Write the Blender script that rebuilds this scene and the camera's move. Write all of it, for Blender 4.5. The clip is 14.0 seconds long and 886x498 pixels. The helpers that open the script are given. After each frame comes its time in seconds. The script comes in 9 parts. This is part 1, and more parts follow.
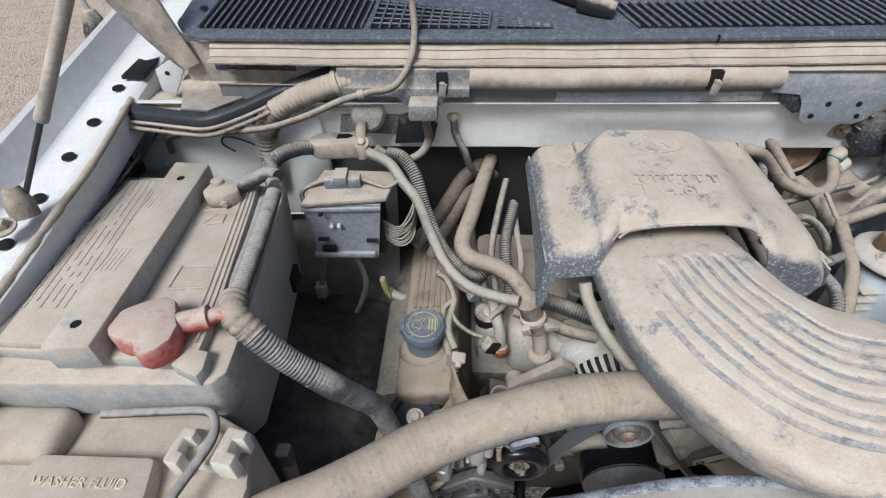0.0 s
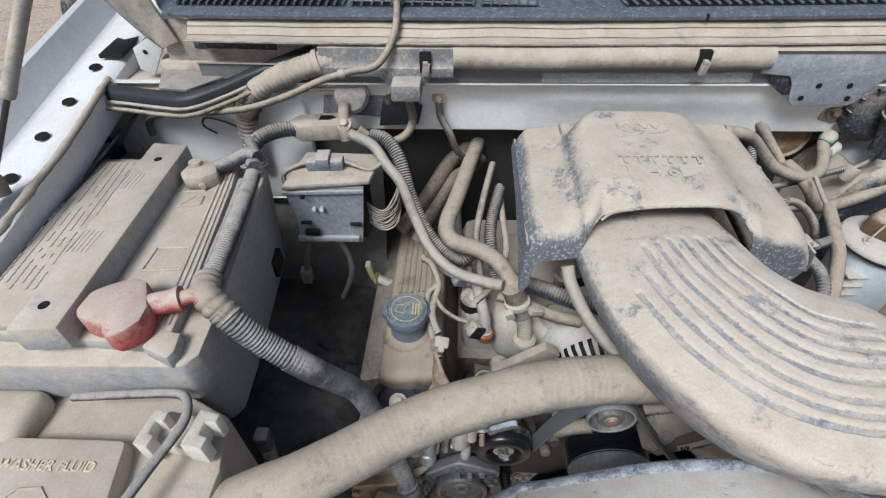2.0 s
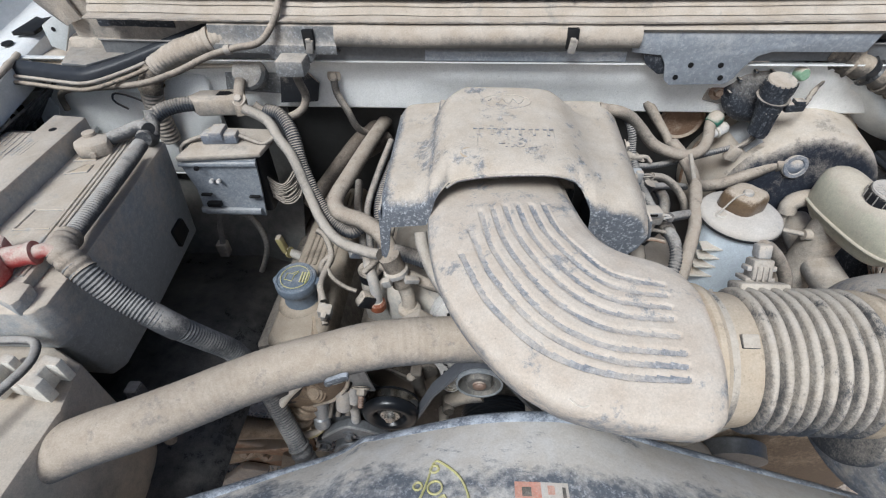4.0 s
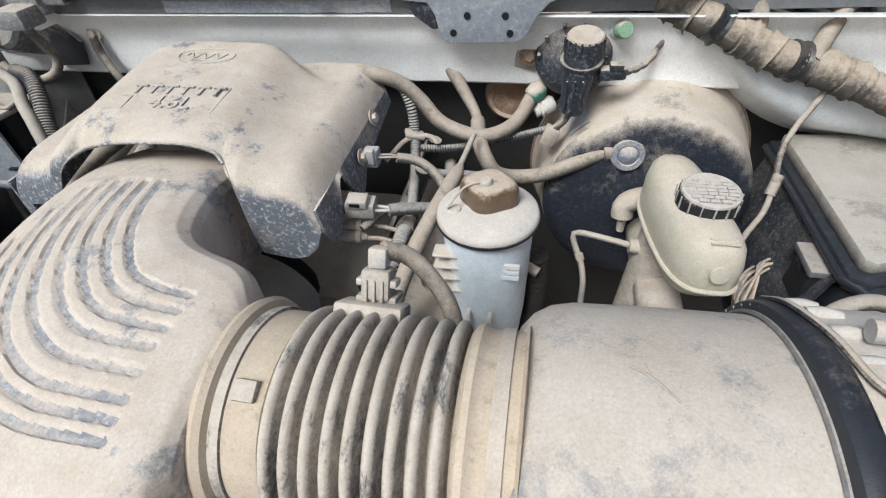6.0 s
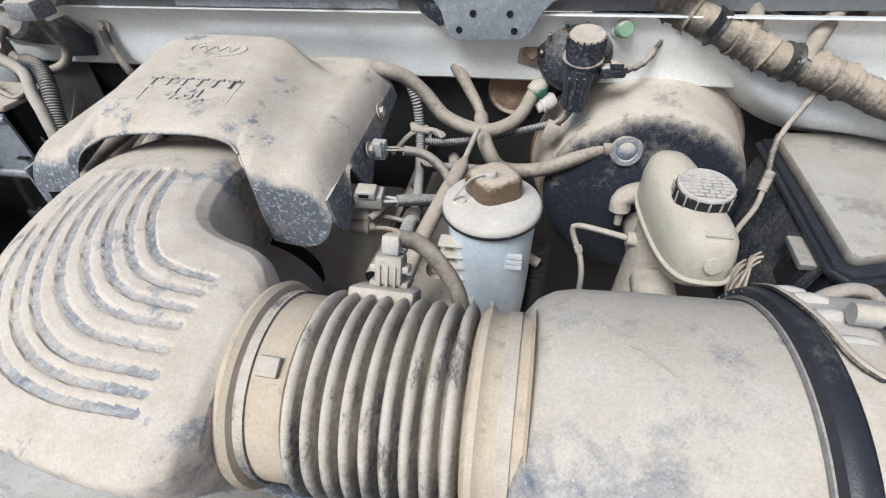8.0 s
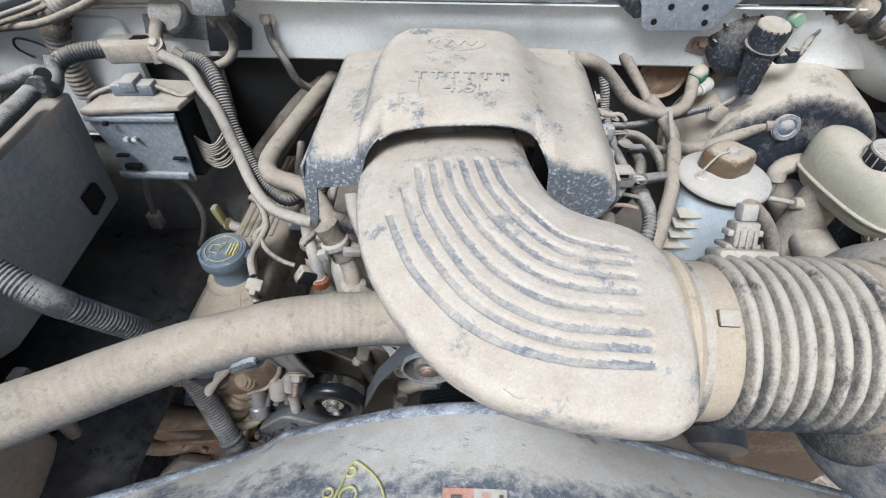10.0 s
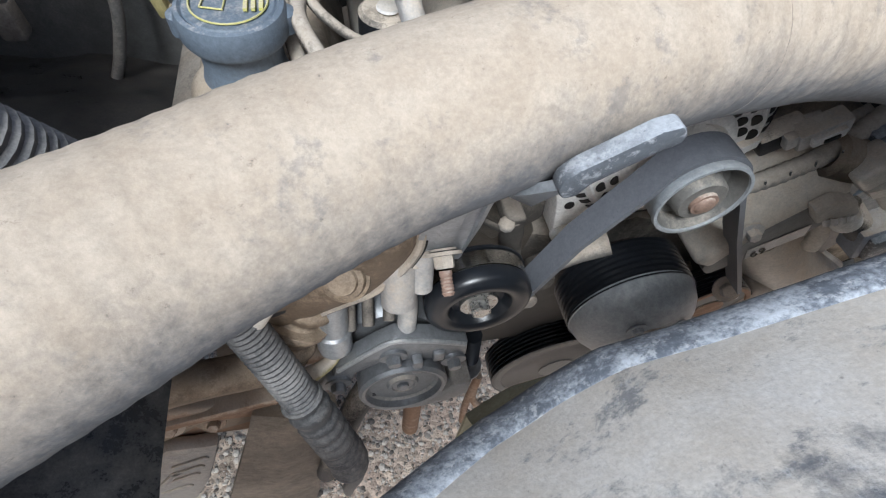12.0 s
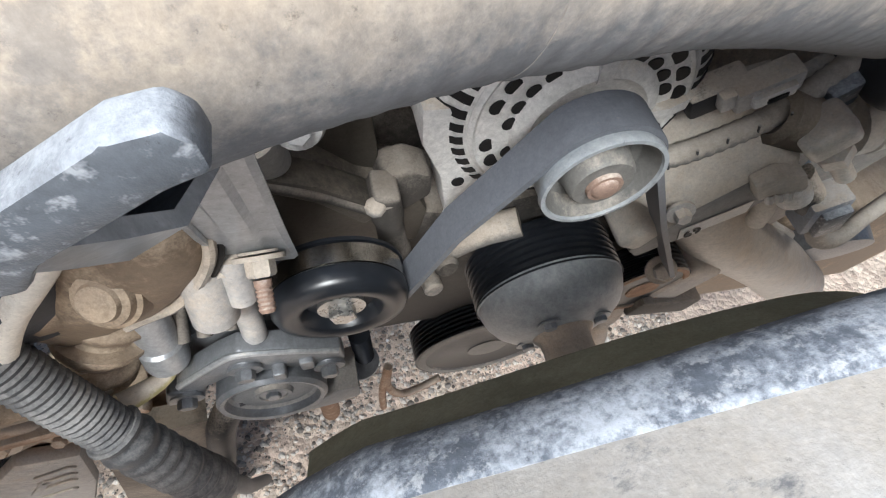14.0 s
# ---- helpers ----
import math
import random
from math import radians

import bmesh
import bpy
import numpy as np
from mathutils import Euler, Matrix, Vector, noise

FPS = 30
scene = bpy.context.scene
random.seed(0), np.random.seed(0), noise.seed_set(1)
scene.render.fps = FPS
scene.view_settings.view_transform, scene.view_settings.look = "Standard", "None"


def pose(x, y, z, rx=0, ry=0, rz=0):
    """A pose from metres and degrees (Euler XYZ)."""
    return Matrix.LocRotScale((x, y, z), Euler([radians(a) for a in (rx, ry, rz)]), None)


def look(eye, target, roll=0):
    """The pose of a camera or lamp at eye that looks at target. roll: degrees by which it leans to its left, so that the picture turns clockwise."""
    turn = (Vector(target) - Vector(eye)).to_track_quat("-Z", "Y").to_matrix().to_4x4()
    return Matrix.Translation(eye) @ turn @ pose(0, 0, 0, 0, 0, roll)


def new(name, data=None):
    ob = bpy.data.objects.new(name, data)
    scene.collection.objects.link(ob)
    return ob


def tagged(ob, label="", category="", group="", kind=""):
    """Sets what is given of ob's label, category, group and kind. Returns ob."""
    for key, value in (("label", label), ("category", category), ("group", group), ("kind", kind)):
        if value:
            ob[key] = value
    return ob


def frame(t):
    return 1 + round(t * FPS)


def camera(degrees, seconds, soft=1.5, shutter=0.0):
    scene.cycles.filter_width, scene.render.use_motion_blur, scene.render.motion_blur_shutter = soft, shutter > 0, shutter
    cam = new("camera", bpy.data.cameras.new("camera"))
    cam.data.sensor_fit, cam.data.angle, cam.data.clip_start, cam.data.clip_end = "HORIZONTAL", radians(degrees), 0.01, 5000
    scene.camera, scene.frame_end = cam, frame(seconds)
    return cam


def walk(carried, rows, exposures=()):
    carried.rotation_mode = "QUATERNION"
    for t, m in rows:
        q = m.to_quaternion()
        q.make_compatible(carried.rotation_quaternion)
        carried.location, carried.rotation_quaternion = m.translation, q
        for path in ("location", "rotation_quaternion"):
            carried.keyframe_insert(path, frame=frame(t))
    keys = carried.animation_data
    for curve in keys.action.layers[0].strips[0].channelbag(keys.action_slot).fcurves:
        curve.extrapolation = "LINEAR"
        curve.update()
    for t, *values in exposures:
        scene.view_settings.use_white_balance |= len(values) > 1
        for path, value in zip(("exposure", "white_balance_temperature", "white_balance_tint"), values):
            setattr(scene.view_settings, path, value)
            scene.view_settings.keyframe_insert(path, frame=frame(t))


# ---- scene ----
cam = camera(85.0, 14.0, soft=1.2)
PATH = [
    (0, (-0.0203, 0.1820, 1.4175), (-0.1075, 1.6764, 0.0911), -1.49),
    (0.5, (-0.0153, 0.1770, 1.4170), (-0.1014, 1.6634, 0.0816), -1.35),
    (1, (-0.0160, 0.1780, 1.4149), (-0.1023, 1.6568, 0.0711), -1.31),
    (1.5, (-0.0120, 0.1790, 1.4143), (-0.0956, 1.6513, 0.0633), -1.28),
    (2, (-0.0009, 0.1840, 1.4044), (-0.0788, 1.6510, 0.0472), -1.14),
    (2.2, (0.0048, 0.1870, 1.3979), (-0.0728, 1.6511, 0.0377), -1.03),
    (4.3, (0.2465, 0.1470, 1.3938), (0.1147, 1.5986, 0.0243), -1.43),
    (4.5, (0.3025, 0.1550, 1.3875), (0.1418, 1.6076, 0.0222), -1.88),
    (5, (0.4543, 0.1920, 1.3680), (0.2032, 1.6320, 0.0029), -3.40),
    (5.5, (0.5357, 0.2480, 1.3292), (0.2155, 1.6804, -0.0294), -4.23),
    (6, (0.5591, 0.2910, 1.2873), (0.2009, 1.7140, -0.0717), -4.50),
    (6.5, (0.5652, 0.2880, 1.2870), (0.1986, 1.7045, -0.0765), -4.39),
    (7, (0.5649, 0.2830, 1.2899), (0.2056, 1.6955, -0.0797), -4.06),
    (7.2, (0.5627, 0.2800, 1.2917), (0.2078, 1.6927, -0.0788), -3.94),
    (9.5, (0.4259, 0.2340, 1.3118), (0.2378, 1.6590, -0.0789), -1.29),
    (10, (0.2285, 0.1970, 1.3246), (0.1577, 1.6079, -0.0912), -0.03),
    (10.5, (0.1017, 0.2060, 1.2773), (0.2086, 1.5659, -0.1854), 2.66),
    (11, (-0.0267, 0.2750, 1.1775), (0.2576, 1.5477, -0.3389), 6.13),
    (11.5, (-0.0433, 0.3230, 1.0753), (0.3096, 1.5149, -0.4915), 7.50),
    (12, (-0.0259, 0.3380, 1.0339), (0.3430, 1.4448, -0.5906), 8.49),
    (12.5, (0.0113, 0.3510, 1.0136), (0.3608, 1.3639, -0.6752), 9.00),
    (13, (0.0501, 0.3710, 0.9985), (0.4448, 1.3342, -0.7093), 11.71),
    (13.5, (0.0646, 0.3830, 0.9940), (0.4794, 1.3200, -0.7236), 12.72),
    (14, (0.0657, 0.3830, 0.9931), (0.4933, 1.3012, -0.7315), 13.40),
]
walk(cam, [(t, look(eye, target, roll)) for t, eye, target, roll in PATH],
     [(0, 0.10, 5950, 7), (4.5, 0.18, 5800, 6), (5.2, 0.33, 6000, 6), (7, 0.35, 5950, 6), (10, 0.36, 5720, 5), (11, 0.40, 5680, 5), (11.5, 0.6, 5800, 6), (12.5, 0.70, 5650, 5), (13, 0.92, 5850, 5), (14, 1.05, 5950, 6)])

# ---- world, sun and exposure ----
SUN_UP, SUN_ROUND = 53, 205
world = bpy.data.worlds.new("sky_world")
scene.world = world
world.use_nodes = True
wn = world.node_tree.nodes
sky = wn.new("ShaderNodeTexSky")
sky.sky_type = "NISHITA"
sky.sun_disc = False
sky.sun_elevation, sky.sun_rotation = radians(SUN_UP), radians(SUN_ROUND)
sky.air_density, sky.dust_density, sky.ozone_density = 0.85, 5.0, 0.7
wn["Background"].inputs["Strength"].default_value = 0.070
world.node_tree.links.new(sky.outputs["Color"], wn["Background"].inputs["Color"])
sun = new("sun", bpy.data.lights.new("sun", "SUN"))
sun.data.energy, sun.data.angle, sun.data.color = 2.5, radians(22), (1.0, 0.975, 0.94)
a, b = radians(SUN_UP), radians(SUN_ROUND)
toward = Vector((math.sin(b) * math.cos(a), math.cos(b) * math.cos(a), math.sin(a)))
sun.matrix_world = look(toward * 10, (0, 0, 0))

# ---- materials ----
def nodes_of(name):
    m = bpy.data.materials.new(name)
    m.use_nodes = True
    t = m.node_tree
    return m, t, t.nodes, t.links, t.nodes["Principled BSDF"]


def math_node(t, op, x, y=None, clamp=False):
    n = t.nodes.new("ShaderNodeMath")
    n.operation, n.use_clamp = op, clamp
    for k, v in enumerate((x, y)):
        if v is None:
            continue
        if isinstance(v, (int, float)):
            n.inputs[k].default_value = v
        else:
            t.links.new(v, n.inputs[k])
    return n.outputs[0]


def noise_node(t, where, scale, detail=6.0, rough=0.6, squash=None):
    n = t.nodes.new("ShaderNodeTexNoise")
    n.inputs["Scale"].default_value, n.inputs["Detail"].default_value, n.inputs["Roughness"].default_value = scale, detail, rough
    if squash:
        mp = t.nodes.new("ShaderNodeMapping")
        mp.inputs["Scale"].default_value = squash
        t.links.new(where, mp.inputs["Vector"])
        where = mp.outputs[0]
    t.links.new(where, n.inputs["Vector"])
    return n.outputs["Fac"]


def mix_node(t, fac, x, y):
    n = t.nodes.new("ShaderNodeMix")
    n.data_type = "RGBA"
    for k, v in ((0, fac), (6, x), (7, y)):
        if isinstance(v, (int, float)):
            n.inputs[k].default_value = v
        elif isinstance(v, tuple):
            n.inputs[k].default_value = (*v, 1)
        else:
            t.links.new(v, n.inputs[k])
    return n.outputs[2]


DUST, DUST_PALE = (0.49, 0.415, 0.33), (0.63, 0.575, 0.505)


def dusty(name, base, rough=0.6, cover=0.5, up=0.5, metal=0.0, size=14.0, edge=5.0, grain=0.25, dust=DUST, pale=DUST_PALE, smear=None, spec=0.4, deep=0.55, blotch=0.75, fleck=0.0, wear=0.45, bank=None):
    """A painted, plastic or metal surface under road dust. cover: how much of it the dust hides, up: how much more on
    faces that look up.
    bank: (axis, from, to, gain) raises or lowers the dust along one axis."""
    up, cover, blotch, grain = up + 0.42, cover - 0.08, blotch * 0.65, grain * 0.8
    m, t, n, l, p = nodes_of(name)
    g = n.new("ShaderNodeNewGeometry")
    where = g.outputs["Position"]
    sep = n.new("ShaderNodeSeparateXYZ")
    l.new(g.outputs["Normal"], sep.inputs[0])
    big, mid, fine = noise_node(t, where, size, 7, 0.62, smear), noise_node(t, where, size * 7, 6, 0.65), noise_node(t, where, 700, 3, 0.7)
    f = math_node(t, "ADD", math_node(t, "MULTIPLY", big, blotch), math_node(t, "MULTIPLY", mid, 0.6 * blotch))
    f = math_node(t, "ADD", f, math_node(t, "MULTIPLY", fine, 0.24))
    f = math_node(t, "ADD", f, math_node(t, "MULTIPLY", sep.outputs["Z"], up * 0.6))
    f = math_node(t, "ADD", f, cover - 0.62 - 0.8 * blotch)
    if bank:
        pos = n.new("ShaderNodeSeparateXYZ")
        l.new(where, pos.inputs[0])
        bank_ramp = math_node(t, "MULTIPLY", math_node(t, "SUBTRACT", pos.outputs[bank[0]], bank[1]), 1 / (bank[2] - bank[1]), True)
        f = math_node(t, "ADD", f, math_node(t, "MULTIPLY", bank_ramp, bank[3]))
    f = math_node(t, "ADD", math_node(t, "MULTIPLY", f, edge), 0.5, True)
    worn = math_node(t, "MULTIPLY", math_node(t, "SUBTRACT", noise_node(t, where, size * 1.3, 12, 0.78, smear), 0.555), 15.0, True)
    f = math_node(t, "MULTIPLY", f, math_node(t, "SUBTRACT", 0.97, math_node(t, "MULTIPLY", worn, wear)))
    hue = math_node(t, "MULTIPLY", math_node(t, "ADD", noise_node(t, where, size * 2.3, 5, 0.6), math_node(t, "MULTIPLY", fine, 0.35)), 1.0)
    hue = math_node(t, "ADD", math_node(t, "MULTIPLY", math_node(t, "SUBTRACT", hue, 0.675), 1.7), 0.38, True)
    dcol = mix_node(t, hue, dust, pale)
    bcol = mix_node(t, math_node(t, "MULTIPLY", mid, 0.9), tuple(c * deep for c in base), tuple(min(1, c * 1.35) for c in base))
    if fleck:
        spots = math_node(t, "MULTIPLY", math_node(t, "SUBTRACT", noise_node(t, where, 230, 4, 0.75), 0.53), 9.0, True)
        bcol = mix_node(t, math_node(t, "MULTIPLY", spots, fleck), bcol, (0.58, 0.60, 0.63))
    speck = math_node(t, "ADD", math_node(t, "MULTIPLY", math_node(t, "SUBTRACT", noise_node(t, where, 520, 5, 0.78), 0.5), 0.70), math_node(t, "MULTIPLY", math_node(t, "SUBTRACT", noise_node(t, where, 95, 5, 0.7), 0.5), 0.22))
    grit = math_node(t, "MULTIPLY", math_node(t, "SUBTRACT", noise_node(t, where, 310, 8, 0.8), 0.60), 12.0, True)
    speck = math_node(t, "SUBTRACT", speck, math_node(t, "MULTIPLY", grit, 0.40))
    tone = n.new("ShaderNodeVectorMath")
    tone.operation = "SCALE"
    l.new(mix_node(t, f, bcol, dcol), tone.inputs[0])
    l.new(math_node(t, "ADD", speck, 1.0), tone.inputs["Scale"])
    l.new(tone.outputs[0], p.inputs["Base Color"])
    l.new(math_node(t, "ADD", math_node(t, "MULTIPLY", f, 0.93 - rough), math_node(t, "ADD", rough - 0.06, math_node(t, "MULTIPLY", mid, 0.12)), True), p.inputs["Roughness"])
    p.inputs["Specular IOR Level"].default_value = spec
    if metal:
        l.new(math_node(t, "MULTIPLY", math_node(t, "SUBTRACT", 1.0, f), metal), p.inputs["Metallic"])
    bump = n.new("ShaderNodeBump")
    bump.inputs["Strength"].default_value, bump.inputs["Distance"].default_value = grain, 0.0025
    h = math_node(t, "ADD", math_node(t, "MULTIPLY", mid, 0.4), math_node(t, "ADD", math_node(t, "MULTIPLY", fine, 0.35), math_node(t, "MULTIPLY", f, 0.25)))
    l.new(h, bump.inputs["Height"])
    l.new(bump.outputs[0], p.inputs["Normal"])
    return m


def ground_stuff(name):
    m, t, n, l, p = nodes_of(name)
    g = n.new("ShaderNodeNewGeometry")
    w = g.outputs["Position"]
    v = n.new("ShaderNodeTexVoronoi")
    v.inputs["Scale"].default_value = 70
    l.new(w, v.inputs["Vector"])
    sep = n.new("ShaderNodeSeparateColor")
    l.new(v.outputs["Color"], sep.inputs[0])
    stones = mix_node(t, sep.outputs[0], (0.26, 0.205, 0.165), (0.70, 0.60, 0.49))
    earth = mix_node(t, noise_node(t, w, 1.2, 8, 0.7), (0.54, 0.41, 0.325), (0.70, 0.565, 0.465))
    fac = math_node(t, "ADD", math_node(t, "MULTIPLY", math_node(t, "SUBTRACT", noise_node(t, w, 6, 6, 0.7), 0.5), 4.0), 0.55, True)
    l.new(mix_node(t, fac, earth, stones), p.inputs["Base Color"])
    p.inputs["Roughness"].default_value = 0.95
    bump = n.new("ShaderNodeBump")
    bump.inputs["Strength"].default_value, bump.inputs["Distance"].default_value = 0.9, 0.006
    l.new(math_node(t, "ADD", math_node(t, "MULTIPLY", v.outputs["Distance"], -1.5), noise_node(t, w, 160, 5, 0.7)), bump.inputs["Height"])
    l.new(bump.outputs[0], p.inputs["Normal"])
    return m


def stone_stuff(name):
    m, t, n, l, p = nodes_of(name)
    g = n.new("ShaderNodeNewGeometry")
    ramp = n.new("ShaderNodeValToRGB")
    for pos, col in ((0.0, (0.08, 0.065, 0.055)), (0.35, (0.22, 0.175, 0.14)), (0.7, (0.33, 0.275, 0.225)), (1.0, (0.60, 0.55, 0.49))):
        e = ramp.color_ramp.elements[0] if pos == 0 else ramp.color_ramp.elements[1] if pos == 1 else ramp.color_ramp.elements.new(pos)
        e.position, e.color = pos, (*col, 1)
    l.new(g.outputs["Random Per Island"], ramp.inputs[0])
    l.new(ramp.outputs[0], p.inputs["Base Color"])
    p.inputs["Roughness"].default_value = 0.9
    return m


MAT = {
    "duct": dusty("dusty_duct_plastic", (0.22, 0.238, 0.265), 0.55, 0.64, 0.06, size=17, edge=4.0, fleck=0.5, blotch=1.3, wear=0.78, dust=(0.545, 0.46, 0.375), pale=(0.67, 0.61, 0.535), bank=("X", 0.20, 0.13, -0.15)),
    "groove": dusty("scuffed_groove_plastic", (0.235, 0.25, 0.28), 0.55, 0.41, -0.12, size=26, edge=3, fleck=0.6, blotch=1.3, dust=(0.50, 0.435, 0.365), pale=(0.62, 0.58, 0.535)),
    "cover": dusty("dusty_engine_cover", (0.165, 0.18, 0.205), 0.55, 0.42, 0.40, size=17, edge=5, fleck=0.85, wear=0.78, blotch=0.95, bank=("X", 0.20, 0.09, -0.20)),
    "bellows": dusty("dusty_rubber_bellows", (0.055, 0.062, 0.075), 0.6, 0.53, 0.22, size=34, edge=4, wear=0.8, smear=(1.0, 0.4, 0.4), dust=(0.46, 0.40, 0.325), pale=(0.62, 0.57, 0.50)),
    "can": dusty("dusty_filter_housing", (0.17, 0.195, 0.235), 0.6, 0.55, 0.0, size=9, edge=3.5, fleck=0.5, blotch=1.5, wear=0.6, dust=(0.49, 0.425, 0.35), pale=(0.60, 0.555, 0.495)),
    "black": dusty("dirty_black_plastic", (0.016, 0.018, 0.022), 0.5, 0.36, 0.30, size=18),
    "dark": dusty("dusty_dark_steel", (0.025, 0.027, 0.032), 0.5, 0.36, 0.30, size=16),
    # near-black: painted shade for holes, slots and gaps; also seams and the gasket
    "deep": dusty("grimy_shade_and_joint_black", (0.008, 0.008, 0.009), 0.6, 0.02, 0.25, size=9, dust=(0.10, 0.085, 0.07), pale=(0.14, 0.12, 0.10)),
    "shroud": dusty("scuffed_fan_shroud", (0.15, 0.165, 0.19), 0.42, 0.33, -0.15, size=15, edge=3.2, dust=(0.53, 0.485, 0.425), pale=(0.66, 0.65, 0.635), smear=(0.8, 1.6, 1.6), blotch=1.9, fleck=0.55, wear=0.75, bank=("Y", 0.325, 0.375, 0.75)),
    "lip": dusty("chalky_worn_lip", (0.16, 0.182, 0.22), 0.5, 0.44, -0.2, size=60, edge=4.0, dust=(0.42, 0.455, 0.51), pale=(0.56, 0.60, 0.66), fleck=0.7, blotch=1.6),
    "olive": dusty("olive_dusty_plastic", (0.22, 0.21, 0.135), 0.7, 0.50, 0.1, size=12, edge=2, dust=(0.38, 0.36, 0.25), pale=(0.45, 0.425, 0.32)),
    "grime": dusty("grimy_engine_casting", (0.07, 0.064, 0.058), 0.7, 0.36, 0.25, size=18, edge=3, dust=(0.27, 0.23, 0.19), pale=(0.36, 0.33, 0.29)),
    "liner": dusty("dusty_black_liner", (0.030, 0.031, 0.033), 0.27, 0.28, 0.05, size=8, edge=2.4, smear=(0.6, 1.0, 2.2), dust=(0.12, 0.11, 0.097), pale=(0.22, 0.20, 0.18), blotch=1.5),
    "brown_cap": dusty("brown_dusty_cap", (0.17, 0.115, 0.07), 0.32, 0.28, 0.45, size=40, edge=4, dust=(0.46, 0.375, 0.285), pale=(0.58, 0.51, 0.42), blotch=1.1),
    "hook": dusty("worn_zinc_steel", (0.13, 0.142, 0.16), 0.4, 0.18, 0.45, metal=0.3, size=34, edge=3.2, dust=(0.36, 0.385, 0.42), pale=(0.56, 0.59, 0.63), fleck=0.5),
    "mud": dusty("mud_caked_casting", (0.20, 0.15, 0.105), 0.55, 0.46, 0.2, size=22, edge=4, dust=(0.42, 0.325, 0.225), pale=(0.58, 0.48, 0.37), blotch=1.1),
    "grey_alloy": dusty("oily_grey_alloy", (0.22, 0.228, 0.24), 0.36, 0.16, -0.1, metal=0.4, size=26, dust=(0.30, 0.285, 0.265), pale=(0.42, 0.42, 0.42), blotch=1.1),
    # base and dust darkened: the deep shade behind the engine is in this colour
    "wall": dusty("dusty_bulkhead_shade_paint", (0.045, 0.045, 0.044), 0.6, 0.20, 0.2, size=8, edge=3, dust=(0.12, 0.105, 0.09), pale=(0.17, 0.16, 0.145)),
    "ledge": dusty("white_ledge_paint", (0.90, 0.91, 0.87), 0.4, 0.14, -0.1, size=7, edge=2.4, deep=0.95, blotch=0.6, dust=(0.62, 0.555, 0.47)),
    "pale_cast": dusty("dusty_pale_casting", (0.50, 0.48, 0.44), 0.6, 0.44, 0.25, size=26, edge=3.5, dust=(0.47, 0.40, 0.32), pale=(0.62, 0.575, 0.51), blotch=1.1, wear=0.5),
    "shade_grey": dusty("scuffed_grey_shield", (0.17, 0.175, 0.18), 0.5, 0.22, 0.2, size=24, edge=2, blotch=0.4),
    "hose_tan": dusty("tan_dusty_hose", (0.17, 0.17, 0.175), 0.7, 0.52, 0.34, size=34, edge=2.4, dust=(0.41, 0.34, 0.265), pale=(0.52, 0.45, 0.37), blotch=0.9, grain=0.16, wear=0.42),
    "stones": stone_stuff("gravel_stones"),
    "ring_black": dusty("scuffed_black_ring", (0.03, 0.034, 0.042), 0.45, 0.20, 0.3, size=20, edge=2.5, blotch=0.5, fleck=0.15),
    "clamp_black": dusty("plain_black_clamp", (0.030, 0.034, 0.042), 0.42, 0.14, -0.12, size=16, edge=2.0, blotch=0.5),
    "motor_black": dusty("dusty_black_motor", (0.03, 0.035, 0.045), 0.5, 0.26, 0.45, size=30, edge=2.5, blotch=0.4, fleck=0.2),
    "collar": dusty("tan_rubber_collar", (0.20, 0.165, 0.12), 0.7, 0.70, 0.1, size=20, edge=3, blotch=0.5, dust=(0.50, 0.41, 0.305), pale=(0.58, 0.50, 0.40)),
    "lid": dusty("dust_caked_lid", (0.16, 0.15, 0.14), 0.7, 0.54, 0.1, size=10, edge=3, blotch=0.7, dust=(0.40, 0.36, 0.305), pale=(0.50, 0.475, 0.435)),
    "rocker": dusty("brown_caked_rocker", (0.12, 0.10, 0.08), 0.7, 0.46, 0.2, size=14, edge=3, dust=(0.33, 0.27, 0.205), pale=(0.42, 0.37, 0.30)),
    "thread": dusty("pale_zinc_thread", (0.62, 0.60, 0.56), 0.4, 0.42, 0.1, metal=0.3, size=40),
    "battery": dusty("dusty_battery_case", (0.33, 0.35, 0.365), 0.6, 0.52, 0.36, size=14, fleck=0.35, deep=0.7, wear=0.55),
    "hose": dusty("dusty_rubber_hose", (0.12, 0.108, 0.095), 0.75, 0.52, 0.16, size=34, edge=3, dust=(0.38, 0.315, 0.25), pale=(0.48, 0.425, 0.36)),
    "cable": dusty("dusty_cable_sleeve", (0.075, 0.078, 0.085), 0.6, 0.42, 0.25, size=40, pale=(0.44, 0.43, 0.415), dust=(0.33, 0.30, 0.265)),
    "pale": dusty("dusty_pale_hose", (0.25, 0.24, 0.225), 0.75, 0.50, 0.2, size=30, dust=(0.41, 0.36, 0.30), pale=(0.53, 0.49, 0.435)),
    "loom": dusty("black_loom_conduit", (0.05, 0.057, 0.07), 0.6, 0.30, 0.22, size=40, edge=2.5, blotch=0.5),
    "wire": dusty("dusty_wire", (0.11, 0.10, 0.09), 0.7, 0.46, 0.2, size=60, dust=(0.38, 0.325, 0.265), pale=(0.50, 0.455, 0.395)),
    "white": dusty("white_body_paint", (0.54, 0.56, 0.555), 0.4, 0.34, 0.0, size=7, edge=2.0, deep=0.85),
    "white_clean": dusty("white_fender_paint", (0.76, 0.78, 0.77), 0.5, 0.30, -0.25, size=9, edge=2.4, spec=0.3, deep=0.92),
    "tan": dusty("dust_caked_steel", (0.24, 0.23, 0.215), 0.7, 0.60, 0.2, size=13, dust=(0.44, 0.365, 0.285)),
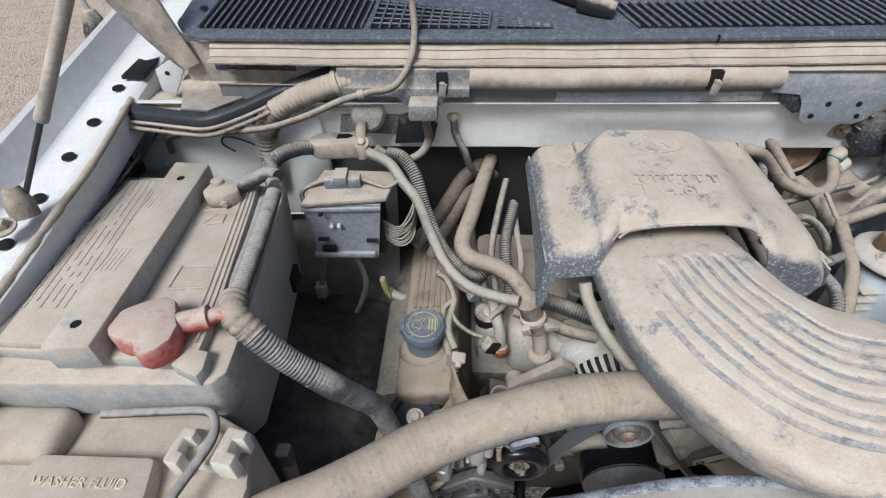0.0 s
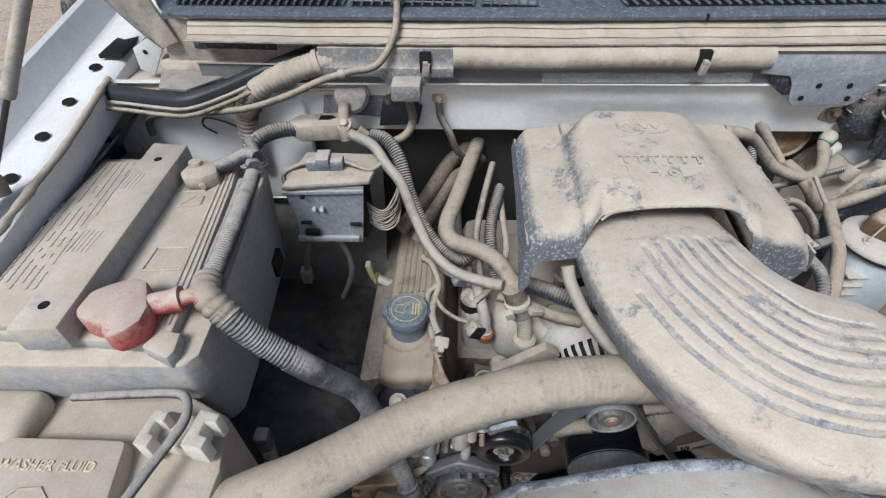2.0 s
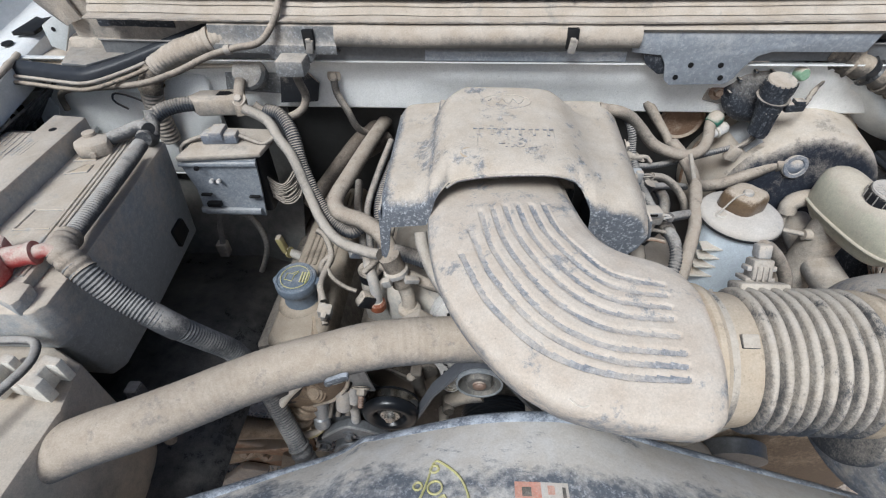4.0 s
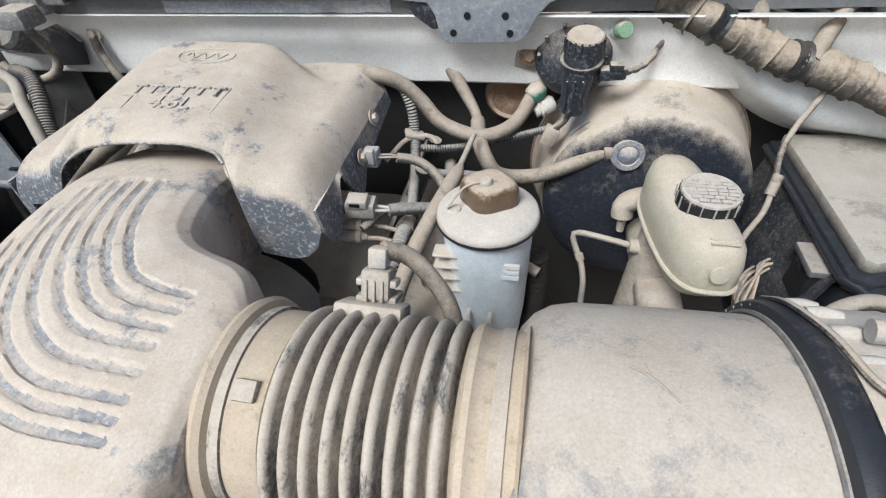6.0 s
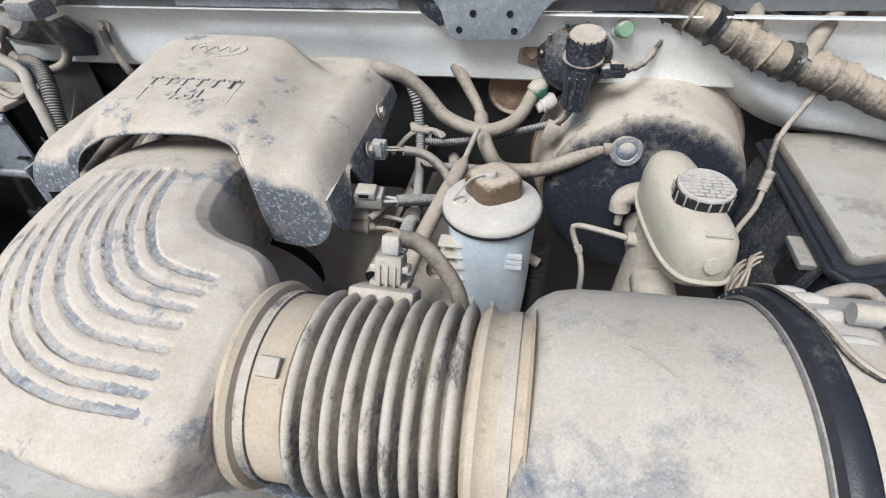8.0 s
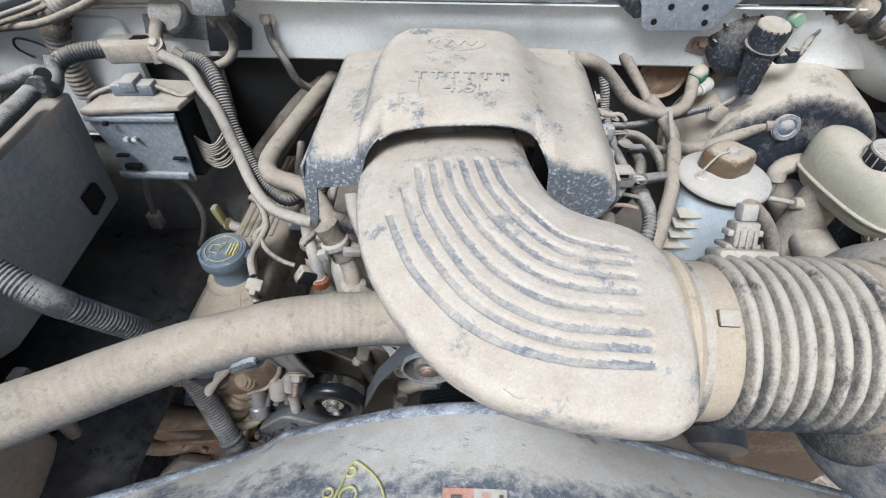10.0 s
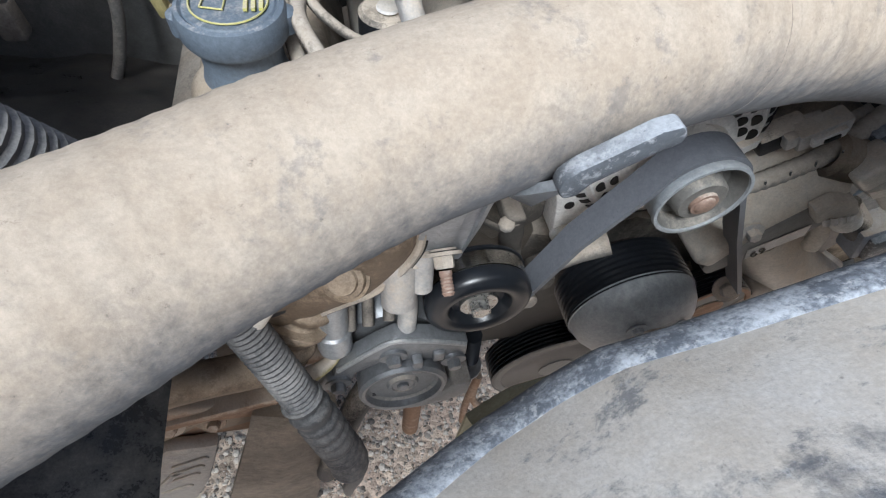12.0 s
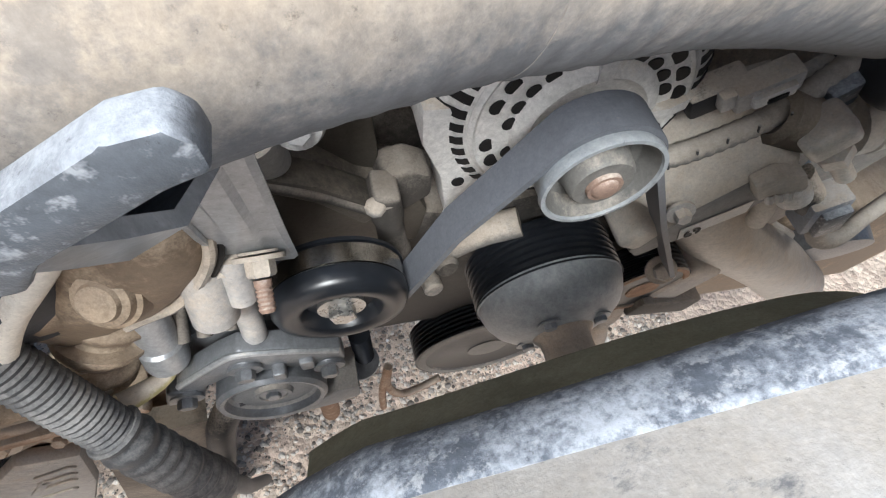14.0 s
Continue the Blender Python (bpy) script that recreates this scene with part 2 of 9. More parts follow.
    "cowl": dusty("cowl_grey_plastic", (0.12, 0.135, 0.165), 0.26, 0.22, -0.25, size=12, edge=2.5, pale=(0.5, 0.5, 0.5), fleck=0.2),
    "red": dusty("dusty_red_plastic", (0.44, 0.06, 0.06), 0.5, 0.50, 0.22, size=20, edge=3, dust=(0.50, 0.37, 0.31)),
    "washer": dusty("dusty_translucent_tank", (0.42, 0.39, 0.33), 0.55, 0.55, 0.25, size=12),
    "clip": dusty("cream_plastic", (0.68, 0.65, 0.585), 0.5, 0.34, 0.2, size=30, deep=0.85, pale=(0.6, 0.565, 0.51)),
    "tank": dusty("dusty_milky_reservoir", (0.64, 0.71, 0.80), 0.35, 0.22, 0.30, size=14, edge=4.0, deep=0.88),
    "brake": dusty("yellowed_brake_reservoir", (0.55, 0.53, 0.42), 0.32, 0.46, 0.15, size=24, edge=4, deep=0.75, blotch=1.3, dust=(0.50, 0.435, 0.345), pale=(0.60, 0.55, 0.47), wear=0.6),
    "alloy": dusty("dusty_cast_alloy", (0.50, 0.49, 0.48), 0.45, 0.42, 0.2, metal=0.25, size=26),
    "alloy_dirty": dusty("dirt_caked_alloy", (0.32, 0.305, 0.285), 0.6, 0.48, 0.22, metal=0.15, size=22, dust=(0.40, 0.335, 0.265)),
    "alternator": dusty("bright_cast_alloy", (0.74, 0.725, 0.70), 0.55, 0.30, 0.2, size=30),
    "steel": dusty("worn_bright_steel", (0.55, 0.54, 0.52), 0.28, 0.08, 0.2, metal=0.9, size=30),
    "belt": dusty("rubber_drive_belt", (0.125, 0.132, 0.148), 0.5, 0.0, 0.0, size=30, edge=2.0, smear=(0.6, 14.0, 0.6), deep=0.8, grain=0.08, wear=0.2),
    "pulley": dusty("black_pulley", (0.035, 0.037, 0.042), 0.32, 0.10, -0.3, spec=0.45, size=30),
    "pump_face": dusty("grey_pulley_face", (0.33, 0.352, 0.372), 0.36, 0.16, 0.0, size=24, edge=2, dust=(0.40, 0.395, 0.38), pale=(0.50, 0.50, 0.49), blotch=0.6, grain=0.06),
    "rust": dusty("rusty_brown_steel", (0.27, 0.17, 0.11), 0.85, 0.47, 0.2, size=18, dust=(0.46, 0.365, 0.28), pale=(0.56, 0.49, 0.40)),
    "copper": dusty("brown_rubber_boot", (0.30, 0.10, 0.05), 0.5, 0.25, 0.3, size=30),
    "relay": dusty("dusty_blue_grey_steel", (0.31, 0.34, 0.38), 0.5, 0.50, 0.25, fleck=0.4, size=20, dust=(0.44, 0.44, 0.435), pale=(0.55, 0.56, 0.57)),
    "plug": dusty("blue_grey_connector", (0.18, 0.205, 0.25), 0.5, 0.45, 0.2, size=40, pale=(0.55, 0.56, 0.57)),
    "green": dusty("green_connector", (0.04, 0.20, 0.14), 0.5, 0.4, 0.4, size=40),
    "green_cap": dusty("pale_green_cap", (0.27, 0.43, 0.29), 0.5, 0.35, 0.4, size=40),
    "yellow": dusty("yellow_print", (0.58, 0.57, 0.14), 0.6, 0.42, -0.12, size=60, edge=2.5),
    "orange": dusty("orange_label", (0.75, 0.15, 0.07), 0.5, 0.36, 0.1, size=30, edge=2.0),
    "paper": dusty("white_label", (0.80, 0.79, 0.77), 0.6, 0.36, 0.1, size=30, edge=2.0),
    "ink": dusty("black_ink", (0.03, 0.03, 0.032), 0.6, 0.2, 0.1, size=40, edge=2.0),
    "fan": dusty("dusty_olive_fan", (0.15, 0.14, 0.09), 0.6, 0.45, 0.2, size=12),
    "oldpipe": dusty("dull_yellow_tube", (0.48, 0.42, 0.2), 0.6, 0.4, 0.3, size=30),
    "cap": dusty("dusty_cap", (0.15, 0.185, 0.23), 0.5, 0.38, -0.22, size=40, pale=(0.5, 0.5, 0.52)),
    "gloss_black": dusty("glossy_black_pulley", (0.013, 0.015, 0.019), 0.30, -0.25, -0.3, spec=0.5, size=30, grain=0.05),
    "band_steel": dusty("bright_band_steel", (0.46, 0.43, 0.38), 0.22, -0.20, -0.3, metal=1.0, size=40, grain=0.04),
    "idler": dusty("grimy_grey_idler", (0.17, 0.165, 0.155), 0.5, 0.30, -0.1, size=30, edge=3, dust=(0.40, 0.345, 0.28), pale=(0.52, 0.48, 0.42), blotch=1.2),
    "nut_rust": dusty("red_rusted_nut", (0.34, 0.235, 0.185), 0.6, 0.28, 0.1, metal=0.2, size=60, dust=(0.44, 0.36, 0.30)),
    "zinc": dusty("streaked_zinc_plate", (0.42, 0.445, 0.475), 0.30, 0.08, 0.1, metal=0.5, size=26, edge=3, smear=(3.0, 1.0, 0.35), grain=0.08, fleck=0.3, dust=(0.40, 0.38, 0.35), pale=(0.56, 0.57, 0.58), blotch=1.2),
    "oily": dusty("oily_brown_casting", (0.085, 0.075, 0.062), 0.45, 0.24, 0.10, size=26, edge=3, dust=(0.20, 0.165, 0.13), pale=(0.30, 0.265, 0.22), blotch=1.2),
    "alloy_worn": dusty("worn_edge_alloy", (0.42, 0.43, 0.44), 0.36, 0.18, 0.1, metal=0.5, size=40, dust=(0.42, 0.40, 0.37)),
    "sleeve": dusty("grey_ribbed_sleeve", (0.075, 0.08, 0.088), 0.5, 0.34, 0.15, size=22, edge=2.5, dust=(0.30, 0.29, 0.275), pale=(0.44, 0.43, 0.415), blotch=1.2),
    "hose_dark": dusty("dark_brown_rubber_hose", (0.075, 0.062, 0.052), 0.7, 0.34, 0.12, size=30, edge=3, dust=(0.25, 0.20, 0.155), pale=(0.34, 0.29, 0.24)),
    "gaiter": dusty("dark_brown_gaiter", (0.035, 0.030, 0.026), 0.7, 0.18, 0.05, size=30, edge=3, dust=(0.16, 0.125, 0.095), pale=(0.24, 0.20, 0.16)),
    "cap_top": dusty("dusty_cap_top", (0.16, 0.155, 0.15), 0.6, 0.62, 0.1, size=60, edge=3, blotch=1.0, dust=(0.50, 0.455, 0.40), pale=(0.62, 0.585, 0.54)),
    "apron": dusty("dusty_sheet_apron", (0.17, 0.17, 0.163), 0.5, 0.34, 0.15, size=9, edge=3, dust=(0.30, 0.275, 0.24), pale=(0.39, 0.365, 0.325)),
    "writing": dusty("pale_moulded_writing", (0.66, 0.59, 0.44), 0.5, 0.36, -0.1, size=60, deep=0.85),
    "letter": dusty("worn_letter_plastic", (0.24, 0.265, 0.31), 0.55, 0.50, 0.0, size=60, edge=3, fleck=0.6, blotch=1.4),
    "rail_scuff": dusty("scuffed_grey_rail", (0.20, 0.205, 0.21), 0.6, 0.42, 0.1, size=24, edge=3, fleck=0.4, dust=(0.42, 0.365, 0.30)),
    "wire_brown": dusty("thin_brown_wire", (0.36, 0.21, 0.13), 0.6, 0.42, 0.2, size=60, dust=(0.45, 0.36, 0.28)),
    "can_pale": dusty("pale_dusty_housing", (0.40, 0.40, 0.40), 0.55, 0.62, 0.05, size=14, edge=3, blotch=0.9, dust=(0.54, 0.49, 0.43), pale=(0.66, 0.62, 0.57)),
    "rail_white": dusty("grey_white_rail_paint", (0.62, 0.65, 0.66), 0.4, 0.22, 0.0, size=9, edge=2.4, deep=0.92, blotch=0.6),
    "loom_tape": dusty("torn_cloth_tape", (0.10, 0.09, 0.08), 0.8, 0.50, 0.2, size=40, edge=3, blotch=1.3, dust=(0.40, 0.325, 0.245), pale=(0.50, 0.44, 0.36)),
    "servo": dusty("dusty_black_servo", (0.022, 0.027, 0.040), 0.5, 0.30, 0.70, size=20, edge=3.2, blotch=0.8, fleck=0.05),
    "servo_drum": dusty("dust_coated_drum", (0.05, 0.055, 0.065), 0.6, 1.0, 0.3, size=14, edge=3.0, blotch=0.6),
    "ground": ground_stuff("gravel_ground"),
}

# ---- building helpers ----
ORIGIN = {}


def thing(name, at, label, category, group="", kind=""):
    ob = new(name)
    ob.empty_display_size = 0.05
    ob.location = at
    ORIGIN[ob] = Vector(at)
    return tagged(ob, label, category, group, kind)


def mesh_of(name, bm, mats, smooth=True, angle=38):
    me = bpy.data.meshes.new(name)
    if smooth:
        lim = radians(angle)
        for f in bm.faces:
            f.smooth = True
        for e in bm.edges:
            if len(e.link_faces) == 2 and e.calc_face_angle(0) > lim:
                e.smooth = False
    bm.to_mesh(me)
    bm.free()
    for m in mats if isinstance(mats, (list, tuple)) else (mats,):
        me.materials.append(MAT[m])
    return me


def part(name, bm, mats, parent, label="", smooth=True, angle=38):
    """Links a bmesh, drawn in world coordinates, as one mesh under a thing or a part."""
    o = ORIGIN[parent]
    bmesh.ops.translate(bm, verts=bm.verts, vec=-o)
    ob = new(name, mesh_of(name, bm, mats, smooth, angle))
    ob.parent = parent
    ORIGIN[ob] = o
    return tagged(ob, label)


def structure(name, bm, mats, label, category, smooth=True, kind="structure"):
    ob = new(name, mesh_of(name, bm, mats, smooth))
    ORIGIN[ob] = Vector((0, 0, 0))
    return tagged(ob, label, category, kind=kind)


def fresh():
    return bmesh.new()


def box(lo, hi, bevel=0.003, seg=2, turn=None, taper=None):
    """A box with rounded edges between two corners; turn: a matrix about its centre; taper: factor of the top's size."""
    bm = fresh()
    bmesh.ops.create_cube(bm, size=1)
    lo, hi = Vector(lo), Vector(hi)
    d, c = hi - lo, (hi + lo) / 2
    for v in bm.verts:
        k = taper if taper and v.co.z > 0 else 1
        v.co = Vector((v.co.x * d.x * k, v.co.y * d.y * k, v.co.z * d.z))
    if bevel:
        bmesh.ops.bevel(bm, geom=bm.edges[:], offset=bevel, segments=seg, affect="EDGES", profile=0.5)
    m = Matrix.Translation(c) @ (turn.to_4x4() if turn else Matrix())
    bmesh.ops.transform(bm, matrix=m, verts=bm.verts)
    return bm


def join(*bms):
    out = bms[0]
    for other in bms[1:]:
        me = bpy.data.meshes.new("tmp")
        other.to_mesh(me)
        other.free()
        out.from_mesh(me)
        bpy.data.meshes.remove(me)
    return out


def turn(rx=0, ry=0, rz=0):
    return Euler((radians(rx), radians(ry), radians(rz))).to_matrix()


def smooth_path(pts, step=0.006):
    """A round curve through the points, in even steps."""
    p = [Vector(v) for v in pts]
    q = [2 * p[0] - p[1], *p, 2 * p[-1] - p[-2]]
    raw = []
    for i in range(1, len(q) - 2):
        a, b, c, d = q[i - 1 : i + 3]
        n = max(4, int((c - b).length / step * 1.5))
        for k in range(n):
            u = k / n
            raw.append(0.5 * (2 * b + (c - a) * u + (2 * a - 5 * b + 4 * c - d) * u * u + (3 * b - a - 3 * c + d) * u**3))
    raw.append(p[-1])
    out, left = [raw[0]], step
    for a, b in zip(raw, raw[1:]):
        gap, way = (b - a).length, (b - a)
        if gap < 1e-9:
            continue
        done = 0.0
        while gap - done >= left:
            done += left
            out.append(a + way * (done / gap))
            left = step
        left -= gap - done
    if (out[-1] - p[-1]).length > step * 0.3:
        out.append(p[-1])
    return out


def sweep(path, radius, sides=16, cap=True, square=0, first=None):
    """A tube along a path; radius: a number or a function of the running length and the whole length."""
    bm, rings = fresh(), []
    path = [Vector(v) for v in path]
    total = sum((b - a).length for a, b in zip(path, path[1:]))
    side, run = None, 0.0
    for i, c in enumerate(path):
        ahead = (path[min(i + 1, len(path) - 1)] - path[max(i - 1, 0)]).normalized()
        if side is None:
            side = Vector(first) if first else ahead.orthogonal().normalized()
        side = (side - ahead * side.dot(ahead)).normalized()
        up = ahead.cross(side)
        r = radius(run, total) if callable(radius) else radius
        ring = []
        for k in range(sides):
            u, v = math.cos(k / sides * math.tau), math.sin(k / sides * math.tau)
            q = r / (abs(u) ** square + abs(v) ** square) ** (1 / square) if square else r
            ring.append(bm.verts.new(c + (side * u + up * v) * q))
        rings.append(ring)
        if i + 1 < len(path):
            run += (path[i + 1] - c).length
    for a, b in zip(rings, rings[1:]):
        for k in range(sides):
            bm.faces.new((a[k], a[(k + 1) % sides], b[(k + 1) % sides], b[k]))
    if cap:
        bm.faces.new(rings[0][::-1])
        bm.faces.new(rings[-1])
    return bm


def tube(pts, radius, sides=14, step=0.006):
    return sweep(smooth_path(pts, step), radius, sides)


def conduit(pts, radius, pitch=0.005, depth=0.0014, sides=16):
    """A split corrugated sleeve."""
    return sweep(smooth_path(pts, pitch / 4), lambda s, w: radius - depth * (0.5 - 0.5 * math.cos(s / pitch * math.tau)), sides)


def lathe(profile, at, axis, sides=40, close=True):
    """Turns rows of (along, radius) about an axis through a point."""
    bm, axis, at = fresh(), Vector(axis).normalized(), Vector(at)
    u = axis.orthogonal().normalized()
    w, rings = axis.cross(u), []
    for s, r in profile:
        if r < 1e-6:
            rings.append([bm.verts.new(at + axis * s)])
        else:
            rings.append([bm.verts.new(at + axis * s + (u * math.cos(k / sides * math.tau) + w * math.sin(k / sides * math.tau)) * r) for k in range(sides)])
    for a, b in zip(rings, rings[1:]):
        for k in range(sides):
            j = (k + 1) % sides
            if len(a) == 1 and len(b) == 1:
                continue
            if len(a) == 1:
                bm.faces.new((a[0], b[j], b[k]))
            elif len(b) == 1:
                bm.faces.new((a[k], a[j], b[0]))
            else:
                bm.faces.new((a[k], a[j], b[j], b[k]))
    for ring, flip in ((rings[0], True), (rings[-1], False)):
        if close and len(ring) > 1:
            bm.faces.new(ring[::-1] if flip else ring)
    bmesh.ops.recalc_face_normals(bm, faces=bm.faces)
    return bm


def bolt(at, axis, r=0.006, h=0.006):
    """A hexagon head on a round washer."""
    w = lathe([(0, 0), (0, r * 1.75), (h * 0.25, r * 1.75), (h * 0.3, 0)], at, axis, 20)
    return join(w, lathe([(h * 0.2, r), (h * 0.95, r), (h * 1.1, r * 0.85), (h * 1.1, 0)], at, axis, 6))


def sheet(grid, thick=0.0, close=False):
    """A skin over rows of points; thick: how far its back lies behind it."""
    bm = fresh()
    vs = [[bm.verts.new(p) for p in row] for row in grid]
    for a, b in zip(vs, vs[1:]):
        n = len(a)
        for k in range(n if close else n - 1):
            bm.faces.new((a[k], a[(k + 1) % n], b[(k + 1) % n], b[k]))
    if thick:
        bmesh.ops.recalc_face_normals(bm, faces=bm.faces)
        bmesh.ops.solidify(bm, geom=bm.faces[:], thickness=thick)
    return bm


def slab(outline, lo, hi, axis="z", bevel=0.0):
    """A plate: an outline in the two other axes, drawn out along one axis."""
    bm = fresh()
    put = {"x": lambda a, b, h: (h, a, b), "y": lambda a, b, h: (a, h, b), "z": lambda a, b, h: (a, b, h)}[axis]
    low = [bm.verts.new(put(a, b, lo)) for a, b in outline]
    high = [bm.verts.new(put(a, b, hi)) for a, b in outline]
    n = len(outline)
    bm.faces.new(low[::-1])
    bm.faces.new(high)
    for k in range(n):
        bm.faces.new((low[k], low[(k + 1) % n], high[(k + 1) % n], high[k]))
    bmesh.ops.recalc_face_normals(bm, faces=bm.faces)
    if bevel:
        bmesh.ops.bevel(bm, geom=bm.edges[:], offset=bevel, segments=2, affect="EDGES", profile=0.5)
    return bm


def words(text, at, size, rot, depth=0.0012):
    """Raised writing as a bmesh."""
    cu = bpy.data.curves.new("tmp", "FONT")
    cu.body, cu.size, cu.extrude, cu.align_x, cu.align_y = text, size, depth, "CENTER", "CENTER"
    ob = bpy.data.objects.new("tmp", cu)
    me = bpy.data.meshes.new_from_object(ob)
    bm = fresh()
    bm.from_mesh(me)
    bmesh.ops.remove_doubles(bm, verts=bm.verts, dist=0.000001)
    bmesh.ops.recalc_face_normals(bm, faces=bm.faces)
    bmesh.ops.transform(bm, matrix=Matrix.Translation(at) @ rot.to_4x4(), verts=bm.verts)
    bpy.data.objects.remove(ob)
    bpy.data.curves.remove(cu)
    bpy.data.meshes.remove(me)
    return bm


def lerp(rows, x):
    """A value on the line through rows of (x, value)."""
    return float(np.interp(x, [r[0] for r in rows], [r[1] for r in rows]))

# ---- ground ----
bm = fresh()
bmesh.ops.create_grid(bm, x_segments=2, y_segments=2, size=60)
structure("ground", bm, "ground", "brown gravel and dry earth yard", "ground")

# ---- body of the car: fender, firewall, cowl ----
def firewall():
    xs = [-0.62 + 0.012 * k for k in range(140)]
    def face(x):
        # upright pleats, and a crease that is sharper on the driver's side of the engine cover
        pleat = 0.004 * math.exp(-(((x - 0.405) / 0.007) ** 2)) + 0.003 * math.exp(-(((x - 0.085) / 0.008) ** 2)) + 0.003 * math.exp(-(((x - 0.45) / 0.006) ** 2))
        k = 1 / (1 + math.exp(-(x - 0.11) / 0.012))
        return [(0.833, 1.1175), (0.843 - pleat, 1.1165), (0.849 - pleat, 1.112), (0.856 - 0.004 * k - pleat, 1.094), (0.861 - 0.008 * k - pleat, 1.083), (0.863 - 0.003 * k - pleat, 1.072), (0.865 - pleat, 1.040), (0.867 - pleat, 1.031), (0.873, 1.027), (0.90, 1.032)]
    cols = [face(x) for x in xs]
    rows = [[(x, c[j][0] + 0.012 * max(0, abs(x - 0.15) - 0.40), c[j][1]) for x, c in zip(xs, cols)] for j in range(10)]
    structure("firewall_ledge", sheet(rows, 0.002), "ledge", "white painted firewall flange stained with dust", "firewall")
    xs = xs[::2]
    # lower firewall, its colour darkened to give the shade seen between the hoses
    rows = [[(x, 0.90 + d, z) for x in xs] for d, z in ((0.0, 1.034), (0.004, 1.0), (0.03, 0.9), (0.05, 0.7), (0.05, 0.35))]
    structure("firewall", sheet(rows, 0.003), "wall", "grey dusty steel firewall behind the engine, colour darkened for shade", "firewall")


def cowl():
    xs = [-0.445 + 0.018 * k for k in range(83)]
    bow = lambda x: 0.05 * (x - 0.15) ** 2  # noqa: E731
    rows = [[(x, y + bow(x) + 0.060 * max(0, (-0.37 - x) / 0.075) ** 2.2, z) for x in xs] for y, z in ((0.852, 1.1955), (0.843, 1.196), (0.839, 1.198), (0.838, 1.202), (0.842, 1.2050), (0.858, 1.2075), (0.91, 1.2195), (1.0, 1.243), (1.12, 1.269), (1.3, 1.38))]
    ob = thing("windscreen_cowl", (0.15, 0.9, 1.2), "dusty dark grey plastic cowl panel with louvred air inlets", "cowl panel")
    part("panel", sheet(rows, 0.003), "cowl", ob)
    part("seam", box((0.3015, 0.8362, 1.1965), (0.3035, 0.8415, 1.2058), 0.0004), "deep", ob)
    part("plug", lathe([(0, 0.0055), (0.001, 0.005), (0.001, 0)], (-0.402, 0.924, 1.2205), (0, -0.25, 1), 16), "deep", ob)
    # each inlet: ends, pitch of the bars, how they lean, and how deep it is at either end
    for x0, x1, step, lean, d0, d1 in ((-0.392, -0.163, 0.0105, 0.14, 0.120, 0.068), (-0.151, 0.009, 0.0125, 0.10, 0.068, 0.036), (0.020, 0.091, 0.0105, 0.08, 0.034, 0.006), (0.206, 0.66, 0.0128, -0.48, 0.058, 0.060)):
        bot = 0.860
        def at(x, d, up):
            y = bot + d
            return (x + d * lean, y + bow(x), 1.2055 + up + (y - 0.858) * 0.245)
        # flat near-black sheet on the closed panel paints the shade between the bars
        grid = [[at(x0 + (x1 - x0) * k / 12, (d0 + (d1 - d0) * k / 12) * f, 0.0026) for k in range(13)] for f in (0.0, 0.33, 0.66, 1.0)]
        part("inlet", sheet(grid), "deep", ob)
        n = int((x1 - x0) / step)
        for k in range(n + 1):
            x = x0 + (x1 - x0) * k / n
            d = max(0.008, d0 + (d1 - d0) * k / n)
            part("louvre", sweep([at(x, d * f, 0.0052) for f in (-0.02, 0.33, 0.66, 1.02)], 0.0019, 6), "cowl", ob)
        if 0 < lean < 0.13:
            for f in (0.15, 0.33, 0.51, 0.69, 0.87):
                part("crossbar", sweep([at(x0 + (x1 - x0) * k / 4, (d0 + (d1 - d0) * k / 4) * f, 0.0042) for k in range(5)], 0.0014, 6), "cowl", ob)
    wiper = thing("wiper_arm", (0.14, 0.93, 1.23), "black wiper arm foot resting on the cowl panel", "wiper arm")
    part("arm", tube([(0.02, 1.02, 1.268), (0.08, 0.955, 1.248), (0.13, 0.915, 1.236), (0.165, 0.892, 1.230)], lambda s, w: 0.011 + 0.006 * math.sin(min(1, s / w) * 3), 12), "black", wiper)
    part("knuckle", tube([(0.135, 0.905, 1.231), (0.155, 0.893, 1.227), (0.176, 0.888, 1.221)], lambda s, w: 0.016 - 0.004 * s / w, 14), "black", wiper)


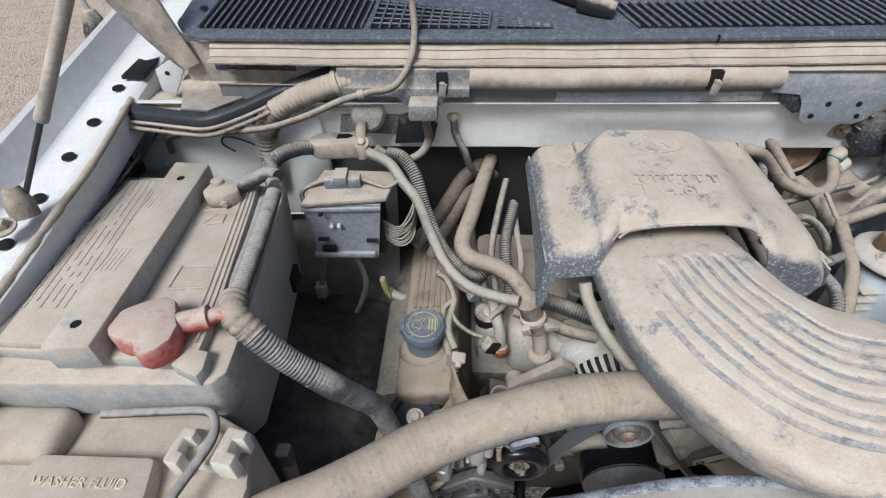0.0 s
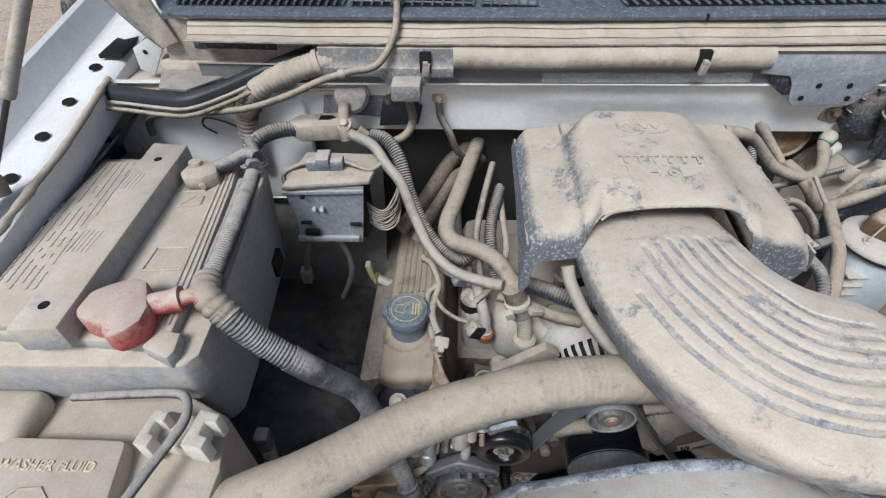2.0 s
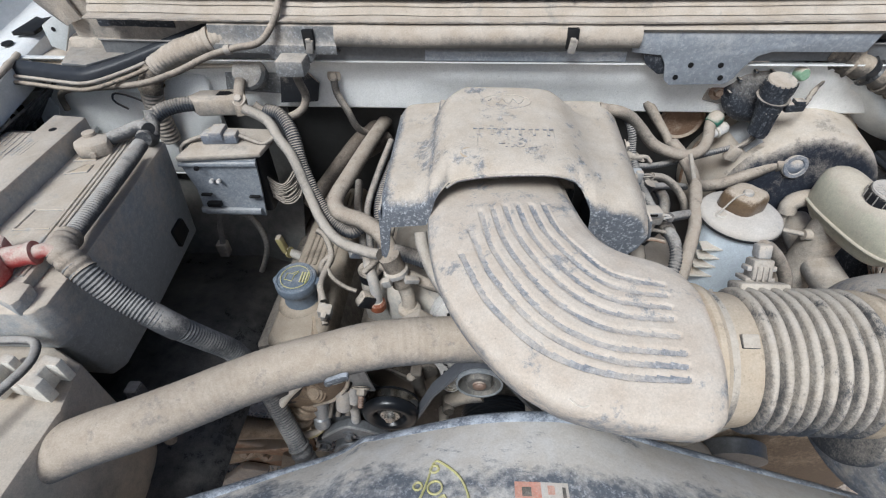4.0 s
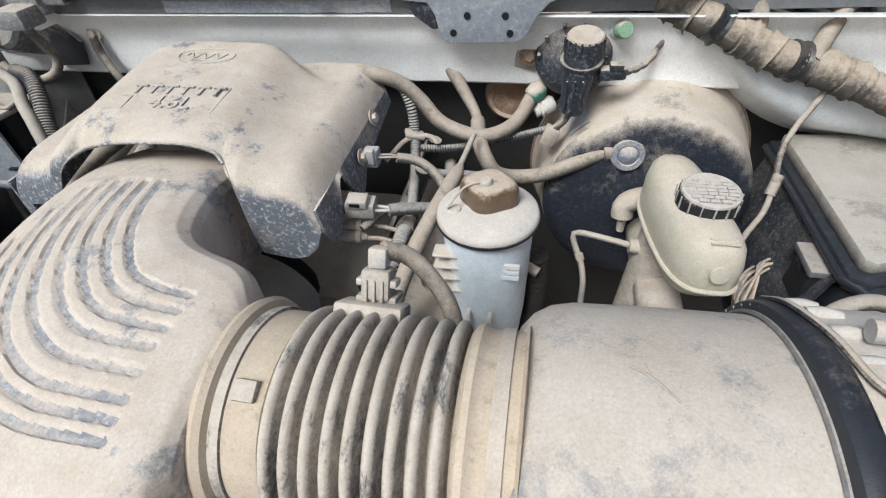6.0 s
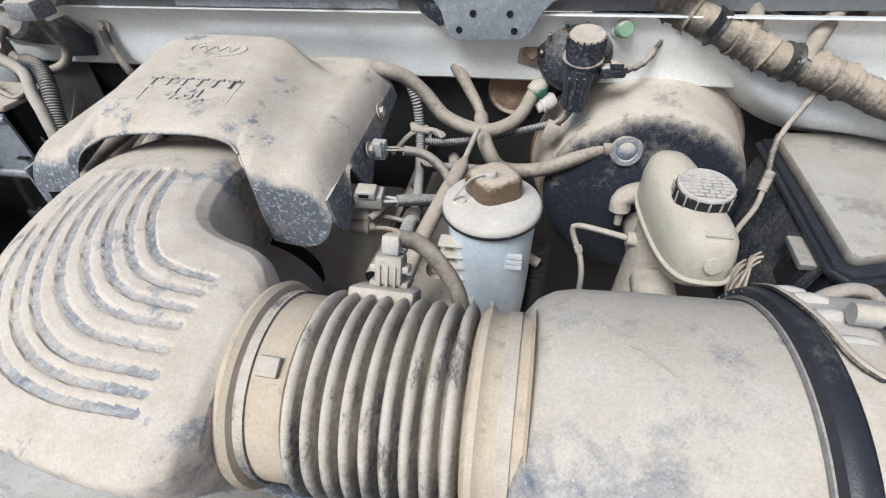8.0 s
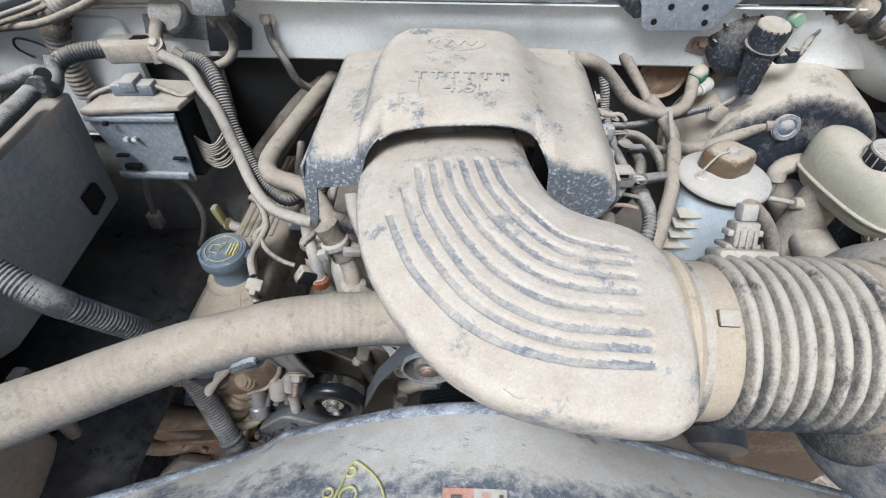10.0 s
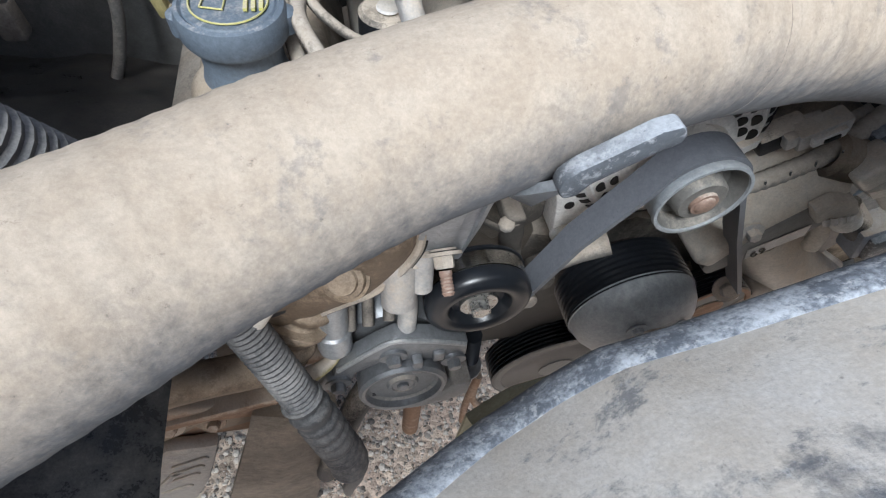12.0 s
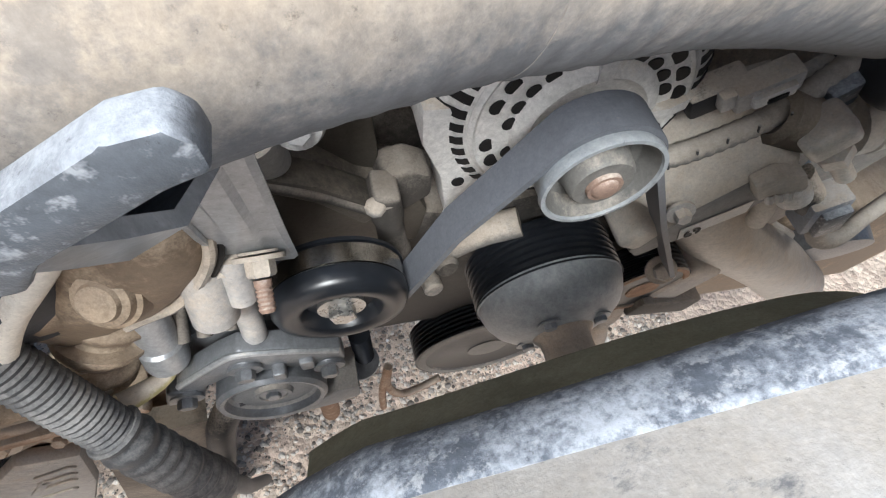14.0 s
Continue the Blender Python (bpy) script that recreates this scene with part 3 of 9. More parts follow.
def cowl_rails():
    xs = [-0.376 + 0.01 * k for k in range(129)]
    bow = lambda x: 0.05 * (x - 0.15) ** 2  # noqa: E731
    wob = lambda x: 0.0015 * noise.noise((x * 6, 0, 0))  # noqa: E731
    fray = lambda x: 0.0011 * noise.noise((x * 70, 0, 4))  # noqa: E731
    rows = [[(x, y + bow(x) + wob(x), z + wob(x * 2)) for x in xs] for y, z in ((0.856, 1.1945), (0.846, 1.194), (0.841, 1.191), (0.840, 1.1885), (0.8425, 1.1875), (0.838, 1.1862), (0.835, 1.183), (0.8325, 1.1795), (0.8345, 1.1785), (0.830, 1.1775), (0.822, 1.1768))]
    rows.append([(x, 0.8175 + bow(x) + fray(x), 1.1762 + fray(x + 2)) for x in xs])
    rows.append([(x, 0.8178 + bow(x) + fray(x), 1.1740) for x in xs])
    rows.append([(x, 0.830 + bow(x), 1.1735) for x in xs])
    structure("hood_seal", sheet(rows, 0.003), "tan", "tan dust-caked hood seal strip below the cowl", "seal")
    rx = [x for x in xs if -0.02 < x < 0.40]
    rows = []
    for y, z in ((0.836, 1.1725), (0.822, 1.172), (0.8155, 1.1695), (0.8115, 1.164), (0.8105, 1.157), (0.8115, 1.150), (0.8155, 1.1440), (0.823, 1.1415), (0.838, 1.1405)):
        rows.append([(x, y + bow(x) + wob(x + 3) + 0.7 * wob(4 * x + 3), z + wob(x + 5)) for x in rx])
    structure("cowl_rail", sheet(rows, 0.003), "tan", "dust-caked pressed steel rail along the firewall", "rail")
    lx = [x for x in xs if -0.20 < x < -0.015]
    flat = []
    for y, z in ((0.838, 1.1725), (0.824, 1.172), (0.819, 1.169), (0.818, 1.155), (0.8165, 1.1475), (0.814, 1.145), (0.813, 1.136), (0.815, 1.1325), (0.838, 1.130)):
        flat.append([(x, y + bow(x) + wob(x * 3 + 1), z - (0.012 if z < 1.134 and -0.108 < x < -0.05 else 0)) for x in lx])
    structure("cowl_rail_end", sheet(flat, 0.003), "rail_scuff", "scuffed flat end of the cowl rail above the relay", "rail")
    patch = [[(x, 0.831 + bow(x) + d, z + 0.0012 * noise.noise((x * 40, 0, 8))) for x in [0.105 + 0.01 * k for k in range(29)]] for d, z in ((0.002, 1.1335), (0.0, 1.1325), (0.0005, 1.1195), (0.006, 1.1180))]
    structure("rail_under_strip", sheet(patch, 0.0012), "relay", "dark worn strip under the cowl rail", "sealer")
    rows = [[(x, y + bow(x), z) for x in xs] for y, z in ((0.830, 1.143), (0.8345, 1.140), (0.8345, 1.120), (0.85, 1.1185))]
    structure("seal_lip", sheet(rows, 0.002), "shade_grey", "dull grey steel flange under the rail", "flange")
    for x, z in ((-0.053, 1.153), (0.303, 1.158)):
        clip = thing("rail_clip", (x, 0.81, z), "small steel clip in a notch of the cowl rail", "clip", "clips on the cowl rail")
        yb = 0.8185 if x < 0 else 0.8125
        part("notch", box((x - 0.0075, yb - 0.005, z - 0.013), (x + 0.0075, yb + 0.004, z + 0.013), 0.001), "deep", clip)
        part("spring", box((x - 0.004, yb - 0.009, z - 0.017), (x + 0.006, yb - 0.002, z + 0.001), 0.0015, turn=turn(0, 8, 0)), "alloy_dirty", clip)
        part("spring_lip", box((x - 0.003, yb - 0.010, z - 0.002), (x + 0.004, yb - 0.004, z + 0.003), 0.001), "alloy_dirty", clip)
    plate = thing("bracket_plate", (0.5, 0.82, 1.1), "dark dusty steel bracket plate with four holes", "bracket")
    out = [(0.388, 1.166), (0.70, 1.166), (0.69, 1.138), (0.572, 1.138), (0.555, 1.132), (0.543, 1.118), (0.534, 1.100), (0.525, 1.0925), (0.450, 1.0905), (0.441, 1.098), (0.436, 1.120), (0.428, 1.132), (0.388, 1.136)]
    part("plate", slab(out, 0.824, 0.828, "y", 0.0012), "relay", plate)
    part("flange", sheet([[(0.386 + 0.01 * k, y, z) for k in range(33)] for y, z in ((0.838, 1.172), (0.826, 1.171), (0.820, 1.167), (0.8225, 1.163))], 0.003), "tan", plate, "dust-caked folded top flange")
    part("foot", slab([(0.402, 1.136), (0.440, 1.136), (0.446, 1.106), (0.432, 1.104), (0.412, 1.118)], 0.828, 0.832, "y", 0.001), "motor_black", plate)
    for x, z in ((0.471, 1.1195), (0.511, 1.1195), (0.4555, 1.1020), (0.5165, 1.1020)):
        part("hole", lathe([(0, 0.0038), (0.0008, 0.0036), (0.0008, 0)], (x, 0.8238, z), (0, -1, 0), 16), "deep", plate)


def fender():
    ob = thing("fender", (-0.6, 0.7, 1.1), "white front fender rail with oval holes, dusty", "fender")
    ys = [0.30 + 0.03 * k for k in range(31)]
    grid = []
    for dx, dz in ((0.012, -0.055), (0.010, -0.016), (0.004, -0.010), (-0.010, -0.008), (-0.055, -0.012), (-0.062, -0.010), (-0.068, 0.004), (-0.074, 0.030), (-0.080, 0.034), (-0.086, 0.028), (-0.10, -0.02), (-0.13, -0.14), (-0.15, -0.30), (-0.16, -0.7)):
        grid.append([(-0.500 + dx - 0.10 * max(0, y - 0.55) * 0.6, y, 1.097 + dz + 0.16 * (y - 0.63)) for y in ys])
    part("panel", sheet(grid, 0.0025), "white_clean", ob)
    for y in (0.56, 0.63, 0.705, 0.777, 0.86):
        x, z = -0.520 - 0.06 * max(0, y - 0.55), 1.0925 + 0.16 * (y - 0.63)
        hole = lathe([(0, 0.0085), (0.0016, 0.008), (0.0016, 0)], (x, y, z - 0.001), (0.05, -0.15, 1), 20)
        part("hole", hole, "deep", ob)
    inner = [[(-0.488 + d, y, z + 0.1 * (y - 0.6)) for y in ys] for d, z in ((0, 1.05), (-0.06, 0.99), (-0.08, 0.8), (-0.05, 0.45))]
    structure("inner_fender", sheet(inner, 0.003), "liner", "black inner fender panel in shadow", "inner fender")
    seal = [(-0.487, 0.42, 1.058), (-0.487, 0.52, 1.075), (-0.489, 0.60, 1.088), (-0.492, 0.68, 1.098), (-0.50, 0.76, 1.11), (-0.51, 0.84, 1.122)]
    s = thing("fender_flange", (-0.49, 0.6, 1.09), "dust-caked crumpled sheet flange along the fender rail", "flange")
    part("flange", sweep(smooth_path(seal, 0.008), lambda r, w: 0.0045 + 0.0025 * noise.noise((r * 60, 0, 2)), 10), "tan", s)


def strut():
    ob = thing("hood_strut", (-0.55, 0.6, 1.1), "dusty black gas strut holding the hood open", "gas strut")
    a, b, c = Vector((-0.510, 0.598, 1.108)), Vector((-0.458, 0.624, 1.193)), Vector((-0.29, 0.708, 1.468))
    part("rod", sweep([a, b], 0.0030, 12), "pulley", ob)
    part("cylinder", lathe([(0, 0.004), (0.002, 0.0066), (0.01, 0.0072), (0.012, 0.0066), ((c - b).length, 0.0066)], b, c - b, 24), "alloy_dirty", ob)
    part("socket", tube([a + Vector((-0.002, 0.0, 0.022)), a + Vector((0.0, -0.004, 0.004)), a + Vector((0.002, -0.008, -0.012))], lambda s, w: 0.008 + 0.006 * min(1, s / w * 2), 18), "hose", ob)
    part("stud", bolt((-0.517, 0.566, 1.098), (0.1, -0.2, 1), 0.008, 0.01), "tan", ob)


def hinge():
    ob = thing("hood_support", (-0.45, 0.87, 1.2), "dusty curved steel support arm of the raised hood", "hood support")
    grid = []
    for u in range(13):
        k = u / 12
        x, z, w = -0.418 - 0.062 * k - 0.035 * k * k, 1.158 + 0.10 * k + 0.12 * k * k, 0.011 + 0.032 * k
        grid.append([(x - w, 0.868 - 0.012 * k, z - 0.3 * w), (x - 0.4 * w, 0.860 - 0.012 * k, z), (x + 0.4 * w, 0.860 - 0.012 * k, z + 0.3 * w), (x + w, 0.868 - 0.012 * k, z + 0.4 * w)])
    part("arm", sheet(grid, 0.004), "tan", ob)
    part("rim", sweep([Vector(r[3]) for r in grid], 0.003, 8), "alloy_dirty", ob)
    br = thing("hinge_bracket", (-0.455, 0.87, 1.14), "white painted hinge bracket with a round hole", "bracket")
    part("plate", slab([(-0.479, 1.151), (-0.447, 1.168), (-0.428, 1.163), (-0.438, 1.146), (-0.462, 1.112), (-0.481, 1.120)], 0.872, 0.877, "y", 0.0015), "white", br)
    part("hole", lathe([(0, 0.0035), (0.0006, 0.0033), (0.0006, 0)], (-0.462, 0.8715, 1.146), (0, -1, 0), 14), "deep", br)


def hatch_left():
    """The stepped sheet between fender and firewall with its taped loom."""
    ob = thing("cowl_side_panel", (-0.4, 0.88, 1.1), "grey dusty stepped sheet panel beside the cowl", "panel")
    part("sheet", slab([(-0.50, 0.815), (-0.18, 0.845), (-0.18, 0.90), (-0.40, 1.0), (-0.56, 0.98)], 1.100, 1.105, "z", 0.002), "tan", ob)
    part("step", slab([(-0.445, 0.868), (-0.34, 0.862), (-0.20, 0.866), (-0.20, 0.90), (-0.46, 0.93)], 1.105, 1.134, "z", 0.004), "tan", ob)
    part("flap", slab([(-0.421, 0.806), (-0.446, 0.868), (-0.352, 0.858), (-0.345, 0.842), (-0.380, 0.800)], 1.118, 1.122, "z", 0.001), "shade_grey", ob)
    part("upright", sheet([[(x, 0.872 + 0.05 * (x - 0.15) ** 2 - 0.012, z) for x in [-0.43 + 0.02 * k for k in range(14)]] for z in (1.134, 1.150, 1.170, 1.190)], 0.003), "tan", ob)
    part("dark_patch", sheet([[(x, 0.8575 + 0.05 * (x - 0.15) ** 2 - 0.001, z + 0.002 * noise.noise((x * 60, z * 60, 3))) for x in [-0.385 + 0.012 * k for k in range(11)]] for z in (1.152, 1.160, 1.168)], 0.0012), "motor_black", ob)
    strip = smooth_path([(-0.530, 0.814, 1.108), (-0.480, 0.806, 1.108), (-0.425, 0.794, 1.108), (-0.380, 0.788, 1.109), (-0.335, 0.807, 1.117), (-0.283, 0.834, 1.131), (-0.214, 0.854, 1.150)], 0.010)
    part("channel", sheet([[p + Vector((0.0, d, h)) for p in strip] for d, h in ((0.0, -0.006), (0.001, 0.002), (0.004, 0.006), (0.013, 0.010), (0.017, 0.009), (0.018, 0.002))], 0.002), "clamp_black", ob, "black rubber channel")
    part("weatherstrip", sweep([p + Vector((0.002, -0.004, -0.007)) for p in strip], 0.0026, 10), "alloy_dirty", ob)
    part("lower_seal", sweep([p + Vector((0.004, -0.010, -0.014)) for p in strip[:-4]], 0.0032, 10), "loom_tape", ob)
    loom = thing("taped_loom", (-0.28, 0.83, 1.1), "thick cloth-taped wiring loom caked in dust", "wiring loom")
    way = [(-0.330, 0.838, 0.98), (-0.328, 0.834, 1.03), (-0.322, 0.830, 1.065), (-0.306, 0.828, 1.098), (-0.275, 0.827, 1.120), (-0.245, 0.828, 1.133), (-0.205, 0.832, 1.145), (-0.18, 0.838, 1.150)]
    part("loom", sweep(smooth_path(way, 0.0015), lambda s, w: 0.0155 + 0.0006 * math.sin(s * 900) + 0.0016 * noise.noise((s * 60, 0, 2)), 20), "tan", loom)
    p = smooth_path(way, 0.004)
    for k in (24, 27, 30, 33):
        part("torn_tape", lathe([(-0.006, 0.0150), (-0.005, 0.0172), (0.005, 0.0166), (0.008, 0.0190)], p[k], (p[k + 1] - p[k - 1]) + Vector((0, 0.002, 0.001 * (k % 2))), 18, False), "loom_tape", loom)
    part("end_ring", lathe([(-0.003, 0.014), (-0.003, 0.0185), (0.004, 0.0185), (0.004, 0.014)], (-0.200, 0.833, 1.146), (1, 0.1, 0.3), 24), "tan", loom)
    pipe = thing("washer_hose", (-0.2, 0.8, 1.1), "thin dusty washer hose along the firewall", "hose")
    part("hose", tube([(-0.487, 0.842, 1.030), (-0.478, 0.836, 1.058), (-0.437, 0.820, 1.076), (-0.365, 0.802, 1.088), (-0.300, 0.792, 1.099), (-0.239, 0.787, 1.119), (-0.190, 0.790, 1.139), (-0.151, 0.795, 1.149), (-0.116, 0.801, 1.155), (-0.096, 0.818, 1.178), (-0.089, 0.842, 1.207), (-0.092, 0.860, 1.245), (-0.098, 0.86, 1.32), (-0.10, 0.84, 1.42)], 0.0046, 12), "hose", pipe)
    part("clip", lathe([(-0.004, 0.005), (-0.004, 0.0065), (0.004, 0.0065), (0.004, 0.005)], (-0.160, 0.794, 1.147), (1, 0.1, 0.2), 16), "alloy_dirty", pipe)
    well = thing("white_panel", (-0.4, 0.86, 1.0), "white painted side panel of the firewall corner", "panel")
    part("panel", box((-0.52, 0.852, 0.90), (-0.24, 0.866, 1.085), 0.012), "ledge", well)
    part("wire_loop", tube([(-0.385, 0.846, 1.030), (-0.400, 0.842, 1.046), (-0.390, 0.840, 1.060), (-0.360, 0.840, 1.052), (-0.338, 0.842, 1.036), (-0.33, 0.845, 1.02)], 0.0016, 8), "loom", well)
    part("shelf", box((-0.56, 0.80, 0.985), (-0.46, 0.86, 0.995), 0.003), "white", well)
    brk = thing("side_bracket", (-0.55, 0.85, 1.01), "white dusty bracket with square and round holes", "bracket")
    part("plate", slab([(-0.62, 1.055), (-0.515, 1.06), (-0.505, 1.03), (-0.525, 0.985), (-0.62, 0.97)], 0.846, 0.850, "y", 0.001), "rail_white", brk)
    part("hole", lathe([(0, 0.0075), (0.0006, 0.007), (0.0006, 0)], (-0.594, 0.8455, 1.012), (0, -1, 0), 16), "deep", brk)
    part("square_hole", slab([(-0.580, 1.032), (-0.564, 1.035), (-0.559, 1.015), (-0.576, 1.011)], 0.8445, 0.8457, "y"), "deep", brk, smooth=False)
    # no opening is cut here; a near-black slab paints its shade
    shade_gap = thing("black_gap", (-0.52, 0.92, 1.13), "near-black slab painting the shade of the gap beside the hood hinge", "opening")
    part("opening", slab([(-0.541, 0.880), (-0.553, 0.965), (-0.520, 0.962), (-0.506, 0.882)], 1.133, 1.139, "z", 0.001), "deep", shade_gap)


def rail_right():
    """Right corner: white wheelhouse rail with the taped loom above the brake servo."""
    ob = thing("side_rail", (0.8, 0.85, 1.05), "white painted side rail sweeping down from the firewall", "rail")
    upper = [(0.60, 0.872, 1.108), (0.684, 0.866, 1.109), (0.726, 0.862, 1.097), (0.788, 0.856, 1.068), (0.841, 0.852, 1.053), (0.914, 0.850, 1.029), (1.05, 0.84, 1.0)]
    crest = [(0.60, 0.858, 1.088), (0.687, 0.856, 1.092), (0.730, 0.850, 1.083), (0.781, 0.842, 1.055), (0.841, 0.838, 1.032), (0.920, 0.838, 1.010), (1.05, 0.83, 0.98)]
    lower = [(0.60, 0.865, 1.058), (0.694, 0.868, 1.068), (0.742, 0.863, 1.062), (0.788, 0.848, 1.028), (0.850, 0.845, 0.999), (0.932, 0.848, 0.985), (1.05, 0.84, 0.96)]
    def even(pts):
        p = smooth_path(pts, 0.004)
        return [p[int(round(k * (len(p) - 1) / 60))] for k in range(61)]
    a, b, c = even(upper), even(crest), even(lower)
    grid = [[p + Vector((0, 0.035, 0.012)) for p in a], a]
    for f in (0.25, 0.5, 0.75):
        grid.append([p * (1 - f) + q * f + Vector((0, -0.004 * math.sin(f * math.pi), 0.003 * math.sin(f * math.pi))) for p, q in zip(a, b)])
    grid.append(b)
    for f in (0.3, 0.65):
        grid.append([p * (1 - f) + q * f + Vector((0, -0.003, 0)) for p, q in zip(b, c)])
    grid += [c, [p + Vector((0, 0.012, -0.006)) for p in c], [p + Vector((0, 0.05, -0.03)) for p in c]]
    part("rail", sheet(grid, 0.002), "rail_white", ob)
    loom = thing("taped_loom", (0.8, 0.85, 1.08), "thick torn cloth-taped wiring loom caked in brown dust", "wiring loom")
    way = [(0.60, 0.885, 1.140), (0.641, 0.872, 1.130), (0.679, 0.858, 1.120), (0.718, 0.848, 1.107), (0.778, 0.835, 1.082), (0.825, 0.830, 1.069), (0.874, 0.825, 1.053), (0.96, 0.81, 1.02), (1.06, 0.79, 0.98)]
    part("loom", sweep(smooth_path(way, 0.0015), lambda s, w: 0.0165 + 0.0028 * noise.noise((s * 45, 0, 0)) + 0.0012 * noise.noise((s * 210, 0, 7)), 20), "loom_tape", loom)
    r = random.Random(21)
    line = smooth_path(way, 0.004)
    for k in range(9):
        p, q = line[12 + 7 * k], line[14 + 7 * k]
        d = (q - p).normalized()
        part("torn_tape", lathe([(-0.006, 0.0165), (-0.005, 0.0186 + 0.001 * r.random()), (0.004, 0.0180), (0.007 + 0.003 * r.random(), 0.0205)], p, (d + Vector((0, 0.25 * r.uniform(-1, 1), 0.3 * r.uniform(-1, 1)))), 18, False), "loom_tape" if k % 3 else "liner", loom)
    part("branch", tube([(0.752, 0.832, 1.094), (0.762, 0.850, 1.106), (0.757, 0.862, 1.13), (0.752, 0.88, 1.17)], 0.0088, 14), "hose", loom)
    part("branch", tube([(0.812, 0.824, 1.078), (0.829, 0.850, 1.100), (0.846, 0.872, 1.120), (0.88, 0.91, 1.16)], 0.0088, 14), "hose", loom)
    lip = thing("weatherstrip", (0.82, 0.89, 1.08), "black and grey weatherstrip along the side rail", "seal")
    for d, m, q in ((0.0, "motor_black", 0.006), (0.012, "alloy_dirty", 0.0035), (0.024, "loom", 0.006)):
        part("strip", tube([(0.66, 0.91 + d, 1.134 + d), (0.737, 0.90 + d, 1.110 + d), (0.808, 0.89 + d, 1.084 + d), (0.858, 0.885 + d, 1.066 + d), (0.911, 0.88 + d, 1.056 + d), (1.06, 0.86 + d, 1.04 + d)], q, 10), m, lip)
    side = thing("cowl_side_panel", (0.9, 0.95, 1.1), "dust-caked stepped sheet panel beside the cowl", "panel")
    part("sheet", slab([(0.68, 0.935), (0.86, 0.905), (1.1, 0.88), (1.1, 1.12), (0.66, 1.12)], 1.085, 1.09, "z", 0.002), "grime", side)
    part("step", slab([(0.770, 0.99), (0.800, 0.925), (0.870, 0.922), (0.885, 0.95), (0.875, 1.02)], 1.09, 1.112, "z", 0.006), "tan", side)
    part("ledge", slab([(0.895, 0.915), (1.08, 0.905), (1.08, 1.05), (0.92, 1.05)], 1.09, 1.104, "z", 0.004), "tan", side)
    strip = thing("grey_wire", (0.82, 0.8, 1.02), "thin grey wire hanging down beside the fuse box", "wire")
    part("wire", tube([(0.818, 0.832, 1.072), (0.830, 0.842, 1.080), (0.842, 0.845, 1.078), (0.845, 0.843, 1.066), (0.840, 0.829, 1.045), (0.815, 0.801, 1.018), (0.808, 0.79, 0.993), (0.810, 0.78, 0.964), (0.798, 0.75, 0.947), (0.776, 0.72, 0.935), (0.765, 0.70, 0.92)], 0.0032, 10), "wire", strip)
    part("knot", tube([(0.812, 0.782, 0.972), (0.805, 0.768, 0.955)], 0.006, 10), "wire", strip)


firewall()
cowl()
cowl_rails()
fender()
strut()
hinge()
hatch_left()
rail_right()

# wheelhouse liner, apron and gravel under the engine bay
def liner_z(x, y):
    fall = 0.22 * max(0, x + 0.25) + 9.0 * max(0, x + 0.185) ** 2
    return 0.785 - 0.5 * (0.5 - y) ** 2 - fall + 0.006 * noise.noise((x * 14, y * 14, 1)) + 0.003 * noise.noise((x * 50, y * 50, 4))


structure("wheelhouse_liner", sheet([[(x, y, liner_z(x, y)) for x in [-0.56 + 0.01 * k for k in range(43)]] for y in [0.26 + 0.012 * k for k in range(50)]], 0.003), "liner", "black plastic wheelhouse liner under the battery", "liner")
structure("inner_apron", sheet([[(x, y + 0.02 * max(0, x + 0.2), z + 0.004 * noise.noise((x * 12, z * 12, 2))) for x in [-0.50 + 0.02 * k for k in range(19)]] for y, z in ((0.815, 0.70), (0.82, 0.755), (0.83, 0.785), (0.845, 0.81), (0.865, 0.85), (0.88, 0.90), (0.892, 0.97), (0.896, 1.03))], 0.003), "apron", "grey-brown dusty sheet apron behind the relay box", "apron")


def gravel():
    r = random.Random(11)
    verts, faces = [], []
    base = bmesh.new()
    bmesh.ops.create_icosphere(base, subdivisions=1, radius=1)
    base.verts.ensure_lookup_table()
    bv = [v.co.copy() for v in base.verts]
    bf = [[v.index for v in f.verts] for f in base.faces]
    base.free()
    for k in range(13000):
        x, y = r.uniform(-0.60, 0.8), r.uniform(0.42, 0.86)
        s = 0.0016 + 0.0048 * r.random() ** 3.5
        sx, sy, sz = s * r.uniform(0.7, 1.4), s * r.uniform(0.7, 1.4), s * r.uniform(0.5, 0.9)
        m = Euler((r.uniform(-0.4, 0.4), r.uniform(-0.4, 0.4), r.uniform(0, 6.3))).to_matrix()
        n = len(verts)
        for v in bv:
            p = m @ Vector((v.x * sx * r.uniform(0.8, 1.2), v.y * sy, v.z * sz))
            verts.append((x + p.x, y + p.y, sz * 0.35 + p.z))
        faces += [[i + n for i in f] for f in bf]
    me = bpy.data.meshes.new("gravel")
    me.from_pydata(verts, [], faces)
    me.materials.append(MAT["stones"])
    ob = new("gravel", me)
    tagged(ob, "loose brown and grey gravel stones under the car", "gravel", kind="stuff")


gravel()

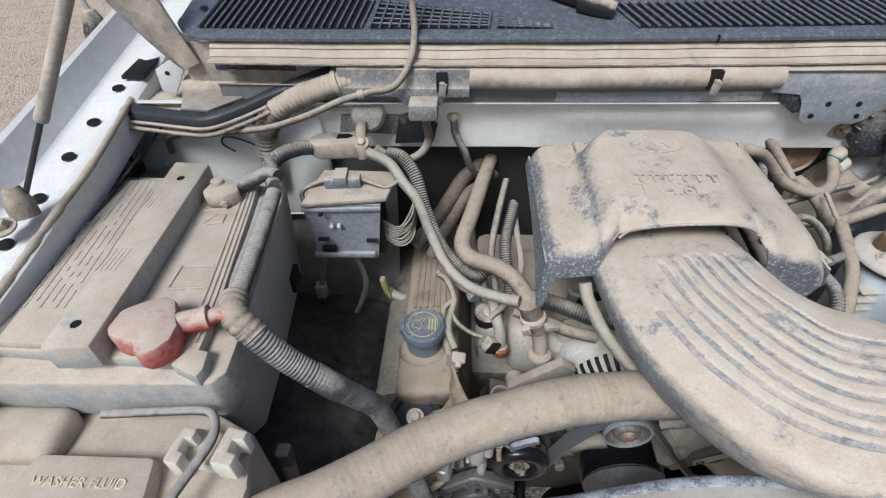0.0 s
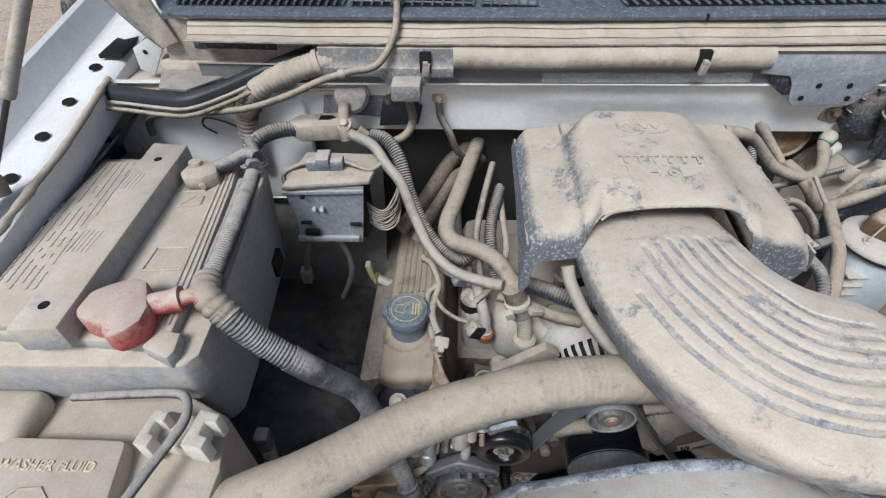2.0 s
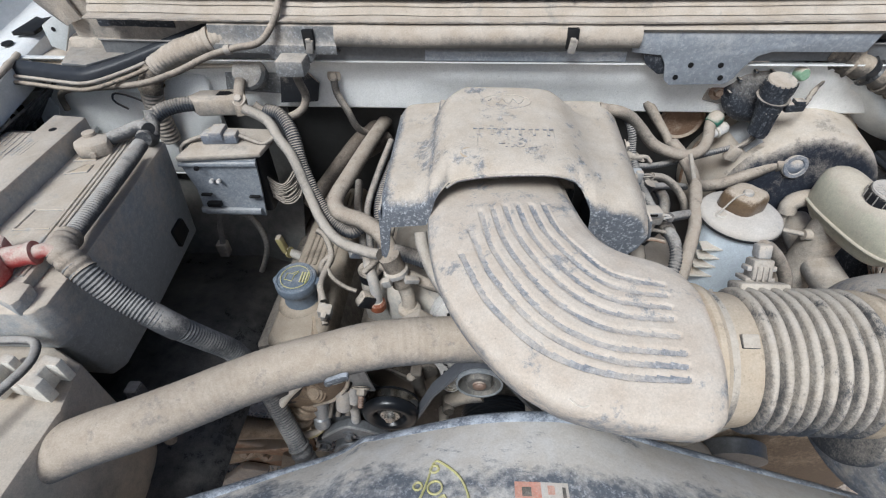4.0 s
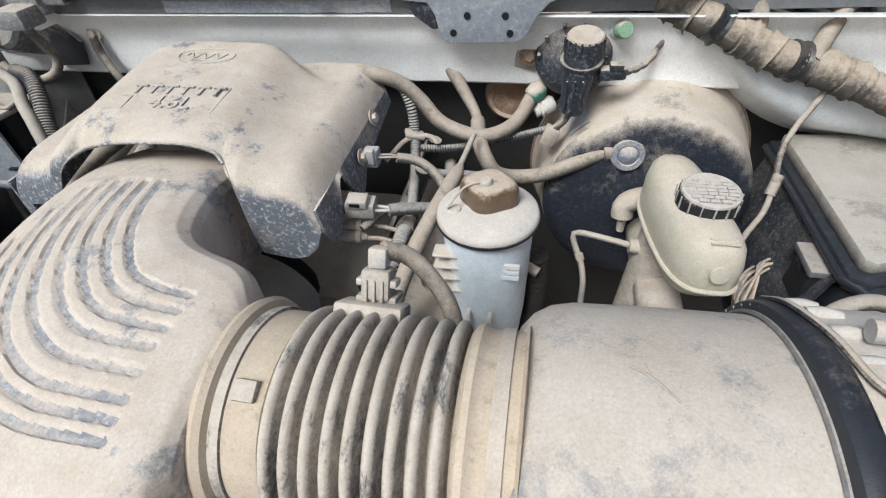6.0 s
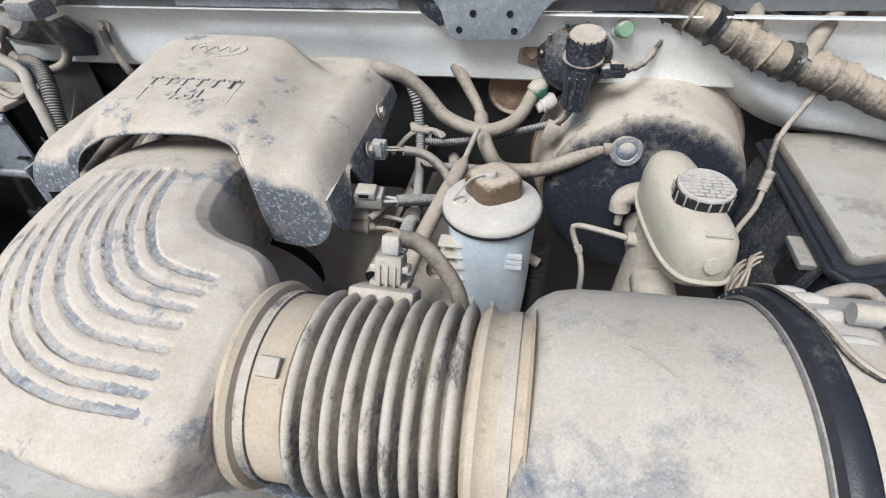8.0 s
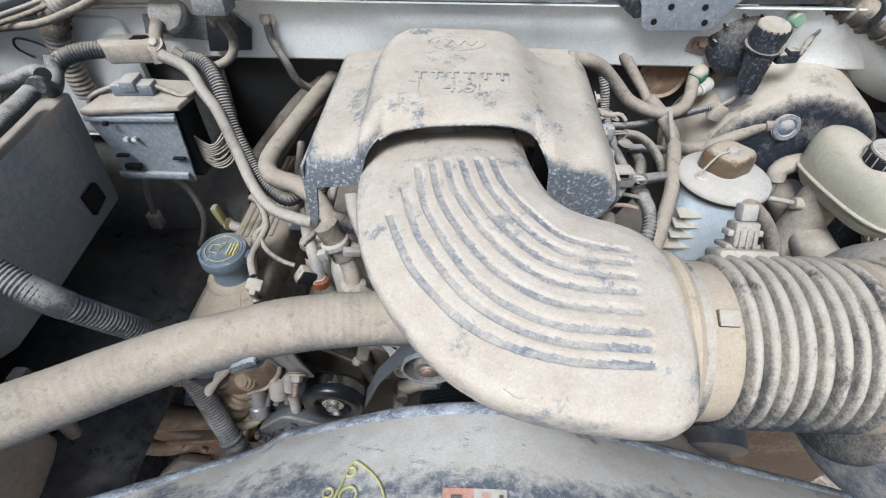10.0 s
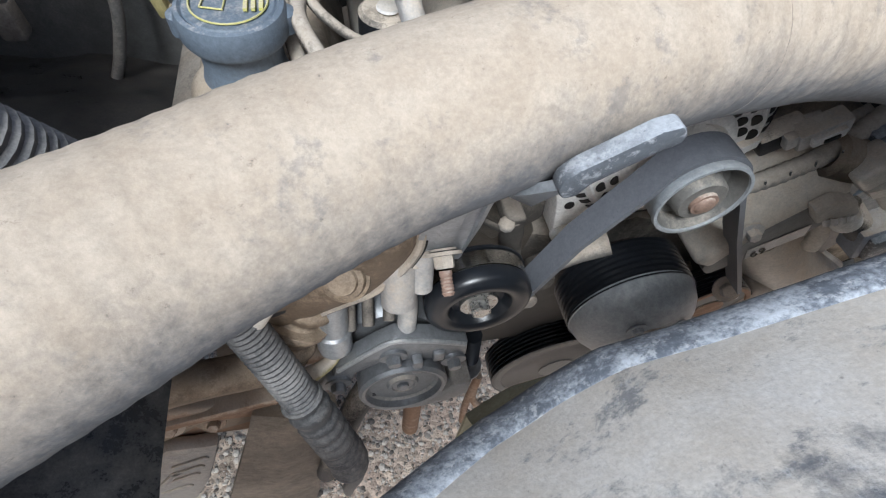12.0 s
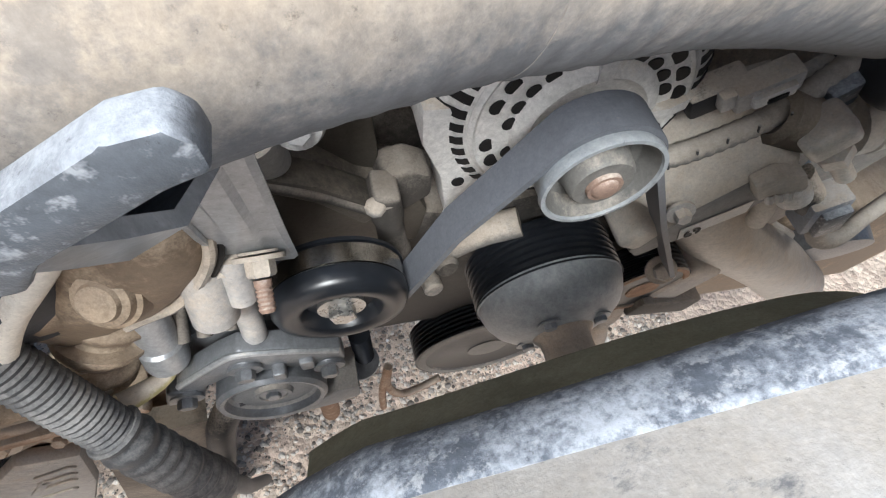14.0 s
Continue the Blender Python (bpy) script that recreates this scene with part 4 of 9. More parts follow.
# ---- intake: elbow, bellows, filter housing, engine cover ----
def intake_elbow():
    ob = thing("intake_elbow", (0.25, 0.45, 0.95), "dusty grey plastic intake elbow with long moulded grooves", "air duct")
    outer = [(0.124, 0.655), (0.123, 0.61), (0.126, 0.56), (0.1315, 0.52), (0.1405, 0.482), (0.1545, 0.448), (0.172, 0.418), (0.195, 0.388), (0.220, 0.364), (0.250, 0.346), (0.281, 0.337), (0.314, 0.3325), (0.345, 0.331), (0.366, 0.3315), (0.380, 0.340), (0.387, 0.358)]
    inner = [(0.292, 0.652), (0.294, 0.597), (0.297, 0.572), (0.301, 0.552), (0.306, 0.536), (0.312, 0.523), (0.320, 0.5145), (0.328, 0.510), (0.337, 0.507), (0.346, 0.505), (0.355, 0.503), (0.363, 0.500), (0.370, 0.495), (0.377, 0.487), (0.383, 0.476), (0.388, 0.466)]
    tops = [1.052, 1.066, 1.071, 1.073, 1.074, 1.075, 1.075, 1.074, 1.073, 1.072, 1.071, 1.070, 1.069, 1.068, 1.066, 1.062]
    n = 190
    marks, fine = np.linspace(0, 1, len(outer)), np.linspace(0, 1, n)
    def soft(vals):
        v = np.interp(fine, marks, vals)
        k = np.exp(-np.linspace(-2, 2, 15) ** 2)
        pad = np.r_[2 * v[0] - v[7:0:-1], v, 2 * v[-1] - v[-2:-9:-1]]
        return np.convolve(pad, k / k.sum(), "valid")
    ox, oy, ix, iy = (soft([p[j] for p in q]) for q, j in ((outer, 0), (outer, 1), (inner, 0), (inner, 1)))
    top = soft(tops)
    # the section: a tall outer wall, a shoulder, a top that rises inwards, and a rounded inner edge
    section = [(0.32, 0.0), (0.24, 0.05), (0.14, 0.22), (0.045, 0.47), (0.004, 0.64), (0.006, 0.715), (0.020, 0.762), (0.05, 0.805), (0.10, 0.842), (0.2, 0.897), (0.35, 0.952), (0.55, 0.99), (0.72, 1.0), (0.86, 0.985), (0.93, 0.955), (0.975, 0.90), (1.0, 0.82), (1.005, 0.5), (0.99, 0.15), (0.93, 0.0)]
    cuts = np.concatenate([np.linspace(0, 6, 13)[:-1], np.linspace(6, 16, 210), np.linspace(16, 19, 8)[1:]])
    fs, hs = (np.interp(cuts, range(20), [p[j] for p in section]) for j in (0, 1))
    blur = np.exp(-np.linspace(-2, 2, 9) ** 2)
    blur /= blur.sum()
    for _ in range(2):
        fs[4:-4], hs[4:-4] = np.convolve(fs, blur, "valid"), np.convolve(hs, blur, "valid")
    # four of the eight grooves in plan; the others lie between them
    known = {0: [(0.255, 0.568), (0.263, 0.532), (0.280, 0.498), (0.302, 0.470), (0.327, 0.460), (0.352, 0.457)],
             3: [(0.213, 0.568), (0.223, 0.521), (0.240, 0.481), (0.265, 0.446), (0.291, 0.426), (0.317, 0.420), (0.351, 0.419)],
             5: [(0.187, 0.561), (0.199, 0.503), (0.219, 0.457), (0.240, 0.425), (0.267, 0.402), (0.295, 0.391), (0.318, 0.389), (0.353, 0.388)],
             7: [(0.168, 0.500), (0.189, 0.448), (0.209, 0.419), (0.234, 0.393), (0.260, 0.378), (0.283, 0.371), (0.310, 0.367), (0.352, 0.367)]}
    def even(pts):
        p = np.array([tuple(v)[:2] for v in smooth_path([(x, y, 0) for x, y in pts], 0.003)])
        s = np.r_[0, np.cumsum(np.hypot(*np.diff(p, axis=0).T))]
        return np.stack([np.interp(np.linspace(0, s[-1], 44), s, p[:, j]) for j in (0, 1)], 1)
    lines = {k: even(v) for k, v in known.items()}
    for k, (a, b, u) in {1: (0, 3, 0.33), 2: (0, 3, 0.67), 4: (3, 5, 0.5), 6: (5, 7, 0.5)}.items():
        lines[k] = lines[a] * (1 - u) + lines[b] * u
    low = 0.950
    xy = np.stack([ox[:, None] + (ix - ox)[:, None] * fs, oy[:, None] + (iy - oy)[:, None] * fs], -1)
    z = low + (top[:, None] - low) * hs
    near = np.full(z.shape, 1.0)
    for ln in lines.values():
        for p, q in zip(ln[:-1], ln[1:]):
            w = q - p
            t = np.clip(((xy - p) @ w) / (w @ w), 0, 1)
            near = np.minimum(near, np.hypot(*np.moveaxis(xy - p - t[..., None] * w, -1, 0)))
    upper = (cuts > 6.5) & (cuts < 15)
    deep = np.clip((0.0036 - near) / 0.0009, 0, 1) * upper
    z = z - 0.0018 * deep
    bm = fresh()
    grid = [[bm.verts.new((*xy[i, k], z[i, k])) for k in range(len(cuts))] for i in range(n)]
    for i in range(n - 1):
        for k in range(len(cuts)):
            j = (k + 1) % len(cuts)
            f = bm.faces.new((grid[i][k], grid[i][j], grid[i + 1][j], grid[i + 1][k]))
            if deep[i, k] + deep[i, j] + deep[i + 1, j] + deep[i + 1, k] > 3.2:
                f.material_index = 1
    bm.faces.new(grid[-1])
    bm.faces.new(grid[0][::-1])
    bmesh.ops.recalc_face_normals(bm, faces=bm.faces)
    part("elbow", bm, ["duct", "groove"], ob, angle=50)
    part("scratch", tube([(0.258, 0.352, 1.0465), (0.268, 0.346, 1.0445), (0.279, 0.349, 1.0465)], 0.0009, 6, 0.003), "clip", ob)
    part("throat", lathe([(0, 0.058), (0.012, 0.062), (0.024, 0.058), (0.036, 0.062), (0.048, 0.058), (0.06, 0.058)], (0.213, 0.640, 0.996), (0, 1, 0.1), 48), "dark", ob)


def bellows_hose():
    ob = thing("bellows_hose", (0.47, 0.43, 1.0), "dusty black rubber bellows hose between elbow and filter", "hose")
    c, ax = Vector((0.386, 0.430, 0.998)), Vector((1, 0, 0.02))
    part("collar", lathe([(0, 0.060), (0.0, 0.066), (0.002, 0.0695), (0.006, 0.0710), (0.010, 0.0690), (0.012, 0.0630), (0.034, 0.0628), (0.039, 0.0615), (0.041, 0.058)], c, ax, 84), "collar", ob, "tan dusty rubber collar")
    prof = [(0.039, 0.0575)]
    for k in range(9):
        s = 0.040 + k * 0.01147
        prof += [(s, 0.0535), (s + 0.0010, 0.0555), (s + 0.0018, 0.0645), (s + 0.0032, 0.0673), (s + 0.0052, 0.0682), (s + 0.0072, 0.0673), (s + 0.0086, 0.0645), (s + 0.0094, 0.0555), (s + 0.0104, 0.0535)]
    part("bellows", lathe(prof + [(0.145, 0.0575)], c, ax, 84), "bellows", ob, angle=60)
    part("rear_collar", lathe([(0.143, 0.058), (0.144, 0.0625), (0.147, 0.0665), (0.151, 0.0675), (0.154, 0.0650), (0.158, 0.064), (0.176, 0.0645), (0.178, 0.069), (0.179, 0.06)], c, ax, 84), "collar", ob)
    part("clamp_band", lathe([(0.162, 0.0645), (0.162, 0.0660), (0.170, 0.0662), (0.170, 0.0648)], c, ax, 84), "tan", ob, "pale worm clamp band")
    part("clamp_screw", lathe([(-0.012, 0.004), (-0.012, 0.0062), (0.0, 0.0065), (0.002, 0.0035), (0.012, 0.0035)], c + Vector((0.166, -0.045, -0.054)), (0.4, -1, 0.3), 16), "alloy", ob)
    part("front_clamp", lathe([(0.011, 0.0622), (0.0115, 0.0648), (0.018, 0.0648), (0.0185, 0.0622)], c, ax, 84), "bellows", ob)
    part("tab", box(c + Vector((0.02, -0.03, 0.056)), c + Vector((0.034, -0.018, 0.0625)), 0.001, turn=turn(28, 0, 0)), "bellows", ob)
    part("sensor_seat", box((0.435, 0.470, 1.030), (0.482, 0.497, 1.046), 0.003, turn=turn(-40, 0, 0)), "bellows", ob)
    sen = thing("air_flow_sensor", (0.458, 0.50, 1.045), "pale dusty air flow sensor plug on the hose", "sensor")
    lean = turn(-30, 0, 0)
    part("plate", box((0.446, 0.488, 1.038), (0.474, 0.508, 1.0425), 0.001, turn=lean), "pale", sen)
    part("body", box((0.450, 0.491, 1.041), (0.470, 0.508, 1.062), 0.0025, turn=lean), "pale", sen)
    for x in (0.4535, 0.459, 0.4645):
        part("rib", box((x, 0.4885, 1.045), (x + 0.002, 0.493, 1.060), 0.0008, turn=lean), "pale", sen)
    part("shoulder", box((0.446, 0.494, 1.050), (0.474, 0.506, 1.055), 0.001, turn=lean), "alloy", sen)
    part("plug", box((0.454, 0.502, 1.060), (0.467, 0.515, 1.074), 0.002, turn=lean), "alloy", sen)
    part("wire", tube([(0.462, 0.512, 1.070), (0.475, 0.520, 1.060), (0.490, 0.518, 1.045), (0.505, 0.512, 1.02), (0.512, 0.505, 0.98)], 0.0065, 12), "hose", sen)


def filter_housing():
    ob = thing("air_filter_housing", (0.66, 0.43, 0.9), "large dusty grey cylindrical air filter housing", "filter housing")
    c, ax = Vector((0.556, 0.430, 0.957)), Vector((1, 0, 0.03))
    prof = [(-0.004, 0.0), (-0.004, 0.074), (-0.002, 0.084), (0.003, 0.095), (0.011, 0.105), (0.022, 0.1115), (0.036, 0.1145), (0.08, 0.1160), (0.135, 0.1165), (0.150, 0.1165)]
    part("canister", lathe(prof, c, ax, 96), "can", ob)
    part("spigot", lathe([(-0.014, 0.068), (-0.012, 0.072), (-0.004, 0.073), (0.0, 0.07)], c, ax, 72), "bellows", ob)
    ring = [(0.141, 0.1150), (0.141, 0.1200), (0.143, 0.1250), (0.146, 0.1266), (0.151, 0.1268), (0.155, 0.1258), (0.157, 0.120)]
    part("clamp_ring", lathe(ring, c, ax, 96), "clamp_black", ob, "dark steel clamp ring")
    part("ring_bead", lathe([(0.1415, 0.1165), (0.1390, 0.1180), (0.1400, 0.1198), (0.1420, 0.1203)], c, ax, 96, False), "shade_grey", ob)
    part("rear_canister", lathe([(0.150, 0.116), (0.154, 0.1225), (0.17, 0.1245), (0.20, 0.1245), (0.30, 0.124), (0.33, 0.118), (0.345, 0.10), (0.348, 0.0)], c, ax, 80), "can_pale", ob)
    for k in range(15):
        a = radians(-100 + k * 11.0)
        d = Vector((0, math.sin(a), math.cos(a)))
        p0 = c + ax * 0.155 + d * 0.1245
        part("tooth", tube([p0, p0 + Vector((0.009, 0, 0)) + d * 0.0010, p0 + Vector((0.017, 0, 0)) - d * 0.0005], 0.0042, 10, 0.004), "can_pale", ob)
    for k in range(26):
        a = radians(-20 + k * 6.0)
        d = Vector((0, math.sin(a), math.cos(a)))
        part("rib", box(c + ax * 0.1405 + d * 0.1215 - Vector((0.0015, 0.0015, 0.0015)), c + ax * 0.1405 + d * 0.1215 + Vector((0.0015, 0.0015, 0.0015)), 0.0005), "ring_black", ob)
    def rim(a, r, s):
        return c + ax * s + Vector((0, -math.sin(radians(a)), math.cos(radians(a)))) * r
    part("latch_plate", sheet([[rim(a, r, s) for a in range(-8, 34, 3)] for s, r in ((0.151, 0.1275), (0.158, 0.1295), (0.176, 0.1295), (0.184, 0.1260))], 0.0015), "alloy", ob)
    part("latch_wire", tube([rim(-50, 0.1275, 0.150), rim(-34, 0.1285, 0.148), rim(-16, 0.130, 0.150), rim(-2, 0.132, 0.154), rim(2, 0.132, 0.166), rim(-8, 0.132, 0.178), rim(-24, 0.130, 0.182)], 0.0022, 8), "dark", ob)
    part("latch_roll", tube([rim(-17, 0.133, 0.166), rim(-16, 0.133, 0.190)], 0.006, 14), "alloy", ob)
    part("rivet", lathe([(0, 0.0055), (0.0015, 0.005), (0.002, 0)], rim(14, 0.1305, 0.166), rim(14, 1, 0) - rim(14, 0, 0), 16), "alloy", ob)
    tw = thing("dry_twig", (0.625, 0.43, 1.073), "small dry twig lying on the filter housing", "twig")
    part("twig", tube([(0.612, 0.442, 1.0745), (0.622, 0.436, 1.0755), (0.634, 0.424, 1.0755)], 0.0006, 6, 0.003), "pale", tw)
    part("spur", tube([(0.620, 0.445, 1.0735), (0.622, 0.438, 1.074)], 0.0006, 5, 0.003), "rust", tw)
    low = thing("inlet_tube", (0.57, 0.40, 0.8), "dark inlet snout with a tan flange below the filter housing", "air inlet")
    e = Vector((0.566, 0.399, 0.899))
    part("snout", lathe([(0.0, 0.030), (0.008, 0.034), (0.07, 0.038), (0.08, 0.03)], e, (1, 0.15, 0.12), 40), "ring_black", low)
    part("flange", lathe([(0.0, 0.027), (-0.002, 0.034), (0.0, 0.037), (0.004, 0.0375), (0.007, 0.036), (0.008, 0.034), (0.011, 0.036), (0.013, 0.034)], e, (1, 0.15, 0.12), 40), "collar", low)


def engine_cover():
    ob = thing("engine_cover", (0.22, 0.68, 1.05), "dusty grey plastic engine cover with arched front opening", "engine cover")
    x0, x1 = 0.070, 0.380
    xs = [x0 + (x1 - x0) * k / 124 for k in range(125)]
    def step(v, w):
        return 1 / (1 + math.exp(-v / w))
    def crown(x, y):
        # a raised middle block between two lower shoulders; it leans up towards the back
        left = 0.131 + 0.05 * max(0, 0.70 - y) * 0.9
        right = 0.300 + 0.07 * max(0, 0.72 - y)
        blk = step(x - left, 0.0058) * step(right - x, 0.0125)
        back = step(0.778 - y - 0.9 * max(0, 0.165 - x) - 0.5 * max(0, x - 0.275), 0.0048)
        top = 1.1035 + 0.105 * (y - 0.667) - 1.6 * max(0, 0.66 - y) ** 2
        side = 1.074 + 0.03 * (y - 0.70) + (0.10 * (x - 0.13) if x < 0.13 else -0.02 * (x - 0.31))
        return side + (top - side) * blk * back
    def drop(x):
        d = 0.0
        if x < x0 + 0.016:
            d += 0.016 * ((x0 + 0.016 - x) / 0.016) ** 2
        if x > x1 - 0.030:
            d += 0.026 * ((x - x1 + 0.030) / 0.030) ** 2.2
        return d
    hem = [(0.0, 0.972), (0.0735, 0.974), (0.0785, 0.990), (0.0815, 1.024), (0.1245, 1.029), (0.1275, 1.034), (0.1345, 1.058), (0.139, 1.066), (0.148, 1.0735), (0.160, 1.0785), (0.175, 1.0825), (0.195, 1.086), (0.225, 1.0885), (0.258, 1.0892), (0.276, 1.0872), (0.290, 1.0825), (0.300, 1.0755), (0.307, 1.066), (0.3105, 1.05), (0.3135, 1.0), (0.3145, 0.990), (0.318, 0.988), (0.345, 0.985), (0.360, 0.989), (0.372, 1.000), (0.380, 1.02)]
    arch = lambda x: max(0.0, min(1.0, (x - 0.130) / 0.020, (0.312 - x) / 0.016))  # noqa: E731
    back_y = lambda x: 0.800 + 0.010 * step(x - 0.29, 0.01) - 0.5 * max(0, x0 + 0.02 - x) - 0.4 * max(0, x - x1 + 0.02)  # noqa: E731
    rows = []
    for k in range(60):
        row = []
        for x in xs:
            yb, yf = back_y(x), 0.622 + 0.018 * arch(x)
            y = yb - (yb - yf) * k / 59
            row.append((x, y, crown(x, y) - drop(x) - 0.014 * max(0, (y - yb + 0.010) / 0.010) ** 2))
        rows.append(row)
    for k in range(1, 25):
        u = k / 24
        row = []
        for x in xs:
            yf, ye, a = 0.622 + 0.018 * arch(x), 0.577 + 0.021 * arch(x), arch(x)
            zf = crown(x, yf) - drop(x)
            ze = min(lerp(hem, x), zf - 0.003)
            fall = min(zf - ze, 0.024)
            z1 = zf - 0.10 * fall
            if u < 0.6:
                v = u / 0.6
                y = (1 - v) ** 2 * yf + 2 * v * (1 - v) * (ye + 0.003 + 0.012 * a) + v * v * (ye + 0.001)
                z = (1 - v) ** 2 * zf + 2 * v * (1 - v) * z1 + v * v * (zf - fall)
            else:
                v = (u - 0.6) / 0.4
                y, z = ye + 0.001 - 0.001 * v, zf - fall + (ze - zf + fall) * v
            row.append((x, y, z))
        rows.append(row)
    part("shell", sheet(rows, 0.0026), "cover", ob, angle=50)
    part("arch_lip", sweep(smooth_path([(x, 0.5985 if 0.15 < x < 0.30 else 0.592, z - 0.001) for x, z in hem[8:17]], 0.004), 0.0016, 8), "cover", ob)
    right = [(0.578, 1.02), (0.590, 0.998), (0.60, 0.995), (0.618, 1.005), (0.6265, 1.050), (0.632, 1.046), (0.650, 1.012), (0.668, 0.988), (0.676, 0.992), (0.690, 1.01), (0.72, 1.02), (0.80, 1.035)]
    side = [[(x1 + 0.004 * v, y, (crown(x1, y) - drop(x1)) * (1 - v) + v * min(lerp(right, y), crown(x1, y) - drop(x1) - 0.002)) for y in [0.5785 + 0.0035 * k for k in range(63)]] for v in [j / 10 for j in range(11)]]
    part("side_skirt", sheet(side, 0.0025), "cover", ob)
    left = [(0.575, 0.972), (0.59, 0.985), (0.62, 1.01), (0.70, 1.03), (0.80, 1.04)]
    lside = [[(x0 - 0.003 * v, y, (crown(x0, y) - drop(x0)) * (1 - v) + v * lerp(left, y)) for y in [0.5785 + 0.005 * k for k in range(44)]] for v in [j / 6 for j in range(7)]]
    part("side_skirt", sheet(lside, 0.0025), "cover", ob)
    def on_top(x, y, up=0.0):
        return (x, y, crown(x, y) + up)
    oval = [on_top(0.217 + 0.031 * math.cos(k / 40 * math.tau), 0.729 + 0.0155 * math.sin(k / 40 * math.tau), 0.0001) for k in range(41)]
    part("emblem_ring", sweep(oval, 0.0011, 6, False), "cover", ob, "embossed oval emblem ring")
    part("emblem_bar", sweep([on_top(0.195 + 0.044 * k / 30, 0.729 + 0.0048 * math.sin(k / 30 * 20), 0.0002) for k in range(31)], 0.0011, 6), "cover", ob)
    # raised bars stand for the product name, then the size of the engine
    lean = turn(6, 0, 0)
    for k in range(6):
        x = 0.176 + k * 0.0165
        part("raised_bar", box((x, 0.6685, 1.1032), (x + 0.0125, 0.6712, 1.1055), 0.0004, turn=lean), "letter", ob)
        part("raised_bar", box((x + 0.0045, 0.6575, 1.1024), (x + 0.0075, 0.6685, 1.1046), 0.0004, turn=lean), "letter", ob)
    part("writing", words("4.6L", (0.228, 0.6435, 1.1010), 0.0255, turn(6, 0, 0), 0.0012), "letter", ob, smooth=False)
    line = [(0.172, 0.653), (0.182, 0.653), (0.182, 0.633), (0.272, 0.633), (0.272, 0.674)]
    part("frame_line", sweep([on_top(x, y, 0.0002) for x, y in line], 0.0008, 6), "letter", ob)
    part("stain", lathe([(0, 0.0085), (0.0004, 0.0075), (0.0004, 0)], on_top(0.170, 0.627, -0.0002), (0, -0.25, 1), 14), "mud", ob, "brown dried mud spot")
    part("bolt", bolt((0.384, 0.682, 1.03), (1, 0, 0.2), 0.005, 0.005), "tan", ob)
    part("bolt", bolt((0.382, 0.735, 1.045), (1, 0, 0.3), 0.005, 0.005), "tan", ob)
    tb = thing("throttle_body", (0.22, 0.66, 1.0), "dark dusty throttle body under the engine cover", "throttle body")
    part("body", lathe([(0, 0.05), (0.03, 0.052), (0.10, 0.05), (0.13, 0.045)], (0.213, 0.668, 0.998), (0, 1, 0), 40), "dark", tb)
    part("flange", lathe([(0, 0.062), (0.01, 0.064), (0.02, 0.062)], (0.213, 0.662, 0.998), (0, 1, 0), 40), "alloy_dirty", tb)
    part("lever", box((0.285, 0.655, 0.985), (0.308, 0.70, 1.03), 0.004), "black", tb)


